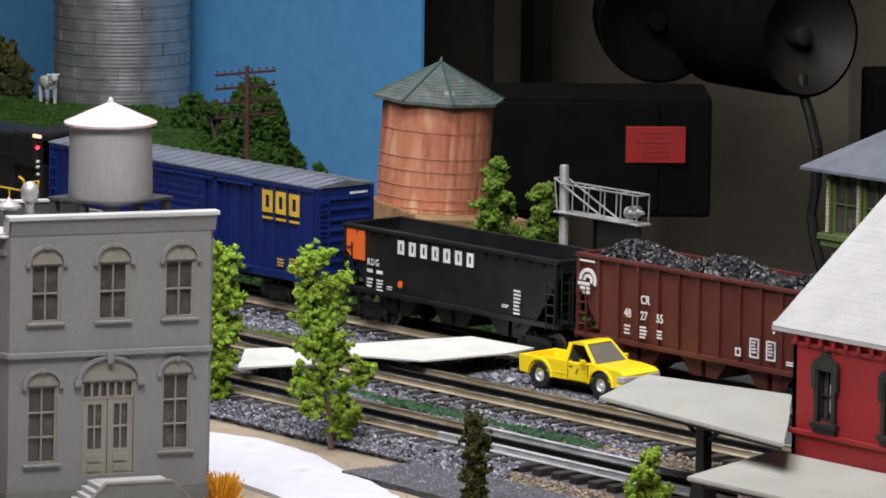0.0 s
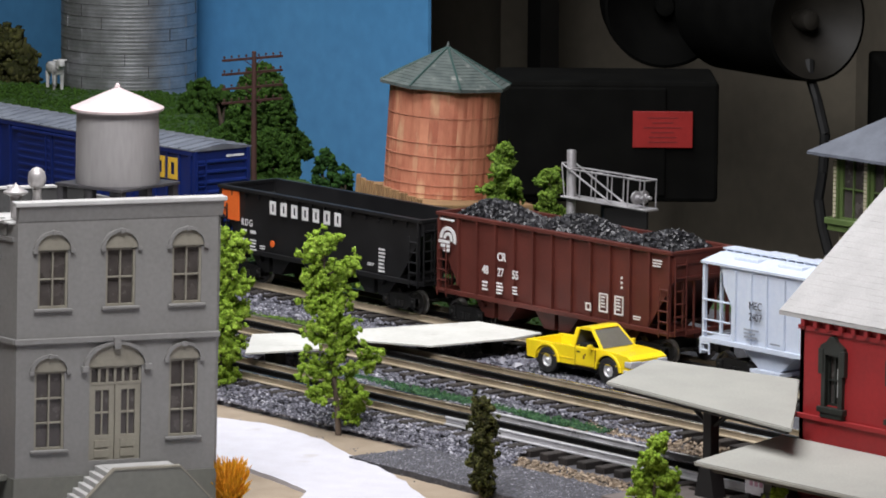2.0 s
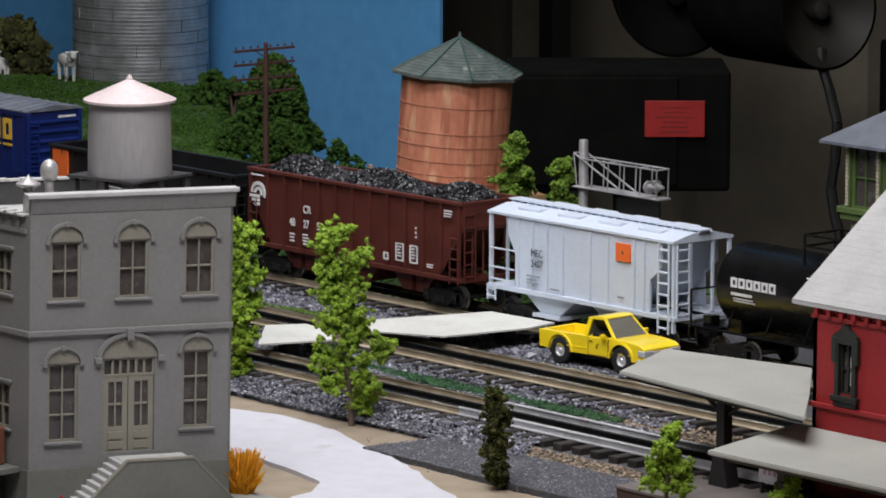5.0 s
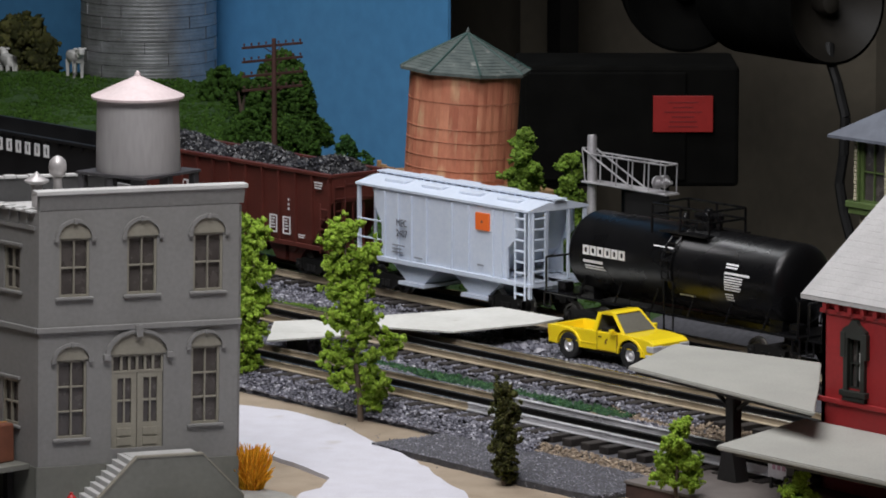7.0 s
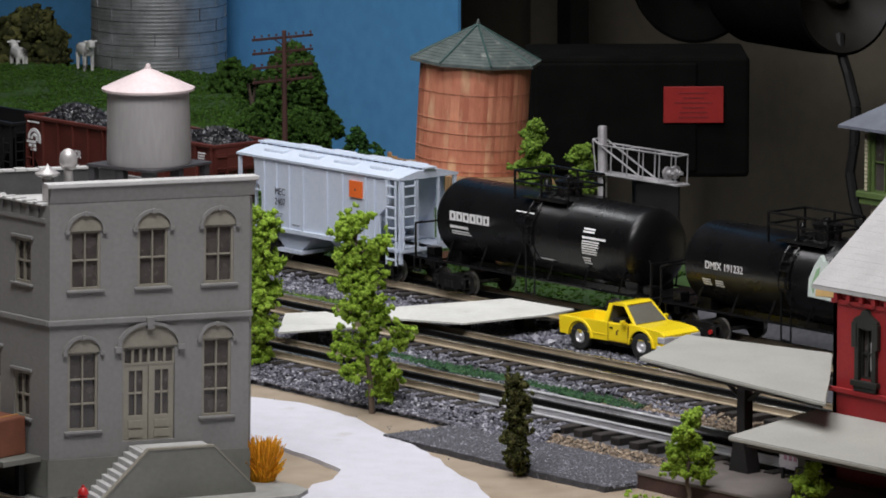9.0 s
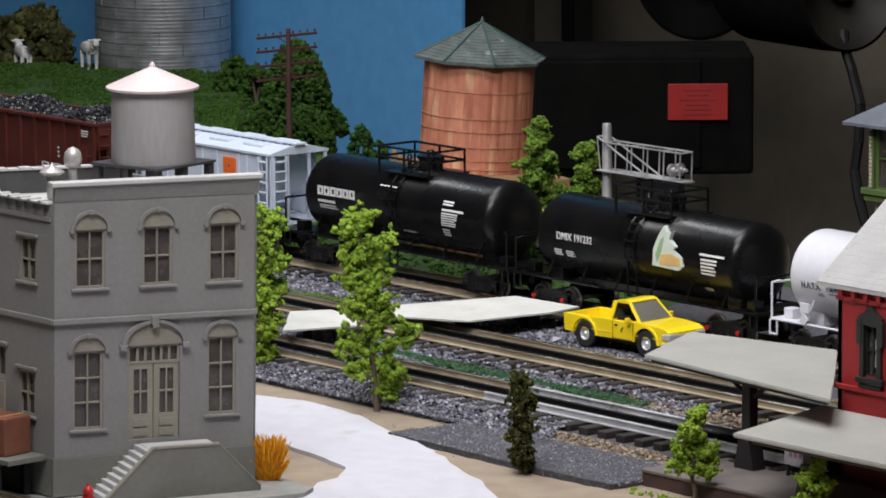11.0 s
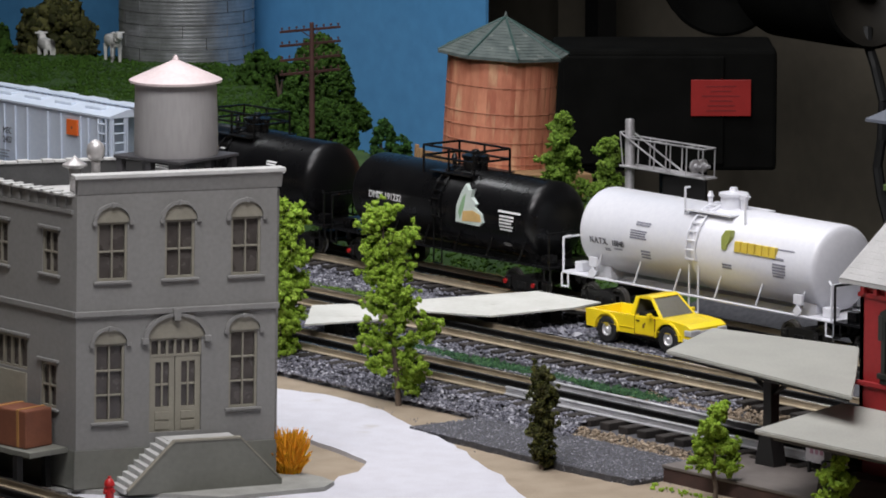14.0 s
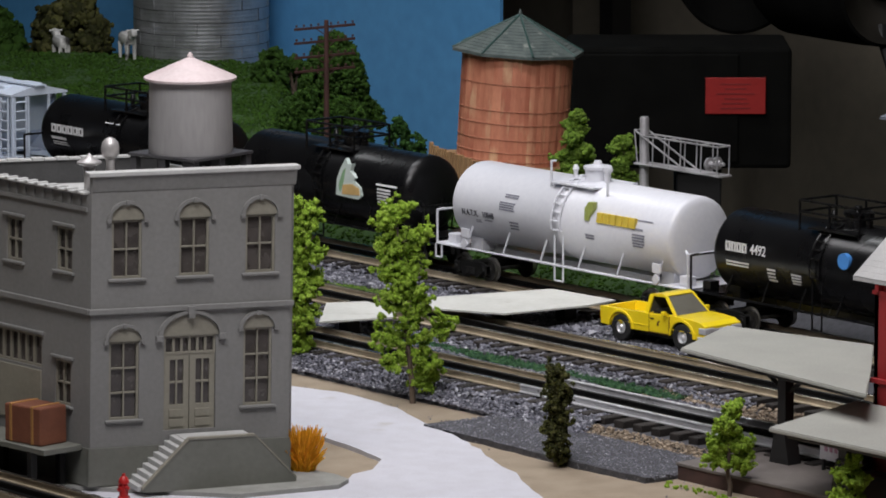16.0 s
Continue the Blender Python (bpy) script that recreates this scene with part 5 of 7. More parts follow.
def roof_tank():
    t = empty("roof_tank", pose(0.5215, -0.6543, 0.2250), "round warm-grey water tank with a pale conical lid on the roof", "water tank")
    t.scale = (0.838, 0.838, 0.85)
    m = pose(0, 0, 0, 0, 0, 12)
    bm = box(B(), -0.0375, 0.0375, -0.0375, 0.0375, 0.0060, 0.0085, 0.0005, m=m)
    part("platform", bm, "platgrey", t)
    for i in (-1, 0, 1):
        for j in (-1, 0, 1):
            part("leg", box(B(), i * 0.033 - 0.003, i * 0.033 + 0.003, j * 0.033 - 0.003, j * 0.033 + 0.003, -0.03, 0.0060, m=m), "platgrey", t)
    part("barrel", lathe(B(), [(0.0352, 0.0085), (0.0356, 0.012), (0.0345, 0.068), (0.0345, 0.07)], 48), "tankgrey", t, smooth=True)
    part("lid", lathe(B(), [(0.0345, 0.0695), (0.039, 0.069), (0.0392, 0.071), (0.020, 0.0795), (0.006, 0.0855), (0.0028, 0.087), (0.0022, 0.0895), (0.0008, 0.091), (0, 0.0915)], 48), "tanklid", t, "pale conical lid with a knob", smooth=True)


roof_tank()
v = empty("roof_vent", pose(0.5335, -0.7325, 0.2165), "grey ball-topped roof vent pipe", "roof vent")
v.scale = (0.52, 0.52, 0.88)
part("pipe", lathe(B(), [(0.0062, -0.02), (0.0062, 0.019), (0.0068, 0.021), (0.0062, 0.023)], 20), "vent", v, smooth=True)
part("cowl", lathe(B(), [(0.0062, 0.0215), (0.0096, 0.0228), (0.0120, 0.0262), (0.0124, 0.0300), (0.0108, 0.0342), (0.006, 0.0372), (0.0015, 0.0382), (0, 0.0385)], 24), "vent", v, smooth=True)
v = empty("roof_vent", pose(0.526, -0.745, 0.2165), "small grey roof vent with a flat pointed cap", "roof vent")
v.scale = (0.68, 0.68, 0.95)
part("pipe", lathe(B(), [(0.0056, -0.02), (0.0056, 0.012), (0.0062, 0.012), (0.0062, 0.015)], 20), "vent", v, smooth=True)
part("cap", lathe(B(), [(0.0062, 0.0145), (0.0128, 0.0165), (0.0128, 0.0178), (0.004, 0.021), (0.0012, 0.0235), (0, 0.0245)], 24), "vent", v, smooth=True)

# loading dock and crate beside the grey building
dk = empty("loading_dock", pose(0.478, -0.7612, 0.006, 0, 0, 3.1), "dark timber loading dock against the side wall", "loading dock")
part("deck", box(B(), -0.30, 0.055, -0.034, -0.0005, 0.026, 0.030, 0.0004), "plinth", dk)
for i in range(6):
    for y in (-0.031, -0.006):
        part("post", box(B(), -0.29 + i * 0.065, -0.285 + i * 0.065, y - 0.0025, y + 0.0025, 0, 0.026), "dark", dk)
M["crate"] = mat("rust_brown_crate", (0.21, 0.075, 0.04), (0.16, 0.055, 0.03), 60, 0.6, bump=0.1)
cr = empty("crate", pose(0.503, -0.777, 0.036, 0, 0, 8), "rust-brown crate with tan straps on the dock", "crate")
part("chest", box(B(), -0.0185, 0.0185, -0.0125, 0.0125, 0, 0.027, 0.0012), "crate", cr)
bm = B()
for x in (-0.012, 0.010):
    box(bm, x - 0.0013, x + 0.0013, -0.0129, 0.0129, 0.0006, 0.0275, 0.0003)
part("strap", bm, mat("tan_strap", (0.4, 0.2, 0.06), None, 60, 0.6), cr, "tan straps")

hy = empty("fire_hydrant", pose(0.5845, -0.760, 0.006), "small red fire hydrant by the stair", "hydrant")
part("barrel", lathe(B(), [(0.0042, 0), (0.0042, 0.0016), (0.0032, 0.002), (0.003, 0.0105), (0.0038, 0.011), (0.0038, 0.012), (0.003, 0.0145), (0.0012, 0.0162), (0.0012, 0.0175), (0, 0.0178)], 18), "red", hy, smooth=True)
bm = rod(B(), (-0.0052, 0, 0.008), (0.0052, 0, 0.008), 0.0014)
rod(bm, (0, -0.0046, 0.007), (0, 0, 0.007), 0.0016)
part("outlet", bm, "red", hy)

# track in front of the grey building
tracks.append(track("fore", -0.829, -1.2, 1.3, "three-rail model track in front of the grey building"))


# ---- red station, platform and canopies ----
M.update(
    redwall=mat("red_clapboard_plastic", (0.30, 0.018, 0.02), (0.25, 0.014, 0.016), 30, 0.55, bump=0.06),
    shingle=mat("pale_grey_shingle", (0.42, 0.415, 0.41), (0.37, 0.365, 0.36), 60, 0.75, bump=0.15, fine=800),
    canopy=mat("grey_canopy_card", (0.36, 0.36, 0.325), (0.32, 0.32, 0.29), 25, 0.75, bump=0.1, fine=500),
    darkgreen=mat("black_green_frame", (0.022, 0.025, 0.021), (0.016, 0.018, 0.015), 60, 0.45, bump=0.05),
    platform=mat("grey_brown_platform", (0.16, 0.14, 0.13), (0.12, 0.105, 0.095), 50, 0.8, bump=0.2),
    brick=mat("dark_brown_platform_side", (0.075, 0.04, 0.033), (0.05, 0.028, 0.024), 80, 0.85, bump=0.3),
)


def station():
    X0, Y0, Z0, LS, EV = 0.8605, -0.3105, 0.0125, 0.5, 0.150
    s = empty("station", pose(X0, Y0, Z0), "red wooden station with a pale shingled gable roof", "station")
    ez = EV - Z0
    holes = [(0.0275 + k * 0.066, 0.0415 + k * 0.066, 0.075, 0.111) for k in range(6)]
    low = [(0.0275 + k * 0.066, 0.0415 + k * 0.066, 0.010, 0.034) for k in range(6)]
    wall_panel("front_wall", LS, ez, holes + low, 0.004, s, pose(0, 0, 0), "redwall")
    for (x0, x1, z0, z1) in holes:
        w = sash(s, pose(0, 0, 0), x0, x1, z0, z1, 2, 2, 0, "darkgreen", hood=False, sill=False, depth=0.0014)
        cx = (x0 + x1) / 2
        bm = B()
        for k in (-1, 1):
            box(bm, cx + k * 0.0085 - 0.002, cx + k * 0.0085 + 0.002, -0.003, 0.0004, z0 - 0.002, z1, 0.0003)
            box(bm, cx + k * 0.0105 - 0.0025, cx + k * 0.0105 + 0.0025, -0.0038, 0.0004, z1 - 0.014, z1 + 0.004, 0.0005)
        prism(bm, [(cx - 0.0125, z1), (cx + 0.0125, z1), (cx + 0.0115, z1 + 0.006), (cx + 0.005, z1 + 0.0095), (cx + 0.0022, z1 + 0.013), (cx - 0.0022, z1 + 0.013), (cx - 0.005, z1 + 0.0095), (cx - 0.0115, z1 + 0.006)], "y", -0.0032, 0.0004)
        box(bm, cx - 0.013, cx + 0.013, -0.0046, 0.0004, z0 - 0.005, z0 - 0.001, 0.0005)
        box(bm, cx - 0.011, cx + 0.011, -0.003, 0.0004, z0 - 0.0085, z0 - 0.005)
        shift = Matrix.Translation((-x0, -0.0004, 0))
        part("surround", bm, "darkgreen", w, "black-green carved window surround", m=shift)
        part("blind", box(B(), x1 - 0.006, x1 - 0.003, 0.0018, 0.0022, z0 + 0.006, z1 - 0.01), "capwhite", w, m=shift)
    for (x0, x1, z0, z1) in low:
        sash(s, pose(0, 0, 0), x0, x1, z0, z1, 2, 1, 0, "darkgreen", hood=False, sill=False, depth=0.0014)
    bm = box(B(), -0.002, LS, -0.0025, 0.0002, 0.0625, 0.066, 0.0005)
    part("string_course", bm, "redwall", s)
    frieze = part("frieze", box(B(), -0.001, LS, -0.0016, 0.0002, ez - 0.012, ez - 0.009), "redwall", s)
    for i in range(40):
        x = 0.004 + i * 0.0125
        part("bracket", box(B(), x, x + 0.0035, -0.004, 0.0002, ez - 0.009, ez - 0.0005), "redwall", frieze)
    RY, RZ = 0.111, 0.235 - Z0
    prism(bm := B(), [(0, 0), (2 * RY, 0), (2 * RY, ez), (RY, RZ - 0.004), (0, ez)], "x", 0, 0.004)
    part("gable_wall", bm, "redwall", s)
    part("back_wall", box(B(), 0.004, LS, 2 * RY - 0.004, 2 * RY, 0, ez), "redwall", s)
    bm = B()
    x0, x1 = -0.017, LS + 0.02
    e = 0.005
    for k in (0, 1):
        def f(y, z):
            return (y, z) if k == 0 else (2 * RY - y, z)
        sl = (RZ - ez) / RY
        prism(bm, [f(-e, ez - sl * e), f(RY, RZ), f(RY, RZ + 0.003), f(-e, ez - sl * e + 0.003)], "x", x0, x1)
    rf = part("roof", bm, "shingle", s, "pale grey shingled roof")
    # shingle courses
    bm, rows = B(), 26
    rng = random.Random(2)
    for j in range(rows):
        t0, t1 = j / rows, (j + 1) / rows + 0.012
        ya, za = -e + (RY + e) * t0, ez - sl * e + (RZ - ez + sl * e) * t0 + 0.003
        yb, zb = -e + (RY + e) * t1, ez - sl * e + (RZ - ez + sl * e) * t1 + 0.003
        for i in range(44):
            xa = x0 + 0.001 + i * 0.0058 + (0.0029 if j % 2 else 0)
            h = rng.uniform(0.00015, 0.00035)
            q = [bm.verts.new(p) for p in ((xa, ya, za + h), (xa + 0.0054, ya, za + h), (xa + 0.0054, yb, zb + 0.0001), (xa, yb, zb + 0.0001), (xa, ya, za - 0.0004), (xa + 0.0054, ya, za - 0.0004))]
            bm.faces.new(q[:4]), bm.faces.new((q[0], q[4], q[5], q[1]))
    tagged(part("shingles", bm, "shingle", rf), kind="stuff")
    part("ridge_cap", box(B(), x0, x1, RY - 0.003, RY + 0.003, RZ + 0.001, RZ + 0.005, 0.001), "shingle", rf)
    bm = box(B(), 0.078, 0.098, RY - 0.009, RY + 0.009, RZ - 0.02, RZ + 0.03, 0.001)
    box(bm, 0.076, 0.1, RY - 0.011, RY + 0.011, RZ + 0.026, RZ + 0.031, 0.001)
    part("chimney", bm, mat("red_brick_chimney", (0.33, 0.03, 0.025), None, 90, 0.7, bump=0.3), s, "red chimney")


station()
pf = empty("platform", pose(0.754, -0.399, 0), "low grey-brown station platform with dark brown sides", "platform", kind="structure")
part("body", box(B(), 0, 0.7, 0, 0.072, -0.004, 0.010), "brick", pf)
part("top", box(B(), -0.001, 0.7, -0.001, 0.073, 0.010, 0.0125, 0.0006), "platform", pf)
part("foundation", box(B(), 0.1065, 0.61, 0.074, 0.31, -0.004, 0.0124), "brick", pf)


def roof_slab(name, pts, z, rise, thick, label, posts):
    c = empty(name, pose(0, 0, 0), label, "canopy")
    bm = prism(B(), pts, "z", z - thick, z)
    bmesh.ops.bevel(bm, geom=bm.edges[:], offset=0.0008, segments=2, affect="EDGES")
    part("roof", bm, "canopy", c)
    bm = B()
    cx, cy = sum(p[0] for p in pts) / len(pts), sum(p[1] for p in pts) / len(pts)
    inner = [(cx + (p[0] - cx) * 0.93, cy + (p[1] - cy) * 0.93) for p in pts]
    for (ax, ay), (bx, by) in zip(inner, inner[1:] + inner[:1]):
        rod(bm, (ax, ay, z - thick - 0.001), (bx, by, z - thick - 0.001), 0.0016, n=6)
    part("beam", bm, "dark", c)
    for px, py, z0 in posts:
        bm = B()
        box(bm, px - 0.0042, px + 0.0042, py - 0.0042, py + 0.0042, z0, z - thick, 0.0006)
        prism(bm, [(px - 0.010, z0), (px + 0.010, z0), (px + 0.0045, z0 + 0.026), (px - 0.0045, z0 + 0.026)], "y", py - 0.006, py + 0.006)
        for s in (-1, 1):
            rod(bm, (px, py, z - 0.02), (px + s * 0.024, py, z - thick - 0.001), 0.0018, n=6)
        part("post", bm, "dark", c)
    return c


roof_slab("canopy", [(0.701, -0.350), (0.651, -0.259), (0.779, -0.232), (0.825, -0.278), (0.858, -0.3112), (0.9185, -0.3735)], 0.082, 0, 0.0032, "grey flat platform canopy on a black post", [(0.803, -0.341, 0.0125)])
roof_slab("canopy", [(0.879, -0.428), (0.845, -0.3116), (1.35, -0.3116), (1.35, -0.428)], 0.060, 0, 0.0034, "grey flat canopy along the station front", [(0.915, -0.388, 0.0125), (1.06, -0.388, 0.0125)])
sg = empty("notice_board", pose(0.8535, -0.338, 0.0125), "small white notice board with faint red lettering", "sign")
part("board", box(B(), -0.017, 0.017, -0.001, 0.001, 0.008, 0.030, 0.0003), mat("dull_white_board", (0.42, 0.40, 0.42), None, 60, 0.6), sg)
bm = B()
for i in range(5):
    box(bm, -0.012 + i * 0.005, -0.009 + i * 0.005, -0.0013, -0.001, 0.014, 0.026 - 0.002 * (i % 2))
part("lettering", bm, mat("faded_red_lettering", (0.3, 0.15, 0.2), None, 60, 0.6), sg, "faded unreadable lettering")
bm = B()
for x in (-0.014, 0.014):
    box(bm, x - 0.001, x + 0.001, -0.001, 0.001, 0, 0.008)
part("leg", bm, "dark", sg)


# ---- yellow pickup ----
M.update(
    yellow=mat("yellow_car_paint", (0.93, 0.71, 0.018), (0.90, 0.68, 0.016), 40, 0.3, bump=0.0, coat=0.5),
    carglass=mat("dull_grey_car_glass", (0.16, 0.155, 0.13), (0.13, 0.125, 0.105), 60, 0.3, bump=0),
    rubber=mat("black_rubber", (0.018, 0.018, 0.018), (0.012, 0.012, 0.012), 150, 0.7, bump=0.2),
    chrome=mat("chrome", (0.78, 0.78, 0.79), (0.62, 0.62, 0.64), 100, 0.3, 0.35, 0.02),
)


def rounded(ob, width):
    """Round the hard edges of a cast body."""
    mod = ob.modifiers.new("round", "BEVEL")
    mod.width, mod.segments, mod.limit_method, mod.angle_limit = width, 3, "ANGLE", radians(28)
    mod.use_clamp_overlap = True
    return ob


def pickup():
    c = empty("pickup_truck", pose(0.375, -0.070, 0.0105, 0, 0, 4), "yellow die-cast pickup truck parked between the tracks", "pickup truck")
    W, R = 0.0205, 0.0109
    wb = 0.0345
    def arch(cx, n=10):
        return [(cx + (R + 0.0018) * math.cos(math.pi * i / n), R + (R + 0.0018) * math.sin(math.pi * i / n)) for i in range(n + 1)]
    low = 0.0096
    out = [(0.0595, low + 0.001)] + [p for p in arch(wb) if p[1] > low] + [p for p in arch(-wb) if p[1] > low] + [(-0.0575, low + 0.002), (-0.0585, 0.0255), (-0.0045, 0.0262), (0.0185, 0.0272), (0.040, 0.0265), (0.0545, 0.0250), (0.0600, 0.0222)]
    bm = B()
    prism(bm, out, "y", -W, -W + 0.0016)
    prism(bm, out, "y", W - 0.0016, W)
    # bonnet, grille wall, bed floor and walls
    prism(bm, [(0.0185, 0.0272), (0.040, 0.0265), (0.0545, 0.0250), (0.0600, 0.0222), (0.0598, low + 0.001), (0.056, low + 0.001), (0.054, 0.021), (0.0185, 0.0245)], "y", -W + 0.0015, W - 0.0015)
    box(bm, -0.0582, -0.0555, -W + 0.0015, W - 0.0015, 0.011, 0.0255, 0.0004)
    box(bm, -0.0556, 0.0185, -W + 0.0015, W - 0.0015, 0.0115, 0.0135)
    box(bm, -0.0065, -0.0045, -W + 0.0015, W - 0.0015, 0.0135, 0.0262)
    for s in (-1, 1):
        box(bm, -0.0556, -0.0065, s * (W - 0.002) - 0.0014, s * (W - 0.002) + 0.0014, 0.0135, 0.0259, 0.0004)
        prism(bm, [(-wb - 0.011, 0.0135), (-wb + 0.011, 0.0135), (-wb + 0.009, 0.019), (-wb - 0.009, 0.019)], "y", s * (W - 0.0075) - 0.0035, s * (W - 0.0075) + 0.0035)
        box(bm, -0.050, 0.05, s * (W + 0.0002) - 0.0003, s * (W + 0.0002) + 0.0003, 0.0155, 0.0163)
    for s in (-1, 1):
        for cx in (-wb, wb):
            for i in range(10):
                a, b = math.pi * i / 10, math.pi * (i + 1) / 10
                prism(bm, [(cx + r * math.cos(q), R + r * math.sin(q)) for r, q in ((R + 0.0016, a), (R + 0.0036, a), (R + 0.0036, b), (R + 0.0016, b))], "y", s * (W + 0.0002) - 0.0009, s * (W + 0.0002) + 0.0009)
    bmesh.ops.remove_doubles(bm, verts=bm.verts, dist=1e-6)
    body = part("body", bm, "yellow", c)
    rounded(body, 0.0011)
    # cab shell: pillars and roof
    bm = B()
    prof = [(-0.0060, 0.0262), (-0.0045, 0.0395), (-0.002, 0.0418), (0.008, 0.0425), (0.0125, 0.0412), (0.0270, 0.0270)]
    wr = W - 0.0045
    def tap(x, z):
        return W - 0.0008 - (z - 0.0262) / 0.0163 * 0.0042
    rf = [(-0.0035, 0.0400), (-0.002, 0.0418), (0.008, 0.0428), (0.0128, 0.0414), (0.0118, 0.0398), (-0.003, 0.0396)]
    prism(bm, rf, "y", -wr, wr)
    for s in (-1, 1):
        for (xa, za), (xb, zb), w in (((-0.0055, 0.026), (-0.003, 0.041), 0.0030), ((0.0262, 0.0268), (0.0118, 0.0412), 0.0022)):
            ya, yb = s * tap(xa, za), s * tap(xb, zb)
            q = [Vector((xa - w, ya, za)), Vector((xa + w * 0.4, ya, za)), Vector((xb + w * 0.4, yb, zb)), Vector((xb - w, yb, zb))]
            o = Vector((0, -s * 0.002, 0))
            vs = [bm.verts.new(p) for p in q] + [bm.verts.new(p + o) for p in q]
            for f in ((0, 1, 2, 3), (4, 5, 6, 7), (0, 1, 5, 4), (1, 2, 6, 5), (2, 3, 7, 6), (3, 0, 4, 7)):
                bm.faces.new([vs[k] for k in f])
    rounded(part("cab", bm, "yellow", body), 0.0012)
    bm = B()
    vs = [bm.verts.new(p) for p in ((0.0258, -W + 0.0022, 0.0274), (0.0258, W - 0.0022, 0.0274), (0.0122, wr - 0.0008, 0.0405), (0.0122, -wr + 0.0008, 0.0405))]
    bm.faces.new(vs)
    vs = [bm.verts.new(p) for p in ((-0.0046, -W + 0.003, 0.0272), (-0.0046, W - 0.003, 0.0272), (-0.0034, wr - 0.001, 0.0395), (-0.0034, -wr + 0.001, 0.0395))]
    bm.faces.new(vs)
    part("windscreen", bm, "carglass", c, "dull grey windscreen")
    part("seat", box(B(), -0.002, 0.008, -W + 0.004, W - 0.004, 0.0135, 0.029, 0.001), "dark", c)
    part("dashboard", box(B(), 0.016, 0.022, -W + 0.003, W - 0.003, 0.0135, 0.0268, 0.001), "dark", c)
    for s in (-1, 1):
        bm = box(B(), -0.0015, 0.0205, s * (W + 0.0004) - 0.0005, s * (W + 0.0004) + 0.0005, 0.0118, 0.0262, 0.0004)
        d = part("door", bm, "yellow", c)
        bm = B()
        for a in ((-0.0018, -0.0014), (0.0204, 0.0208)):
            box(bm, a[0], a[1], s * (W + 0.0006) - 0.0005, s * (W + 0.0006) + 0.0005, 0.0115, 0.0262)
        box(bm, -0.0018, 0.0208, s * (W + 0.0006) - 0.0005, s * (W + 0.0006) + 0.0005, 0.0113, 0.0117)
        part("seam", bm, mat("shadow_line_paint", (0.25, 0.13, 0.01), None, 60, 0.6), d)
        part("handle", box(B(), 0.0005, 0.0035, s * (W + 0.0010) - 0.0005, s * (W + 0.0010) + 0.0005, 0.0222, 0.0232), "dark", d)
        prism(bm := B(), [(0.007, 0.017), (0.0095, 0.0175), (0.0088, 0.0195), (0.0105, 0.0205), (0.0098, 0.022), (0.0075, 0.0200)], "y", s * (W + 0.0009) - 0.0002, s * (W + 0.0009) + 0.0002)
        part("badge", bm, mat("brown_badge", (0.2, 0.1, 0.02), None, 60, 0.5), d, "small dark door badge")
        bm = rod(B(), (0.019, s * W, 0.0278), (0.0185, s * (W + 0.004), 0.0282), 0.0006)
        box(bm, 0.0165, 0.0198, s * (W + 0.0042) - 0.0022, s * (W + 0.0042) + 0.0022, 0.0265, 0.0305, 0.0008)
        part("mirror", bm, "yellow", c)
        part("headlight", box(B(), 0.0530, 0.0609, s * 0.0155 - 0.0057, s * 0.0155 + 0.0057, 0.0158, 0.0212, 0.0010), "chrome", c, "silvery headlight")
    bm = box(B(), 0.0588, 0.0606, -0.0095, 0.0095, 0.0155, 0.0202, 0.0005)
    for i in range(4):
        box(bm, 0.060, 0.0609, -0.009, 0.009, 0.016 + i * 0.001, 0.0164 + i * 0.001)
    part("grille", bm, "chrome", c)
    part("bumper", box(B(), 0.0515, 0.0632, -W - 0.0008, W + 0.0008, 0.0092, 0.0140, 0.0012), "chrome", c, "chrome front bumper")
    part("bumper", box(B(), -0.0615, -0.0575, -W + 0.001, W - 0.001, 0.0085, 0.0125, 0.001), "rubber", c)
    part("chassis", box(B(), -0.054, 0.054, -0.013, 0.013, 0.0062, 0.0115, 0.0006), "dark", c)
    for x in (-wb, wb):
        part("axle", rod(B(), (x, -0.016, R), (x, 0.016, R), 0.0016), "dark", c)
        for s in (-1, 1):
            m = pose(x, s * 0.0176, R, -90 * s)
            w = part("wheel", lathe(B(), [(0.0055, -0.0032), (R - 0.0008, -0.0036), (R, -0.0026), (R, 0.0024), (R - 0.001, 0.0034), (0.0058, 0.0034), (0.0054, 0.0010)], 28), "rubber", c, m=m, smooth=True)
            bm = lathe(B(), [(0.0054, 0.0024), (0.0046, 0.003), (0.0038, 0.0016), (0.0022, 0.002), (0.0012, 0.0034), (0, 0.0034)], 24, caps=False)
            part("rim", bm, "chrome", w, "silver wheel rim", smooth=True)
    for s in (-1, 1):
        part("tail_light", box(B(), -0.0588, -0.0578, s * 0.018 - 0.0018, s * 0.018 + 0.0018, 0.0165, 0.0235), "red", c)


pickup()


# ---- trees and bushes ----
def foam(name, a, b):
    """Foam foliage: the shade changes from clump to clump."""
    m = island(name, [(0.0, tuple(c * 0.85 for c in b)), (0.4, b), (0.8, a), (1.0, tuple(c * 1.12 for c in a))], 0.95, 0.1, 1100, 0.8)
    p = m.node_tree.nodes["Principled BSDF"]
    p.inputs["Subsurface Weight"].default_value, p.inputs["Subsurface Scale"].default_value = 0.25, 0.002
    p.inputs["Subsurface Radius"].default_value = (0.8, 1.0, 0.3)
    return m


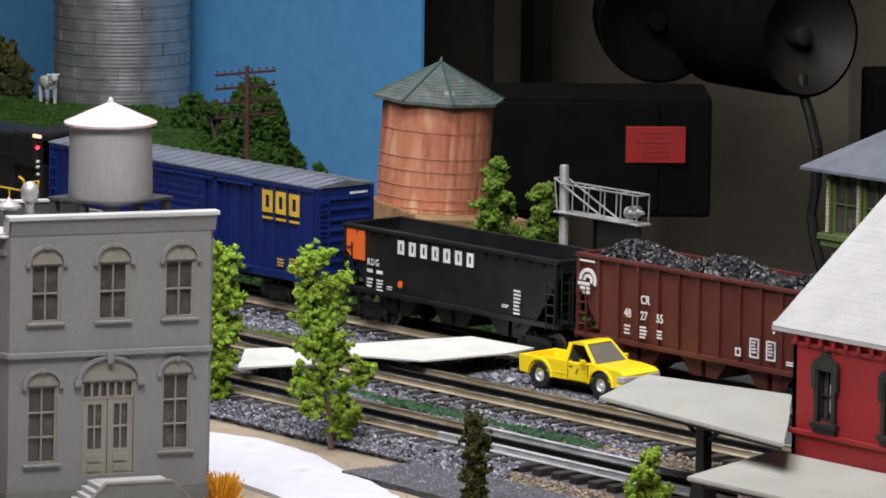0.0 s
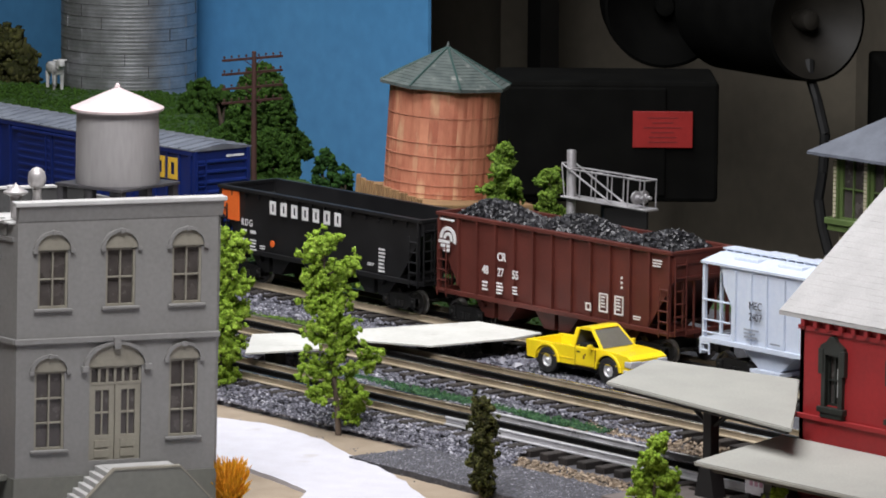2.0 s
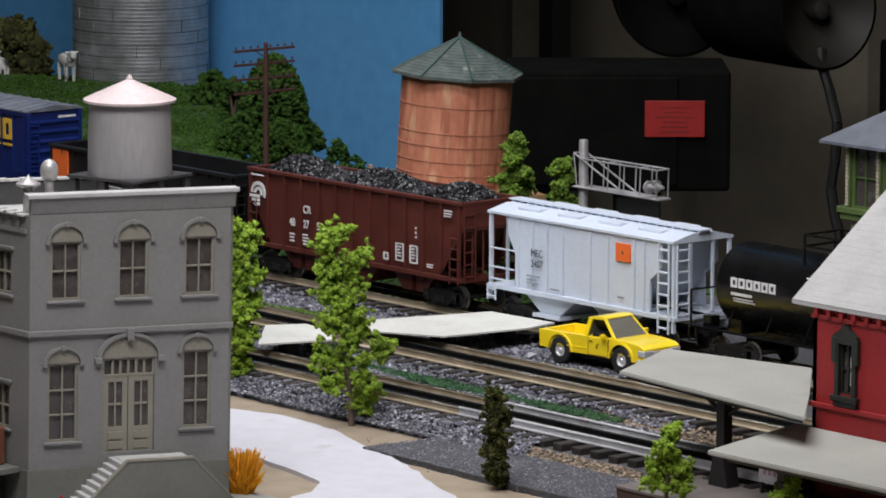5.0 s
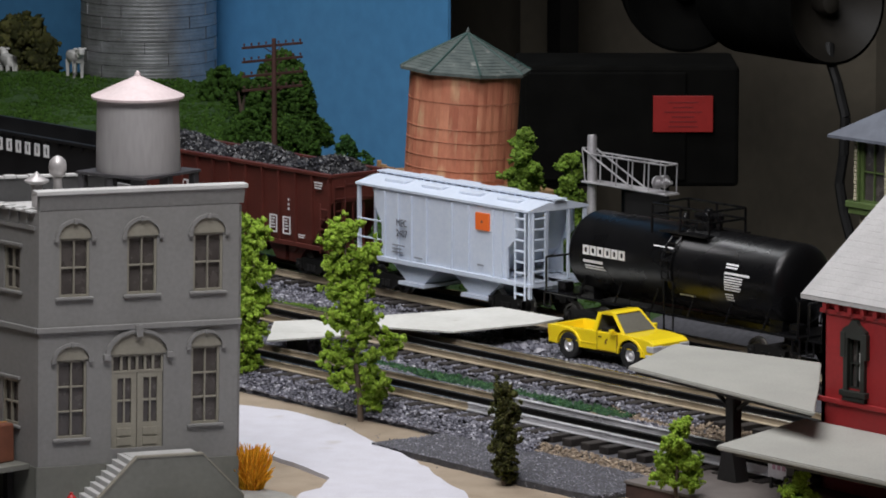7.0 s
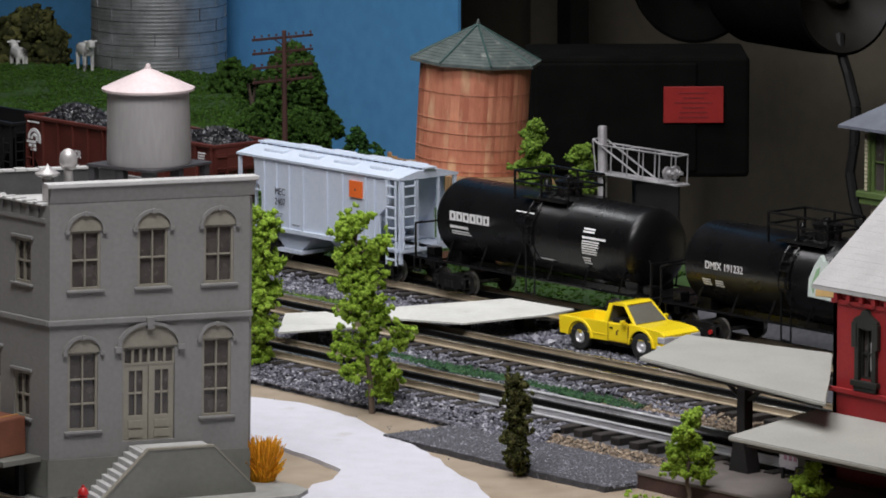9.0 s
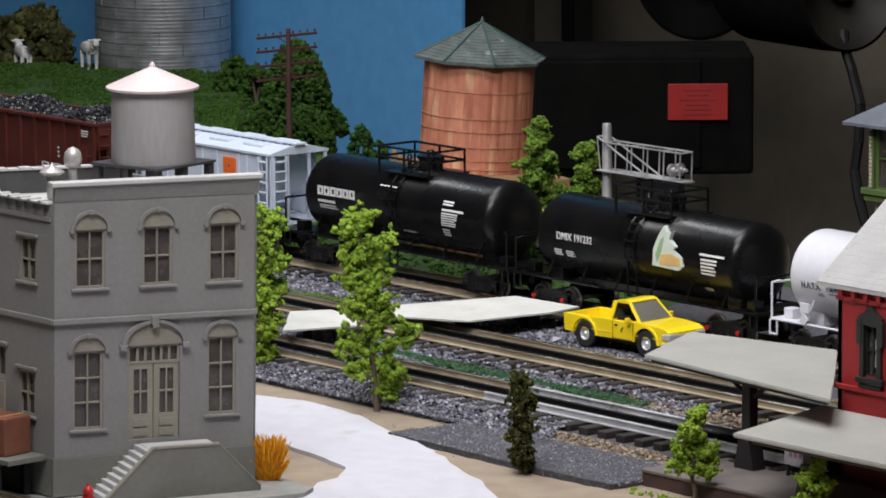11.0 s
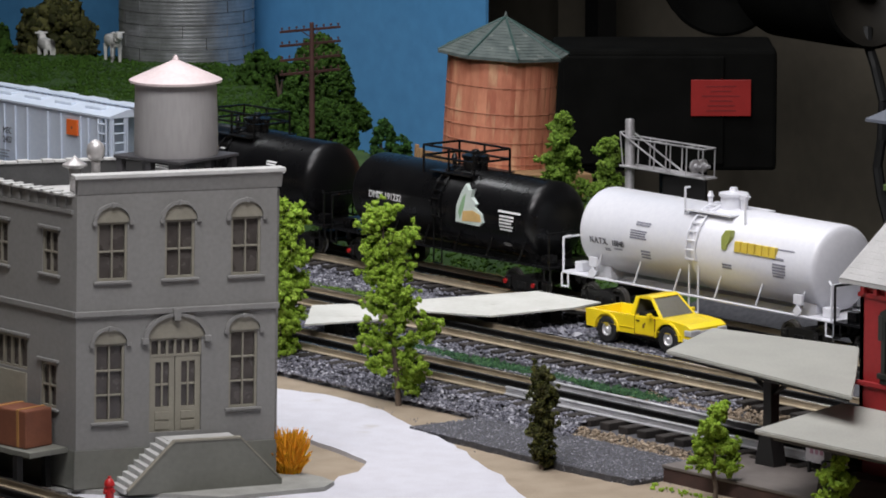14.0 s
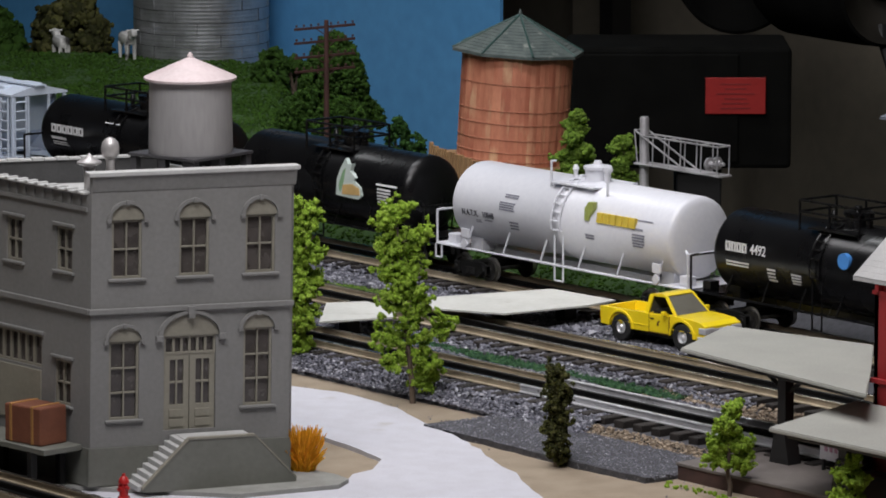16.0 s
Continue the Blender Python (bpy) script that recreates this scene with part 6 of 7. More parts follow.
M.update(
    leaf=foam("bright_green_foam_foliage", (0.27, 0.40, 0.055), (0.19, 0.30, 0.035)),
    leafmid=foam("mid_green_foam_foliage", (0.145, 0.225, 0.036), (0.10, 0.17, 0.025)),
    leafdark=foam("dark_green_foliage", (0.03, 0.075, 0.018), (0.016, 0.042, 0.010)),
    olive=foam("olive_brown_foliage", (0.085, 0.085, 0.03), (0.035, 0.038, 0.014)),
    hedge=foam("deep_green_bush", (0.036, 0.078, 0.014), (0.026, 0.058, 0.010)),
    ochre=foam("orange_ochre_tuft", (0.86, 0.42, 0.035), (0.72, 0.31, 0.022)),
    bark=mat("grey_brown_bark", (0.16, 0.12, 0.09), (0.09, 0.065, 0.05), 120, 0.9, bump=0.4, stretch=(1, 1, 0.2)),
)


def ball(detail):
    """Corners and triangles of a unit ball: 0 gives 20 triangles, 1 gives 80."""
    ico = bmesh.new()
    bmesh.ops.create_icosphere(ico, subdivisions=detail + 1, radius=1)
    vs = np.array([v.co[:] for v in ico.verts])
    fs = np.array([[v.index for v in f.verts] for f in ico.faces])
    ico.free()
    return vs, fs


CRUMB, LUMP = ball(0), ball(1)


def puffs(spots, seed, lump=0.6, crumbs=11):
    """Foam foliage: an uneven lump at each spot, its outside covered with small torn crumbs."""
    rng = np.random.RandomState(seed)
    vs, fs, n = [], [], 0

    def add(shape, centre, r, rough):
        nonlocal n
        q = shape[0] * rng.uniform(1 - rough, 1 + rough, (len(shape[0]), 1)) * rng.uniform(0.75, 1.25, 3) * r + centre
        vs.append(q)
        fs.append(shape[1] + n)
        n += len(q)

    for x, y, z, r in spots:
        c = np.array((x, y, z))
        if not crumbs:
            add(CRUMB, c, r, 0.3)
            continue
        add(LUMP, c, r * 0.78, 0.42 * lump / 0.6)
        way = rng.normal(size=(crumbs, 3))
        way /= np.linalg.norm(way, axis=1)[:, None]
        for w in way:
            add(CRUMB, c + w * r * rng.uniform(0.6, 1.25), r * rng.uniform(0.2, 0.46), 0.4)
    return np.concatenate(vs).tolist(), np.concatenate(fs).tolist()


def crown(parent, spots, seed, material, name="crown", label="", lump=0.6, crumbs=12):
    vs, fs = puffs(spots, seed, lump, crumbs)
    me = bpy.data.meshes.new(name)
    me.from_pydata(vs, [], fs)
    me.polygons.foreach_set("use_smooth", [True] * len(me.polygons))
    me.materials.append(M[material])
    ob = new(name, me)
    ob.parent = parent
    if label:
        ob["label"] = label
    return ob


def tree(x, y, z, h, arms, material, label, seed, trunk=0.0018, clump=0.0042, lean=(0, 0), dense=16, category="tree"):
    """A trunk with limbs, each limb carrying clumps. arms: (height share, reach, azimuth in degrees, rise, clump spread)."""
    rng = random.Random(seed)
    t = empty("tree", pose(x, y, z), label, category, "model trees")
    bm = B()
    top = Vector((lean[0], lean[1], h))
    pts = [top * (i / 8) + Vector((rng.uniform(-1, 1) * 0.0012, rng.uniform(-1, 1) * 0.0012, 0)) * (i > 0) for i in range(9)]
    pts[0].z = -0.003
    for i in range(8):
        rod(bm, pts[i], pts[i + 1], trunk * (1.35 - i * 0.13), trunk * (1.22 - i * 0.13), 8)
    spots = []
    for hs, reach, az, rise, spread in arms:
        p = top * hs
        d = Vector((math.cos(radians(az)) * reach, math.sin(radians(az)) * reach, rise))
        rod(bm, p, p + d * 0.85, trunk * 0.5, trunk * 0.2, 5)
        for i in range(dense):
            k = rng.uniform(0.15, 1.0) ** 0.7
            c = p + d * k + Vector((rng.gauss(0, 1), rng.gauss(0, 1), rng.gauss(0, 0.9))) * spread * 0.5
            spots.append((c.x, c.y, max(0.004, c.z), clump * rng.uniform(0.5, 1.15)))
    part("trunk", bm, "bark", t)
    crown(t, spots, seed, material)
    return t


R50 = 50.8  # across the view
tree(0.407, -0.361, 0.0, 0.147, [(0.30, 0.032, R50, 0.020, 0.010), (0.26, 0.022, R50, -0.012, 0.011), (0.20, 0.017, R50 + 20, -0.018, 0.009), (0.34, 0.020, R50 + 180, 0.004, 0.010), (0.28, 0.014, R50 + 190, -0.010, 0.010),
                              (0.42, 0.008, R50, 0.010, 0.011), (0.50, 0.015, R50 + 180, 0.008, 0.011), (0.52, 0.016, R50, 0.006, 0.012), (0.58, 0.008, R50 + 90, 0.006, 0.011), (0.60, 0.006, R50 - 90, 0.008, 0.011),
                              (0.66, 0.014, R50, 0.014, 0.009), (0.70, 0.011, R50 + 180, 0.0, 0.010), (0.78, 0.012, R50 + 180, 0.008, 0.009), (0.82, 0.008, R50 + 120, 0.006, 0.010), (0.84, 0.020, R50, 0.010, 0.008), (0.92, 0.013, R50 + 185, 0.004, 0.008), (0.98, 0.008, R50 + 180, 0.006, 0.008), (0.98, 0.008, R50, 0.008, 0.007)],
     "leaf", "bright yellow-green foam tree with gaps on a thin trunk", 11, lean=(-0.008, -0.010), dense=46, clump=0.0030)
tree(0.226, -0.338, 0.0, 0.132, [(k, 0.009 + 0.004 * (i % 3), R50 + 150 * i, 0.006, 0.010) for i, k in enumerate((0.1, 0.18, 0.26, 0.34, 0.42, 0.5, 0.58, 0.66, 0.74, 0.82, 0.9, 0.97, 0.3, 0.6, 0.46))],
     "leaf", "slim bright green foam tree behind the grey building", 12, dense=50, lean=(0.004, 0.008), clump=0.0030)
tree(0.820, -0.410, 0.0, 0.060, [(0.44, 0.013, R50, -0.004, 0.006), (0.46, 0.014, R50 + 180, -0.002, 0.006), (0.56, 0.014, R50, 0.004, 0.006), (0.6, 0.012, R50 + 170, 0.002, 0.006), (0.7, 0.006, R50 + 60, 0.004, 0.006), (0.8, 0.006, R50 + 230, 0.004, 0.006), (0.95, 0.003, R50, 0.006, 0.005)],
     "leaf", "small bright green foam tree by the platform", 13, 0.0014, 0.0025, dense=60)
tree(0.9445, -0.412, 0.0, 0.046, [(0.3, 0.008, R50, 0.0, 0.006), (0.4, 0.009, R50 + 180, 0.002, 0.006), (0.6, 0.008, R50, 0.004, 0.006), (0.7, 0.006, R50 + 160, 0.004, 0.006), (0.9, 0.003, R50, 0.004, 0.005)],
     "leaf", "little bright green foam tree at the station", 14, 0.0013, 0.0025, dense=56)
tree(0.664, -0.4355, 0.0, 0.074, [(0.1 + 0.068 * i, 0.003 + 0.002 * ((i * 7) % 3), R50 + 140 * i, 0.002, 0.0065) for i in range(13)],
     "olive", "narrow dark olive cypress-like tree", 15, 0.0016, 0.0023, dense=44)
tree(0.068, 0.094, 0.045, 0.105, [(0.1 + 0.058 * i, 0.030 * (1.05 - 0.062 * i), R50 + 140 * i, 0.005, 0.0115 - 0.0005 * i) for i in range(16)],
     "leafmid", "mid-green foam tree beside the water tower", 16, dense=48, clump=0.0030)
tree(0.117, 0.105, 0.048, 0.088, [(0.14 + 0.08 * i, 0.011 * (1.1 - 0.06 * i), R50 + 140 * i, 0.004, 0.008 - 0.0003 * i) for i in range(11)],
     "leafmid", "small mid-green foam tree beside the signal gantry", 17, dense=48, clump=0.0029)


def bush(x, y, z, rx, ry, rz, n, r, material, label, seed, category="bush"):
    rng = random.Random(seed)
    t = empty("bush", pose(x, y, z), label, category)
    spots = []
    for i in range(n):
        a, b, k = rng.uniform(0, 2 * math.pi), rng.uniform(0, 1), rng.uniform(0.78, 1.04) ** 0.5
        s = math.sqrt(1 - b * b)
        spots.append((rx * s * math.cos(a) * k, ry * s * math.sin(a) * k, rz * b * k, r * rng.uniform(0.6, 1.3)))
    if min(rx, rz) > 0.02:
        spots += [(0, 0, rz * k, min(rx, ry) * 0.5) for k in (0.2, 0.4, 0.6)]
    crown(t, spots, seed, material, "foliage", crumbs=5)
    bm = B()
    for i in range(4):
        rod(bm, (0, 0, -0.012), (rx * 0.4 * math.cos(i * 1.7), ry * 0.4 * math.sin(i * 1.7), rz * 0.5), 0.002, 0.0008, 6)
    part("stem", bm, "bark", t)
    return t


bush(-0.514, 0.281, 0.064, 0.036, 0.036, 0.094, 1500, 0.0029, "hedge", "tall rounded deep green bush behind the telegraph pole", 21)
bush(-0.57, 0.32, 0.060, 0.06, 0.05, 0.036, 1300, 0.0029, "hedge", "deep green bush on the hill", 22)
bush(-0.47, 0.255, 0.055, 0.030, 0.03, 0.045, 800, 0.0027, "hedge", "low green bush at the foot of the hill", 23)
bush(-0.347, 0.228, 0.05, 0.012, 0.012, 0.046, 170, 0.0030, "leafdark", "dark green bush beside the water tower", 24)
bush(-0.318, 0.226, 0.05, 0.009, 0.009, 0.035, 40, 0.0036, "leafdark", "small dark green bush beside the water tower", 25)
bush(-0.835, 0.45, 0.068, 0.02, 0.02, 0.03, 60, 0.006, "hedge", "small green bush on the hill crest", 26)
bush(-0.80, 0.45, 0.068, 0.016, 0.016, 0.026, 50, 0.005, "hedge", "small green bush on the hill crest", 27)
bush(-1.235, 0.47, 0.045, 0.045, 0.04, 0.075, 220, 0.009, "olive", "broad olive-green bush on the hill", 28)
bush(-1.40, 0.47, 0.02, 0.06, 0.04, 0.075, 260, 0.009, "hedge", "broad green bush on the hill", 29)


def strand_tuft(x, y, z, h, spread, n, label, seed):
    """A tuft of fibre: thin bent strands that fan out of one foot."""
    rng, t, bm = random.Random(seed), empty("grass_tuft", pose(x, y, z), label, "grass tuft"), B()
    for i in range(n):
        a, lean, top = rng.uniform(0, 2 * math.pi), spread * rng.uniform(0.2, 1.0), h * rng.uniform(0.3, 1.0)
        d = Vector((math.cos(a), math.sin(a), 0))
        foot = d * spread * rng.uniform(0, 0.6) + Vector((0, 0, -0.001))
        mid = foot + d * lean * 0.35 + Vector((rng.uniform(-1, 1) * 0.002, rng.uniform(-1, 1) * 0.002, top * 0.55))
        tip = mid + d * lean * 0.5 + Vector((rng.uniform(-1, 1) * 0.004, rng.uniform(-1, 1) * 0.004, top * 0.45))
        rod(bm, foot, mid, 0.0006, 0.0006, 4, caps=False), rod(bm, mid, tip, 0.0006, 0.0003, 4, caps=False)
    part("fibre", bm, "ochre", t)


strand_tuft(0.583, -0.6025, 0.004, 0.034, 0.0115, 620, "orange-ochre tuft of scenic grass by the building", 30)


# ---- water tower ----
M.update(
    plank=mat("orange_brown_stave", (0.63, 0.265, 0.155), (0.43, 0.14, 0.082), 55, 0.6, bump=0.3, stretch=(1, 1, 0.35), dirt=((0.68, 0.43, 0.25), 42, 0.575), rnd=0.08),
    hoop=mat("faded_hoop", (0.52, 0.23, 0.14), (0.34, 0.12, 0.07), 120, 0.6),
    greenroof=mat("weathered_green_shingle", (0.095, 0.115, 0.108), (0.055, 0.072, 0.068), 90, 0.75, bump=0.35, fine=700, dirt=((0.24, 0.25, 0.23), 70, 0.6)),
    timber=mat("tan_timber", (0.36, 0.22, 0.10), (0.26, 0.15, 0.07), 60, 0.8, bump=0.2, rnd=0.15),
)


def water_tower():
    t = empty("water_tower", pose(-0.1434, 0.1976, 0.0805) @ Matrix.Rotation(radians(3.3), 4, (-0.766, 0.643, 0)), "round orange-brown wooden water tower with a green octagonal roof", "water tower")
    H, rb, rt, n = 0.0985, 0.0500, 0.0502, 36
    def rad(z):
        return rb + (rt - rb) * z / H
    hoops = [0.004, 0.012, 0.024, 0.038, 0.050, 0.074]
    core = part("tank", lathe(B(), [(rb - 0.0012, 0.0), (rt - 0.0012, H)], 48), "hoop", t, smooth=True)
    w = 2 * math.pi / n
    bm = B()
    a0, a1 = -w * 0.494, w * 0.494
    lo = [(r * math.cos(a), r * math.sin(a), 0) for r, a in ((rb - 0.002, a0), (rb, a0), (rb + 0.0004, 0), (rb, a1), (rb - 0.002, a1))]
    hi = [(r * math.cos(a), r * math.sin(a), H) for r, a in ((rt - 0.002, a0), (rt, a0), (rt + 0.0004, 0), (rt, a1), (rt - 0.002, a1))]
    va, vb = [bm.verts.new(p) for p in lo], [bm.verts.new(p) for p in hi]
    for i in range(5):
        j = (i + 1) % 5
        bm.faces.new((va[i], va[j], vb[j], vb[i]))
    bm.faces.new(va), bm.faces.new(vb)
    first = part("stave", bm, "plank", core)
    for i in range(1, n):
        o = new("stave", first.data)
        o.parent, o.matrix_local = core, pose(0, 0, 0, 0, 0, math.degrees(i * w)) @ Matrix.Scale(1 + 0.004 * math.sin(i * 12.9) ** 3, 4, (1, 0, 0))
    for z in hoops:
        bm, r = B(), 0.0004
        m = 40
        for i in range(m):
            p, q = i * 2 * math.pi / m, (i + 1) * 2 * math.pi / m
            R = rad(z) + 0.0006
            rod(bm, (R * math.cos(p), R * math.sin(p), z), (R * math.cos(q), R * math.sin(q), z), r, n=5, caps=False)
        part("hoop", bm, "hoop", t, "thin iron hoop")
    bm = B()
    ev, ez, ap = 0.0614, H + 0.003, H + 0.0352
    k0 = radians(R50 + 12)
    cs = [(ev * math.cos(k0 + i * math.pi / 4), ev * math.sin(k0 + i * math.pi / 4), ez) for i in range(8)]
    apex = bm.verts.new((0, 0, ap))
    vs = [bm.verts.new(c) for c in cs]
    lowv = [bm.verts.new((c[0], c[1], c[2] - 0.0022)) for c in cs]
    for i in range(8):
        j = (i + 1) % 8
        bm.faces.new((vs[i], vs[j], apex)), bm.faces.new((lowv[i], lowv[j], vs[j], vs[i]))
    bm.faces.new(lowv[::-1])
    rf = part("roof", bm, "greenroof", t, "green octagonal roof")
    bm = B()
    for i in range(8):
        a, b = Vector(cs[i]), Vector(cs[(i + 1) % 8])
        top = Vector((0, 0, ap))
        for j in range(13):
            k, k2 = j / 14, (j + 1.15) / 14
            p, q, r_, s_ = a.lerp(top, k), b.lerp(top, k), b.lerp(top, k2), a.lerp(top, k2)
            up = Vector((0, 0, 0.0007))
            lo2 = [bm.verts.new(v) for v in (p + up, q + up, r_ + up * 0.15, s_ + up * 0.15)]
            bm.faces.new(lo2)
            e0, e1 = bm.verts.new(p), bm.verts.new(q)
            bm.faces.new((e0, e1, lo2[1], lo2[0]))
    tagged(part("shingle_course", bm, "greenroof", rf), kind="stuff")
    for i in range(8):
        part("hip", rod(B(), Vector(cs[i]) + Vector((0, 0, 0.0008)), (0, 0, ap + 0.0006), 0.0011, n=6), mat("dark_green_hip", (0.03, 0.07, 0.062), None, 60, 0.6), rf)
    part("finial", lathe(B(), [(0.0022, ap - 0.001), (0.0016, ap + 0.002), (0.0006, ap + 0.005), (0, ap + 0.0055)], 10), "greenroof", rf)
    deck = part("base", box(B(), -0.066, 0.075, -0.050, 0.062, -0.040, -0.0002, 0.001), "timber", t, m=pose(0, 0, 0, 0, 0, -15))
    # row of upright timbers along the edge of the base
    bm = box(B(), -0.0017, 0.0017, -0.0017, 0.0017, -0.020, 0.007, 0.0003)
    f = part("edge_timber", bm, "timber", deck, m=pose(-0.064, -0.0522, 0))
    for i in range(1, 23):
        o = new("edge_timber", f.data)
        o.parent, o.matrix_local = deck, pose(-0.064 + i * 0.0062, -0.0522, -0.003 + 0.0005 * (i % 3))


water_tower()

# ---- signal gantry ----
M["steelgrey"] = mat("silver_grey_metal", (0.55, 0.54, 0.55), (0.36, 0.35, 0.36), 70, 0.45, 0.5, 0.05)
g = empty("signal_gantry", pose(0.151, 0.10, 0.046), "silver-grey cantilever signal gantry beside the track", "signal gantry")
part("mast", lathe(B(), [(0.0085, 0), (0.0085, 0.002), (0.0042, 0.003), (0.004, 0.1105), (0.0035, 0.1118), (0, 0.112)], 16), "steelgrey", g, smooth=True)
x0, x1, zt, zb = -0.005, 0.1015, 0.0965, 0.0715
for y in (-0.0068, 0.0068):
    bm = B()
    rod(bm, (0.004, y, zt), (x1, y, zt), 0.0008, n=6)
    rod(bm, (x0, y, zb), (x1, y, zb), 0.0011, n=6)
    for i in range(5):
        x = 0.018 + i * 0.0205
        rod(bm, (x, y, zb), (x + 0.001, y, zt), 0.0006, n=5)
    rod(bm, (x0, y, zt + 0.004), (0.062, y, zb), 0.0008, n=6)
    rod(bm, (x0, y, zt + 0.004), (0.004, y, zt), 0.0007, n=6), rod(bm, (x0, y, zt + 0.004), (x0 + 0.004, y, zb), 0.0006, n=5)
    part("truss", bm, "steelgrey", g)
bm = box(B(), x0, x1 + 0.002, -0.0072, 0.0072, zb - 0.0008, zb + 0.0006)
for x in (x0, 0.004, 0.0385, 0.0795, x1):
    rod(bm, (x, -0.0068, zt if x > 0 else zt + 0.004), (x, 0.0068, zt if x > 0 else zt + 0.004), 0.0007, n=5)
part("walkway", bm, "steelgrey", g)
for y in (-0.0042, 0.0042):
    sgm = part("signal_head", lathe(B(), [(0.0056, -0.001), (0.0058, 0.001), (0.003, 0.0014), (0.0026, 0.005), (0, 0.0052)], 20, pose(0.088, y, zb + 0.009, 0, 90, 0)), "steelgrey", g, smooth=True)
    part("hood", rod(B(), (0.092, y, zb + 0.009), (0.097, y, zb + 0.009), 0.0016, n=10), "steelgrey", sgm)

# ---- telegraph pole ----
M["polebrown"] = mat("dark_red_brown_pole", (0.075, 0.03, 0.025), (0.05, 0.02, 0.017), 90, 0.7, bump=0.2)
p = empty("telegraph_pole", pose(-0.4225, 0.20, 0.052), "dark red-brown telegraph pole with four crossarms", "telegraph pole")
part("pole", rod(B(), (0, 0, 0), (0, 0, 0.133), 0.0030, 0.0022, 10), "polebrown", p)
for z in (0.126, 0.1125, 0.0985, 0.085):
    bm = box(B(), -0.0035, -0.0015, -0.0365, 0.0365, z - 0.0012, z + 0.0012, 0.0003)
    for s in (-1, 1):
        rod(bm, (-0.002, s * 0.012, z), (0, 0, z - 0.008), 0.0005, n=5)
    arm = part("crossarm", bm, "polebrown", p)
    for i in range(8):
        y = -0.034 + i * 0.0088 + (0.0064 if i > 3 else 0)
        part("insulator", lathe(B(), [(0.0004, 0), (0.0004, 0.0012), (0.0011, 0.0014), (0.0011, 0.003), (0, 0.0034)], 8, pose(-0.0025, y, z + 0.001)), "polebrown", arm)

# ---- silo ----
M["zinc"] = mat("galvanised_silo", (0.47, 0.48, 0.50), (0.36, 0.365, 0.375), 60, 0.36, 0.7, 0.1, fine=420, dirt=((0.26, 0.23, 0.17), 22, 0.66))
M["siloseam"] = mat("dark_silo_seam", (0.10, 0.10, 0.10), (0.06, 0.06, 0.06), 90, 0.6, 0.3)
s = empty("grain_silo", pose(-1.078, 0.535, 0.0), "tall ribbed galvanised metal silo behind the hill", "silo")
prof, z = [(0.0745, -0.02)], -0.02
while z < 0.36:
    prof += [(0.0745, z), (0.07465, z + 0.0008), (0.07465, z + 0.0014), (0.0745, z + 0.0022)]
    z += 0.0042
body = part("shell", lathe(B(), prof, 72), "zinc", s, smooth=True)
part("cap", lathe(B(), [(0.078, 0.358), (0.078, 0.361), (0.02, 0.40), (0, 0.402)], 48), "zinc", s, smooth=True)
for i in range(24):
    zz0 = 0.03 + i * 0.0132
    bm = lathe(B(), [(0.0744, zz0), (0.0750, zz0 + 0.0001), (0.0750, zz0 + 0.0005), (0.0744, zz0 + 0.0006)], 72)
    ring = part("band", bm, "siloseam", body)
    for k in range(4):
        a = -100 + k * 40 + (20 if i % 2 else 0)
        part("seam", box(B(), 0.0740, 0.0751, -0.00035, 0.00035, zz0, zz0 + 0.0132, m=pose(0, 0, 0, 0, 0, a)), "zinc" if (i + k) % 3 else "siloseam", ring)


# ---- cattle ----
def cow(x, y, z, turn, coat, label):
    c = empty("cow", pose(x, y, z, 0, 0, turn), label, "cow", "cattle on the hill")
    c.scale = (1.3, 1.3, 1.3)
    bm = box(B(), -0.013, 0.012, -0.005, 0.005, 0.011, 0.021, 0.003)
    box(bm, 0.009, 0.016, -0.003, 0.003, 0.016, 0.024, 0.002)
    part("body", bm, coat, c, smooth=True)
    bm = box(B(), 0.014, 0.022, -0.0026, 0.0026, 0.019, 0.0255, 0.0018)
    for k in (-1, 1):
        box(bm, 0.0145, 0.016, k * 0.004 - 0.0018, k * 0.004 + 0.0018, 0.0235, 0.025, 0.0005)
    part("head", bm, coat, c)
    for i in (-0.010, 0.009):
        for k in (-1, 1):
            part("leg", rod(B(), (i, k * 0.0034, -0.001), (i, k * 0.0034, 0.013), 0.0013, 0.002, 7), coat, c)
    part("tail", rod(B(), (-0.013, 0, 0.02), (-0.0145, 0, 0.008), 0.0006, 0.0008, 5), coat, c)


M["cowwhite"] = mat("white_brown_hide", (0.7, 0.68, 0.62), (0.62, 0.58, 0.5), 60, 0.7, dirt=((0.25, 0.12, 0.06), 55, 0.6))
M["cowpied"] = mat("pied_hide", (0.72, 0.71, 0.68), None, 60, 0.7, dirt=((0.02, 0.018, 0.016), 70, 0.5))
for cx, cy, turn, coat, lab in ((-1.292, 0.44, R50 + 20, "cowwhite", "white and brown cow standing on the hill"), (-1.092, 0.445, R50 - 70, "cowpied", "white and dark cow standing by the silo"),
                                (-1.19, 0.425, R50 + 110, "cowpied", "white and dark cow beside the bush")):
    cow(cx, cy, ground_z(cx, cy) + 0.004, turn, coat, lab)

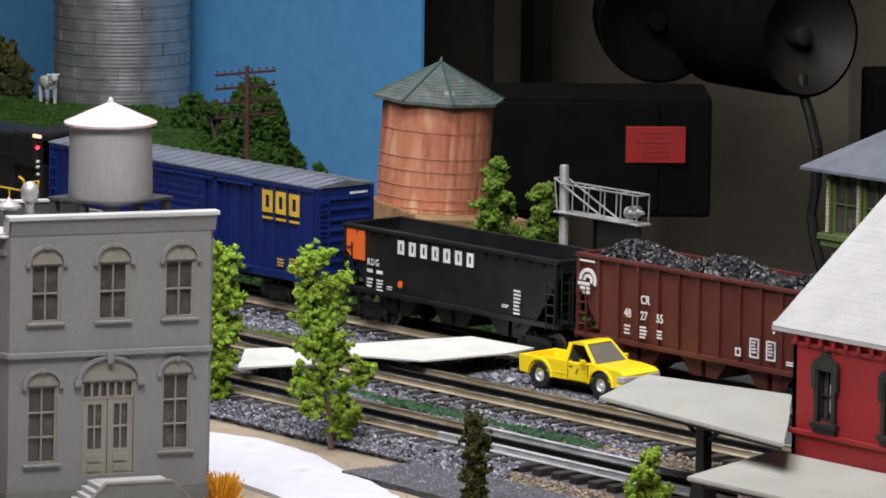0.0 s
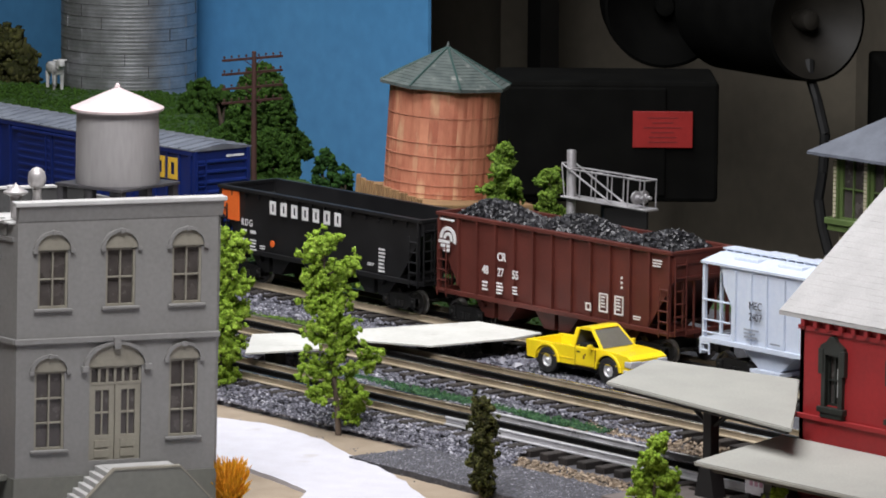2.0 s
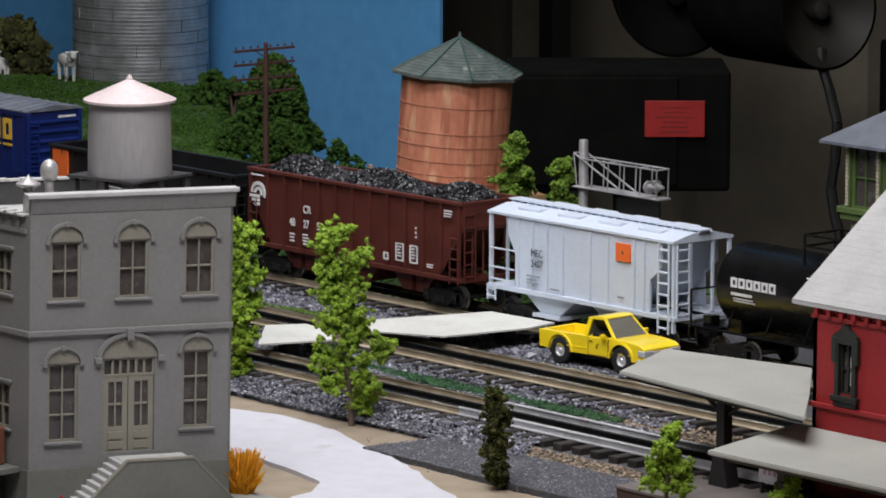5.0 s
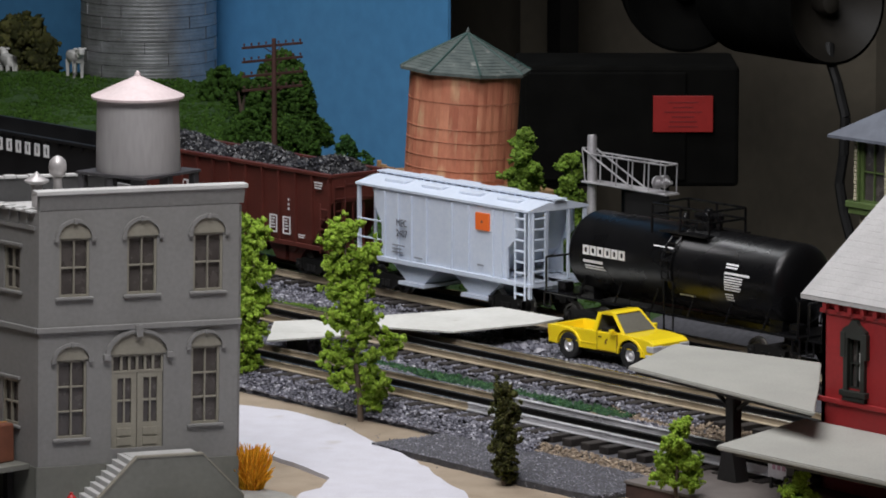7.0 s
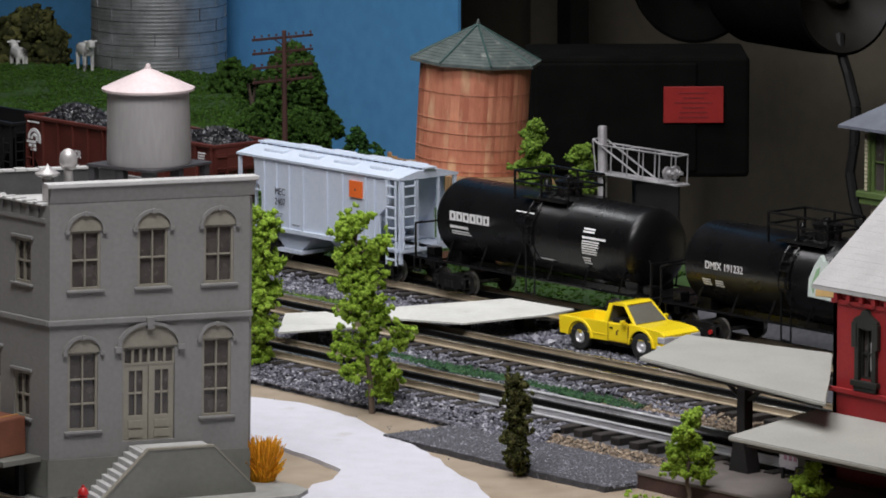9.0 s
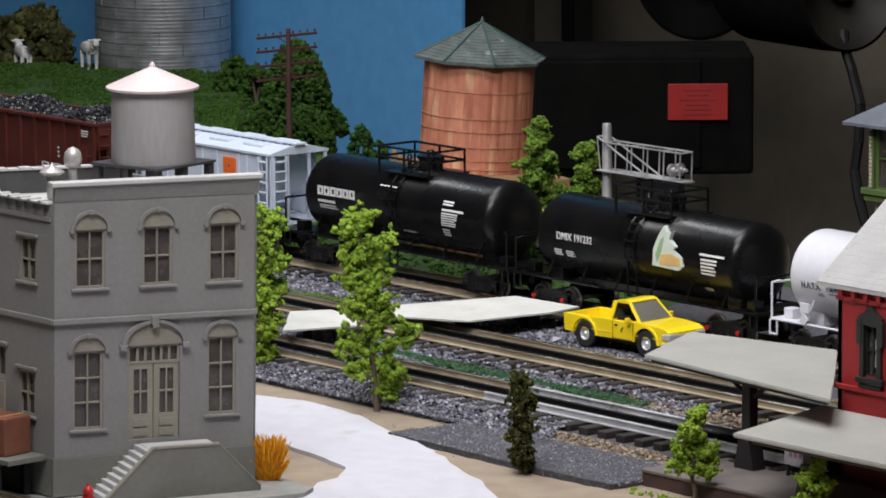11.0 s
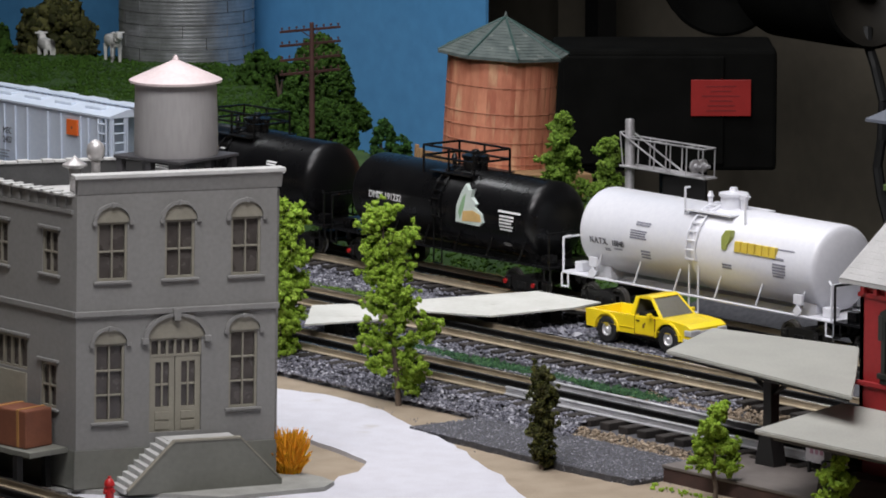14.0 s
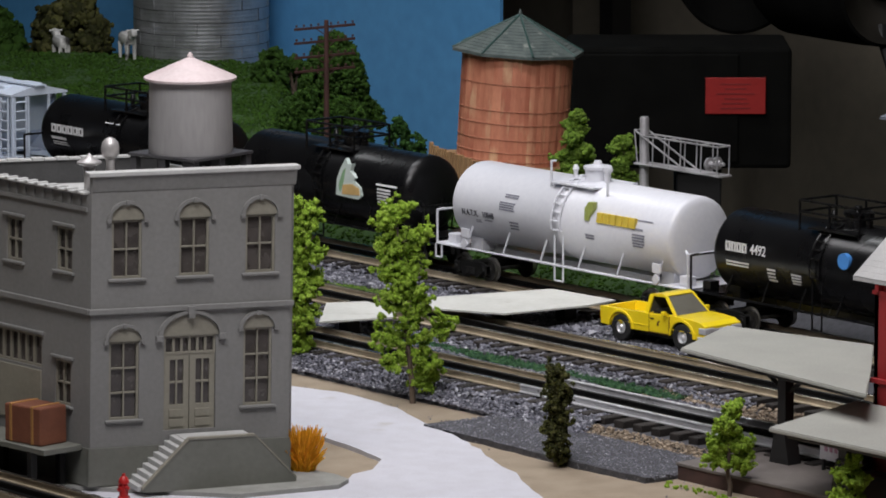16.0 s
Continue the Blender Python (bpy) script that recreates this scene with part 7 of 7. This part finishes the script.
# ---- signal tower with green window trim ----
M.update(
    slate=mat("blue_grey_slate", (0.13, 0.145, 0.175), (0.10, 0.11, 0.135), 60, 0.6, bump=0.15),
    greentrim=mat("moss_green_trim", (0.10, 0.15, 0.045), (0.075, 0.115, 0.035), 60, 0.55, bump=0.05),
    cream=mat("cream_stone", (0.55, 0.50, 0.36), (0.42, 0.38, 0.27), 300, 0.7, bump=0.3),
)
st = empty("signal_tower", pose(0.354, 0.215, 0.003), "cream signal tower with moss-green windows and a slate hip roof", "signal tower")
W2, Z1, Z2 = 0.17, 0.108, 0.166
part("lower_wall", box(B(), 0.004, W2 - 0.004, 0.004, W2 - 0.004, -0.006, Z1 - 0.008), "cream", st)
holes = [(0.010 + k * 0.0365, 0.038 + k * 0.0365, Z1 + 0.002, Z2 - 0.004) for k in range(4)]
for m in (pose(0, 0, 0), pose(W2, 0, 0, 0, 0, 90), pose(0, W2, 0, 0, 0, -90)):
    wall_panel("wall", W2, Z2, holes, 0.003, st, m, "greentrim", z0=Z1 - 0.008)
    for (x0_, x1_, z0_, z1_) in holes:
        sash(st, m, x0_, x1_, z0_, z1_, 2, 2, 0, "greentrim", hood=False, sill=False, depth=0.0012)
    for k in range(5):
        x = 0.004 + k * 0.0365
        bm = box(B(), x - 0.0012, x + 0.0044, -0.003, 0.0002, Z1 + 0.002, Z2 - 0.002, 0.0004)
        post = part("pilaster", bm, "greentrim", st, m=m)
        bm = B()
        for j in range(16):
            box(bm, x + 0.0001, x + 0.0031, -0.0042, -0.0028, Z1 + 0.003 + j * 0.0034, Z1 + 0.0058 + j * 0.0034, 0.0004)
        tagged(part("quoin", bm, "cream", post), "cream beaded strip", kind="stuff")
    bm = box(B(), -0.004, W2 + 0.004, -0.006, 0.0002, Z1 - 0.003, Z1 + 0.002, 0.0006)
    box(bm, -0.002, W2 + 0.002, -0.004, 0.0002, Z1 - 0.0085, Z1 - 0.003, 0.0004)
    part("sill", bm, "greentrim", st, m=m)
part("back_wall", box(B(), 0.003, W2 - 0.003, W2 - 0.003, W2, Z1 - 0.008, Z2), "greentrim", st)
part("floor", box(B(), 0.004, W2 - 0.004, 0.004, W2 - 0.0045, Z1 - 0.008, Z1 - 0.005), "inside", st)
bm = B()
e = 0.016
vs = [bm.verts.new(p_) for p_ in ((-e, -e, Z2), (W2 + e, -e, Z2), (W2 + e, W2 + e, Z2), (-e, W2 + e, Z2), (W2 * 0.46, W2 / 2, Z2 + 0.062), (W2 * 0.54, W2 / 2, Z2 + 0.062))]
lv = [bm.verts.new((v_.co.x, v_.co.y, Z2 - 0.0025)) for v_ in vs[:4]]
for f in ((0, 1, 5, 4), (1, 2, 5), (2, 3, 4, 5), (3, 0, 4)):
    bm.faces.new([vs[k] for k in f])
for k in range(4):
    bm.faces.new((lv[k], lv[(k + 1) % 4], vs[(k + 1) % 4], vs[k]))
bm.faces.new(lv[::-1])
part("roof", bm, "slate", st, "blue-grey slate hip roof")

# ---- dark things behind the layout ----
VIEW = R50
bx = empty("loudspeaker_box", pose(-0.309, 0.55, 0.0, 0, 0, VIEW), "black box with a red label standing behind the layout", "equipment box")
M["matblack"] = mat("matt_black_case", (0.006, 0.006, 0.0055), (0.004, 0.004, 0.0037), 30, 1.0, spec=0.05, bump=0.02)
part("case", box(B(), -0.107, 0.112, 0, 0.12, 0.023, 0.143, 0.004), "matblack", bx)
part("front", box(B(), -0.100, 0.060, -0.003, 0.001, 0.029, 0.137, 0.002), "matblack", bx)
part("stand", box(B(), 0.0, 0.045, 0.02, 0.08, -0.9, 0.023, 0.002), "dark", bx)
lb = part("label", box(B(), 0.027, 0.086, -0.0050, -0.0032, 0.078, 0.114, 0.0004), mat("red_label", (0.33, 0.014, 0.012), (0.27, 0.011, 0.009), 40, 0.5, bump=0), bx, "red label")
bm, rng = B(), random.Random(9)
for i in range(6):
    w = rng.uniform(0.02, 0.04)
    box(bm, 0.0565 - w / 2, 0.0565 + w / 2, -0.0053, -0.0049, 0.083 + i * 0.0048, 0.0842 + i * 0.0048)
part("lettering", bm, mat("dark_red_lettering", (0.2, 0.01, 0.01), None, 60, 0.6, bump=0), lb)
# brown reflections in the right can's glass, put into the bowl's base colour
M["smoked"] = mat("dark_bowl_reflection_tint", (0.03, 0.026, 0.02), (0.014, 0.012, 0.009), 22, 0.6, 0.0, 0.03)
for x, y, z, r, turn, deep, bowl, lab in ((-0.661, 0.95, 0.164, 0.066, 0, 0.12, "matblack", "dark round lamp can hanging behind the layout"), (-0.434, 0.95, 0.168, 0.064, 32, 0.17, "smoked", "dark round lamp can with brown reflections coloured into its bowl")):
    ln = empty("lamp_can", pose(x, y, z, 0, 0, VIEW), lab, "lamp", "dark lamp cans")
    m = pose(0, 0, 0, 90, 0, turn)
    part("can", lathe(B(), [(0, -deep), (r * 0.85, -deep), (r * 1.02, -deep + 0.025), (r * 1.02, -0.03), (r, 0.004), (r, 0.010), (r * 0.95, 0.012)], 48, m, caps=False), "matblack", ln, smooth=True)
    part("bowl", lathe(B(), [(r * 0.95, 0.010), (r * 0.8, 0.000), (r * 0.5, -0.016), (r * 0.2, -0.024), (0, -0.026)], 48, m, caps=False), bowl, ln, smooth=True)
    part("bulb", lathe(B(), [(0.008, -0.024), (0.012, -0.010), (0.010, 0.002), (0, 0.006)], 20, m), bowl, ln, smooth=True)
    part("bracket", box(B(), -0.008, 0.008, 0.03, 0.05, r * 0.9, 0.4), "dark", ln)
bm = box(B(), -1.1, 0.2, 0.965, 1.005, 0.58, 0.60)
tagged(part("lamp_rail", bm, "dark"), "dark rail that carries the lamp cans", "rail")
cb = B()
pts = [(-0.44, 0.955, 0.125), (-0.434, 0.95, 0.11), (-0.424, 0.952, 0.085), (-0.412, 0.953, 0.05), (-0.413, 0.952, 0.01), (-0.417, 0.95, -0.02), (-0.410, 0.95, -0.05), (-0.398, 0.95, -0.08), (-0.39, 0.95, -0.3), (-0.39, 0.95, -0.9)]
pipe(cb, [Vector(q) for q in pts], 0.0055, 8)
tagged(part("cable", cb, "dark", smooth=True), "thick black cable hanging from a lamp can", "cable")
rb2 = empty("equipment_case", pose(-0.30, 0.98, -0.9, 0, 0, VIEW), "dark equipment case behind the signal tower", "equipment box")
part("case", box(B(), -0.04, 0.2, 0, 0.15, 0.0, 1.03, 0.004), "matblack", rb2)
part("top", box(B(), -0.015, 0.2, 0.02, 0.13, 1.03, 1.045, 0.004), "matblack", rb2)
bm = box(B(), -0.012, 0.012, 1.3, 1.33, -0.9, 2.3)
tagged(part("post", bm, "dark", m=pose(-1.28, 0, 0)), "dark upright post in front of the curtain", "post", kind="structure")


# ---- crossing boards, ballast, ties ----
M["card"] = mat("white_card", (0.62, 0.62, 0.58), (0.55, 0.55, 0.51), 30, 0.7, bump=0.05, dirt=((0.36, 0.34, 0.3), 40, 0.68))


def board(pts, z0, z1, label):
    """A thin stiff card laid over the rails, a little bowed."""
    bm = prism(B(), pts, "z", -0.0007, 0.0007)
    bmesh.ops.subdivide_edges(bm, edges=bm.edges[:], cuts=3, use_grid_fill=True)
    xs, ys = [p_[0] for p_ in pts], [p_[1] for p_ in pts]
    for v_ in bm.verts:
        k = (v_.co.y - min(ys)) / (max(ys) - min(ys))
        v_.co.z += z0 + (z1 - z0) * k
    return tagged(part("crossing_board", bm, "card"), label, "crossing board", "boards over the tracks")


board([(0.199, -0.291), (0.129, -0.229), (0.144, -0.198), (0.191, -0.206), (0.219, -0.228)], 0.0272, 0.0272, "thin white card laid as a crossing between tracks")
board([(0.160, -0.150), (0.192, -0.038), (0.268, -0.034), (0.274, -0.070), (0.262, -0.148), (0.205, -0.178)], 0.0272, 0.0272, "thin white card laid as a crossing up to the train's track")
for x, y in ((0.18, -0.245), (0.20, -0.10), (0.235, -0.06)):
    tagged(part("board_support", box(B(), x - 0.006, x + 0.006, y - 0.006, y + 0.006, 0.004, 0.0262), "dark"), "dark block that carries a crossing board", "block", "blocks under the boards")

rng = np.random.RandomState(3)


def bed_z(y):
    best = -0.003
    for c in TRACK.values():
        d = abs(y - c)
        best = max(best, 0.0085 if d < 0.044 else 0.0085 - (d - 0.044) / 0.022 * 0.0115)
    return max(best, 0.0065 if TRACK["front"] < y < TRACK["rear"] else 0.001)


def scatter(x0, x1, y0, y1, n, keep=lambda x, y: True, lift=0.0):
    out = []
    for x, y in zip(rng.uniform(x0, x1, n), rng.uniform(y0, y1, n)):
        if keep(x, y):
            out.append((x, y, bed_z(y) + 0.0008 + lift + rng.uniform(0, 0.0012)))
    return out


def clear(x, y):
    near = min(abs(abs(y - c) - GAUGE / 2) for c in TRACK.values())
    return near > 0.0035


A, C2, C3 = TRACK["front"], TRACK["middle"], TRACK["rear"]
edge = lambda x, y: clear(x, y) and not (y < A and x > 0.575 + 0.02 * math.sin(x * 90) + (A - y) * 0.6)
sp = scatter(-0.1, 0.64, A - 0.064, A - GAUGE / 2, 13000, edge, 0.0022)
sp += scatter(-0.1, 0.62, A + GAUGE / 2, C2 - GAUGE / 2, 17000, lambda x, y: clear(x, y) and not (abs(y - (A + C2) / 2 - 0.004) < 0.012 + 0.006 * math.sin(x * 40) and 0.2 < x), 0.0016)
sp += scatter(-0.45, 0.42, C2 + GAUGE / 2, C3 - GAUGE / 2, 17000, lambda x, y: clear(x, y) and not (-0.106 < y < -0.084 + 0.01 * math.sin(x * 30) and x < 0.15), 0.0014)
for c in (A, C2, C3):
    sp += scatter(-0.2, 0.8, c - GAUGE / 2, c + GAUGE / 2, 2500, clear, -0.001)
rocks("ballast", sp, "stone", "loose blue-grey and white crushed-stone ballast", 0.00185, seed=4)
sp = scatter(0.55, 0.85, A - 0.068, A - 0.046, 3000, clear, 0.0) + scatter(0.52, 0.84, A + 0.03, C2 - 0.034, 4200, clear, 0.0)
rocks("tan_ballast", sp, "tanstone", "loose tan gravel beside the bare ties", 0.0019, seed=5)
sp = [(x, y, 0.0075 + rng.uniform(0, 0.005)) for x, y in zip(rng.normal(0.285, 0.018, 160), rng.normal(-0.072, 0.018, 160))]
rocks("rock_heap", sp, "stone", "small heap of grey rocks under the crossing board", 0.0042, seed=6)


def tufts(name, spots, material, label, r=0.0016, seed=1):
    vs, fs = puffs([(x, y, z, r * rng.uniform(0.6, 1.4)) for x, y, z in spots], seed, 0.6, 0)
    me = bpy.data.meshes.new(name)
    me.from_pydata(vs, [], fs)
    me.materials.append(M[material])
    return tagged(new(name, me), label, "grass", kind="stuff")


M["turf"] = foam("dull_green_turf", (0.045, 0.10, 0.05), (0.025, 0.06, 0.03))
M["hillturf"] = foam("grass_green_flock", (0.042, 0.090, 0.015), (0.029, 0.064, 0.010))
M["turf2"] = foam("yellow_green_turf", (0.10, 0.16, 0.035), (0.06, 0.10, 0.022))
yy = (A + C2) / 2 + 0.004
tufts("green_turf", [(x, yy + rng.normal(0, 0.006), bed_z(yy) + 0.0022) for x in rng.uniform(0.2, 0.56, 1300)], "turf", "dull green turf strip between tracks", seed=31)
tufts("green_turf", [(x, -0.093 + rng.normal(0, 0.006), bed_z(-0.093) + 0.002) for x in rng.uniform(-0.45, 0.16, 1200)], "turf2", "yellow-green turf strip along the rear track", seed=32)
tufts("green_turf", [(x, y, 0.0078) for x, y in zip(rng.uniform(0.25, 0.36, 160), rng.uniform(-0.115, -0.05, 160))], "turf", "green turf under the pickup", seed=33)
tufts("green_turf", [(x, -0.412 - abs(rng.normal(0, 0.008)), 0.001) for x in rng.uniform(0.76, 0.95, 90)], "leaf", "bright green turf along the platform", 0.0014, seed=34)
tufts("green_turf", [(x, -0.80 + rng.normal(0, 0.006), 0.004) for x in rng.uniform(0.38, 0.52, 60)], "leaf", "bright green tufts by the loading dock", 0.0018, seed=35)
tufts("hill_grass", [(x, y, ground_z(x, y) + 0.0025) for x, y in zip(rng.uniform(-1.5, -0.42, 25000), rng.uniform(0.13, 0.52, 25000))], "hillturf", "short flocked grass on the hill", 0.0016, seed=36)
tufts("bank_grass", [(x, y, ground_z(x, y) + 0.002) for x, y in zip(rng.uniform(-0.45, 0.22, 5000), rng.uniform(0.045, 0.14, 5000))], "hillturf", "flocked grass on the bank", 0.0018, seed=37)
pad = [(x, y, 0.0046) for x, y in zip(rng.uniform(0.50, 0.76, 9000), rng.uniform(-0.428, -0.32, 9000)) if y < -0.318 and x > 0.50 + max(0.0, (-0.362 - y)) * -0.1 and y > -0.426 and (x > 0.53 or y < -0.35)]
rocks("pad_grit", pad, "stone", "fine grit stuck on the dark sheet", 0.0008, seed=9, flatz=0.5)
sp = [(x, y, 0.001) for x, y in zip(rng.uniform(0.3, 0.8, 260), -0.38 - np.abs(rng.normal(0, 0.03, 260)))]
rocks("grit", sp, "stone", "stray grit on the sand", 0.0009, seed=8)

for t, x0_, x1_, y in tracks:
    n = int((x1_ - max(x0_, -1.0)) / 0.0205)
    for i in range(min(n, 160)):
        o = new("tie", tie_mesh)
        o.parent, o.matrix_local = t, pose(x1_ - 0.012 - i * 0.0205, y + random.uniform(-0.0012, 0.0012), random.uniform(-0.0004, 0.0004), 0, 0, random.uniform(-1, 1))


# ---- what moves ----
def motions():
    for car, x in CARS:
        walk(car, [(t, pose(x - s, TRACK["rear"], 0)) for t, s in GONE])
    ts, ss = [g[0] for g in GONE], [g[1] for g in GONE]
    for ob, x in WHEELSETS:
        rows = []
        for i in range(129):
            t = i * 0.125
            rows.append((t, pose(x, 0, WR + RAIL, 0, -math.degrees(float(np.interp(t, ts, ss)) / WR), 0)))
        walk(ob, rows)


motions()
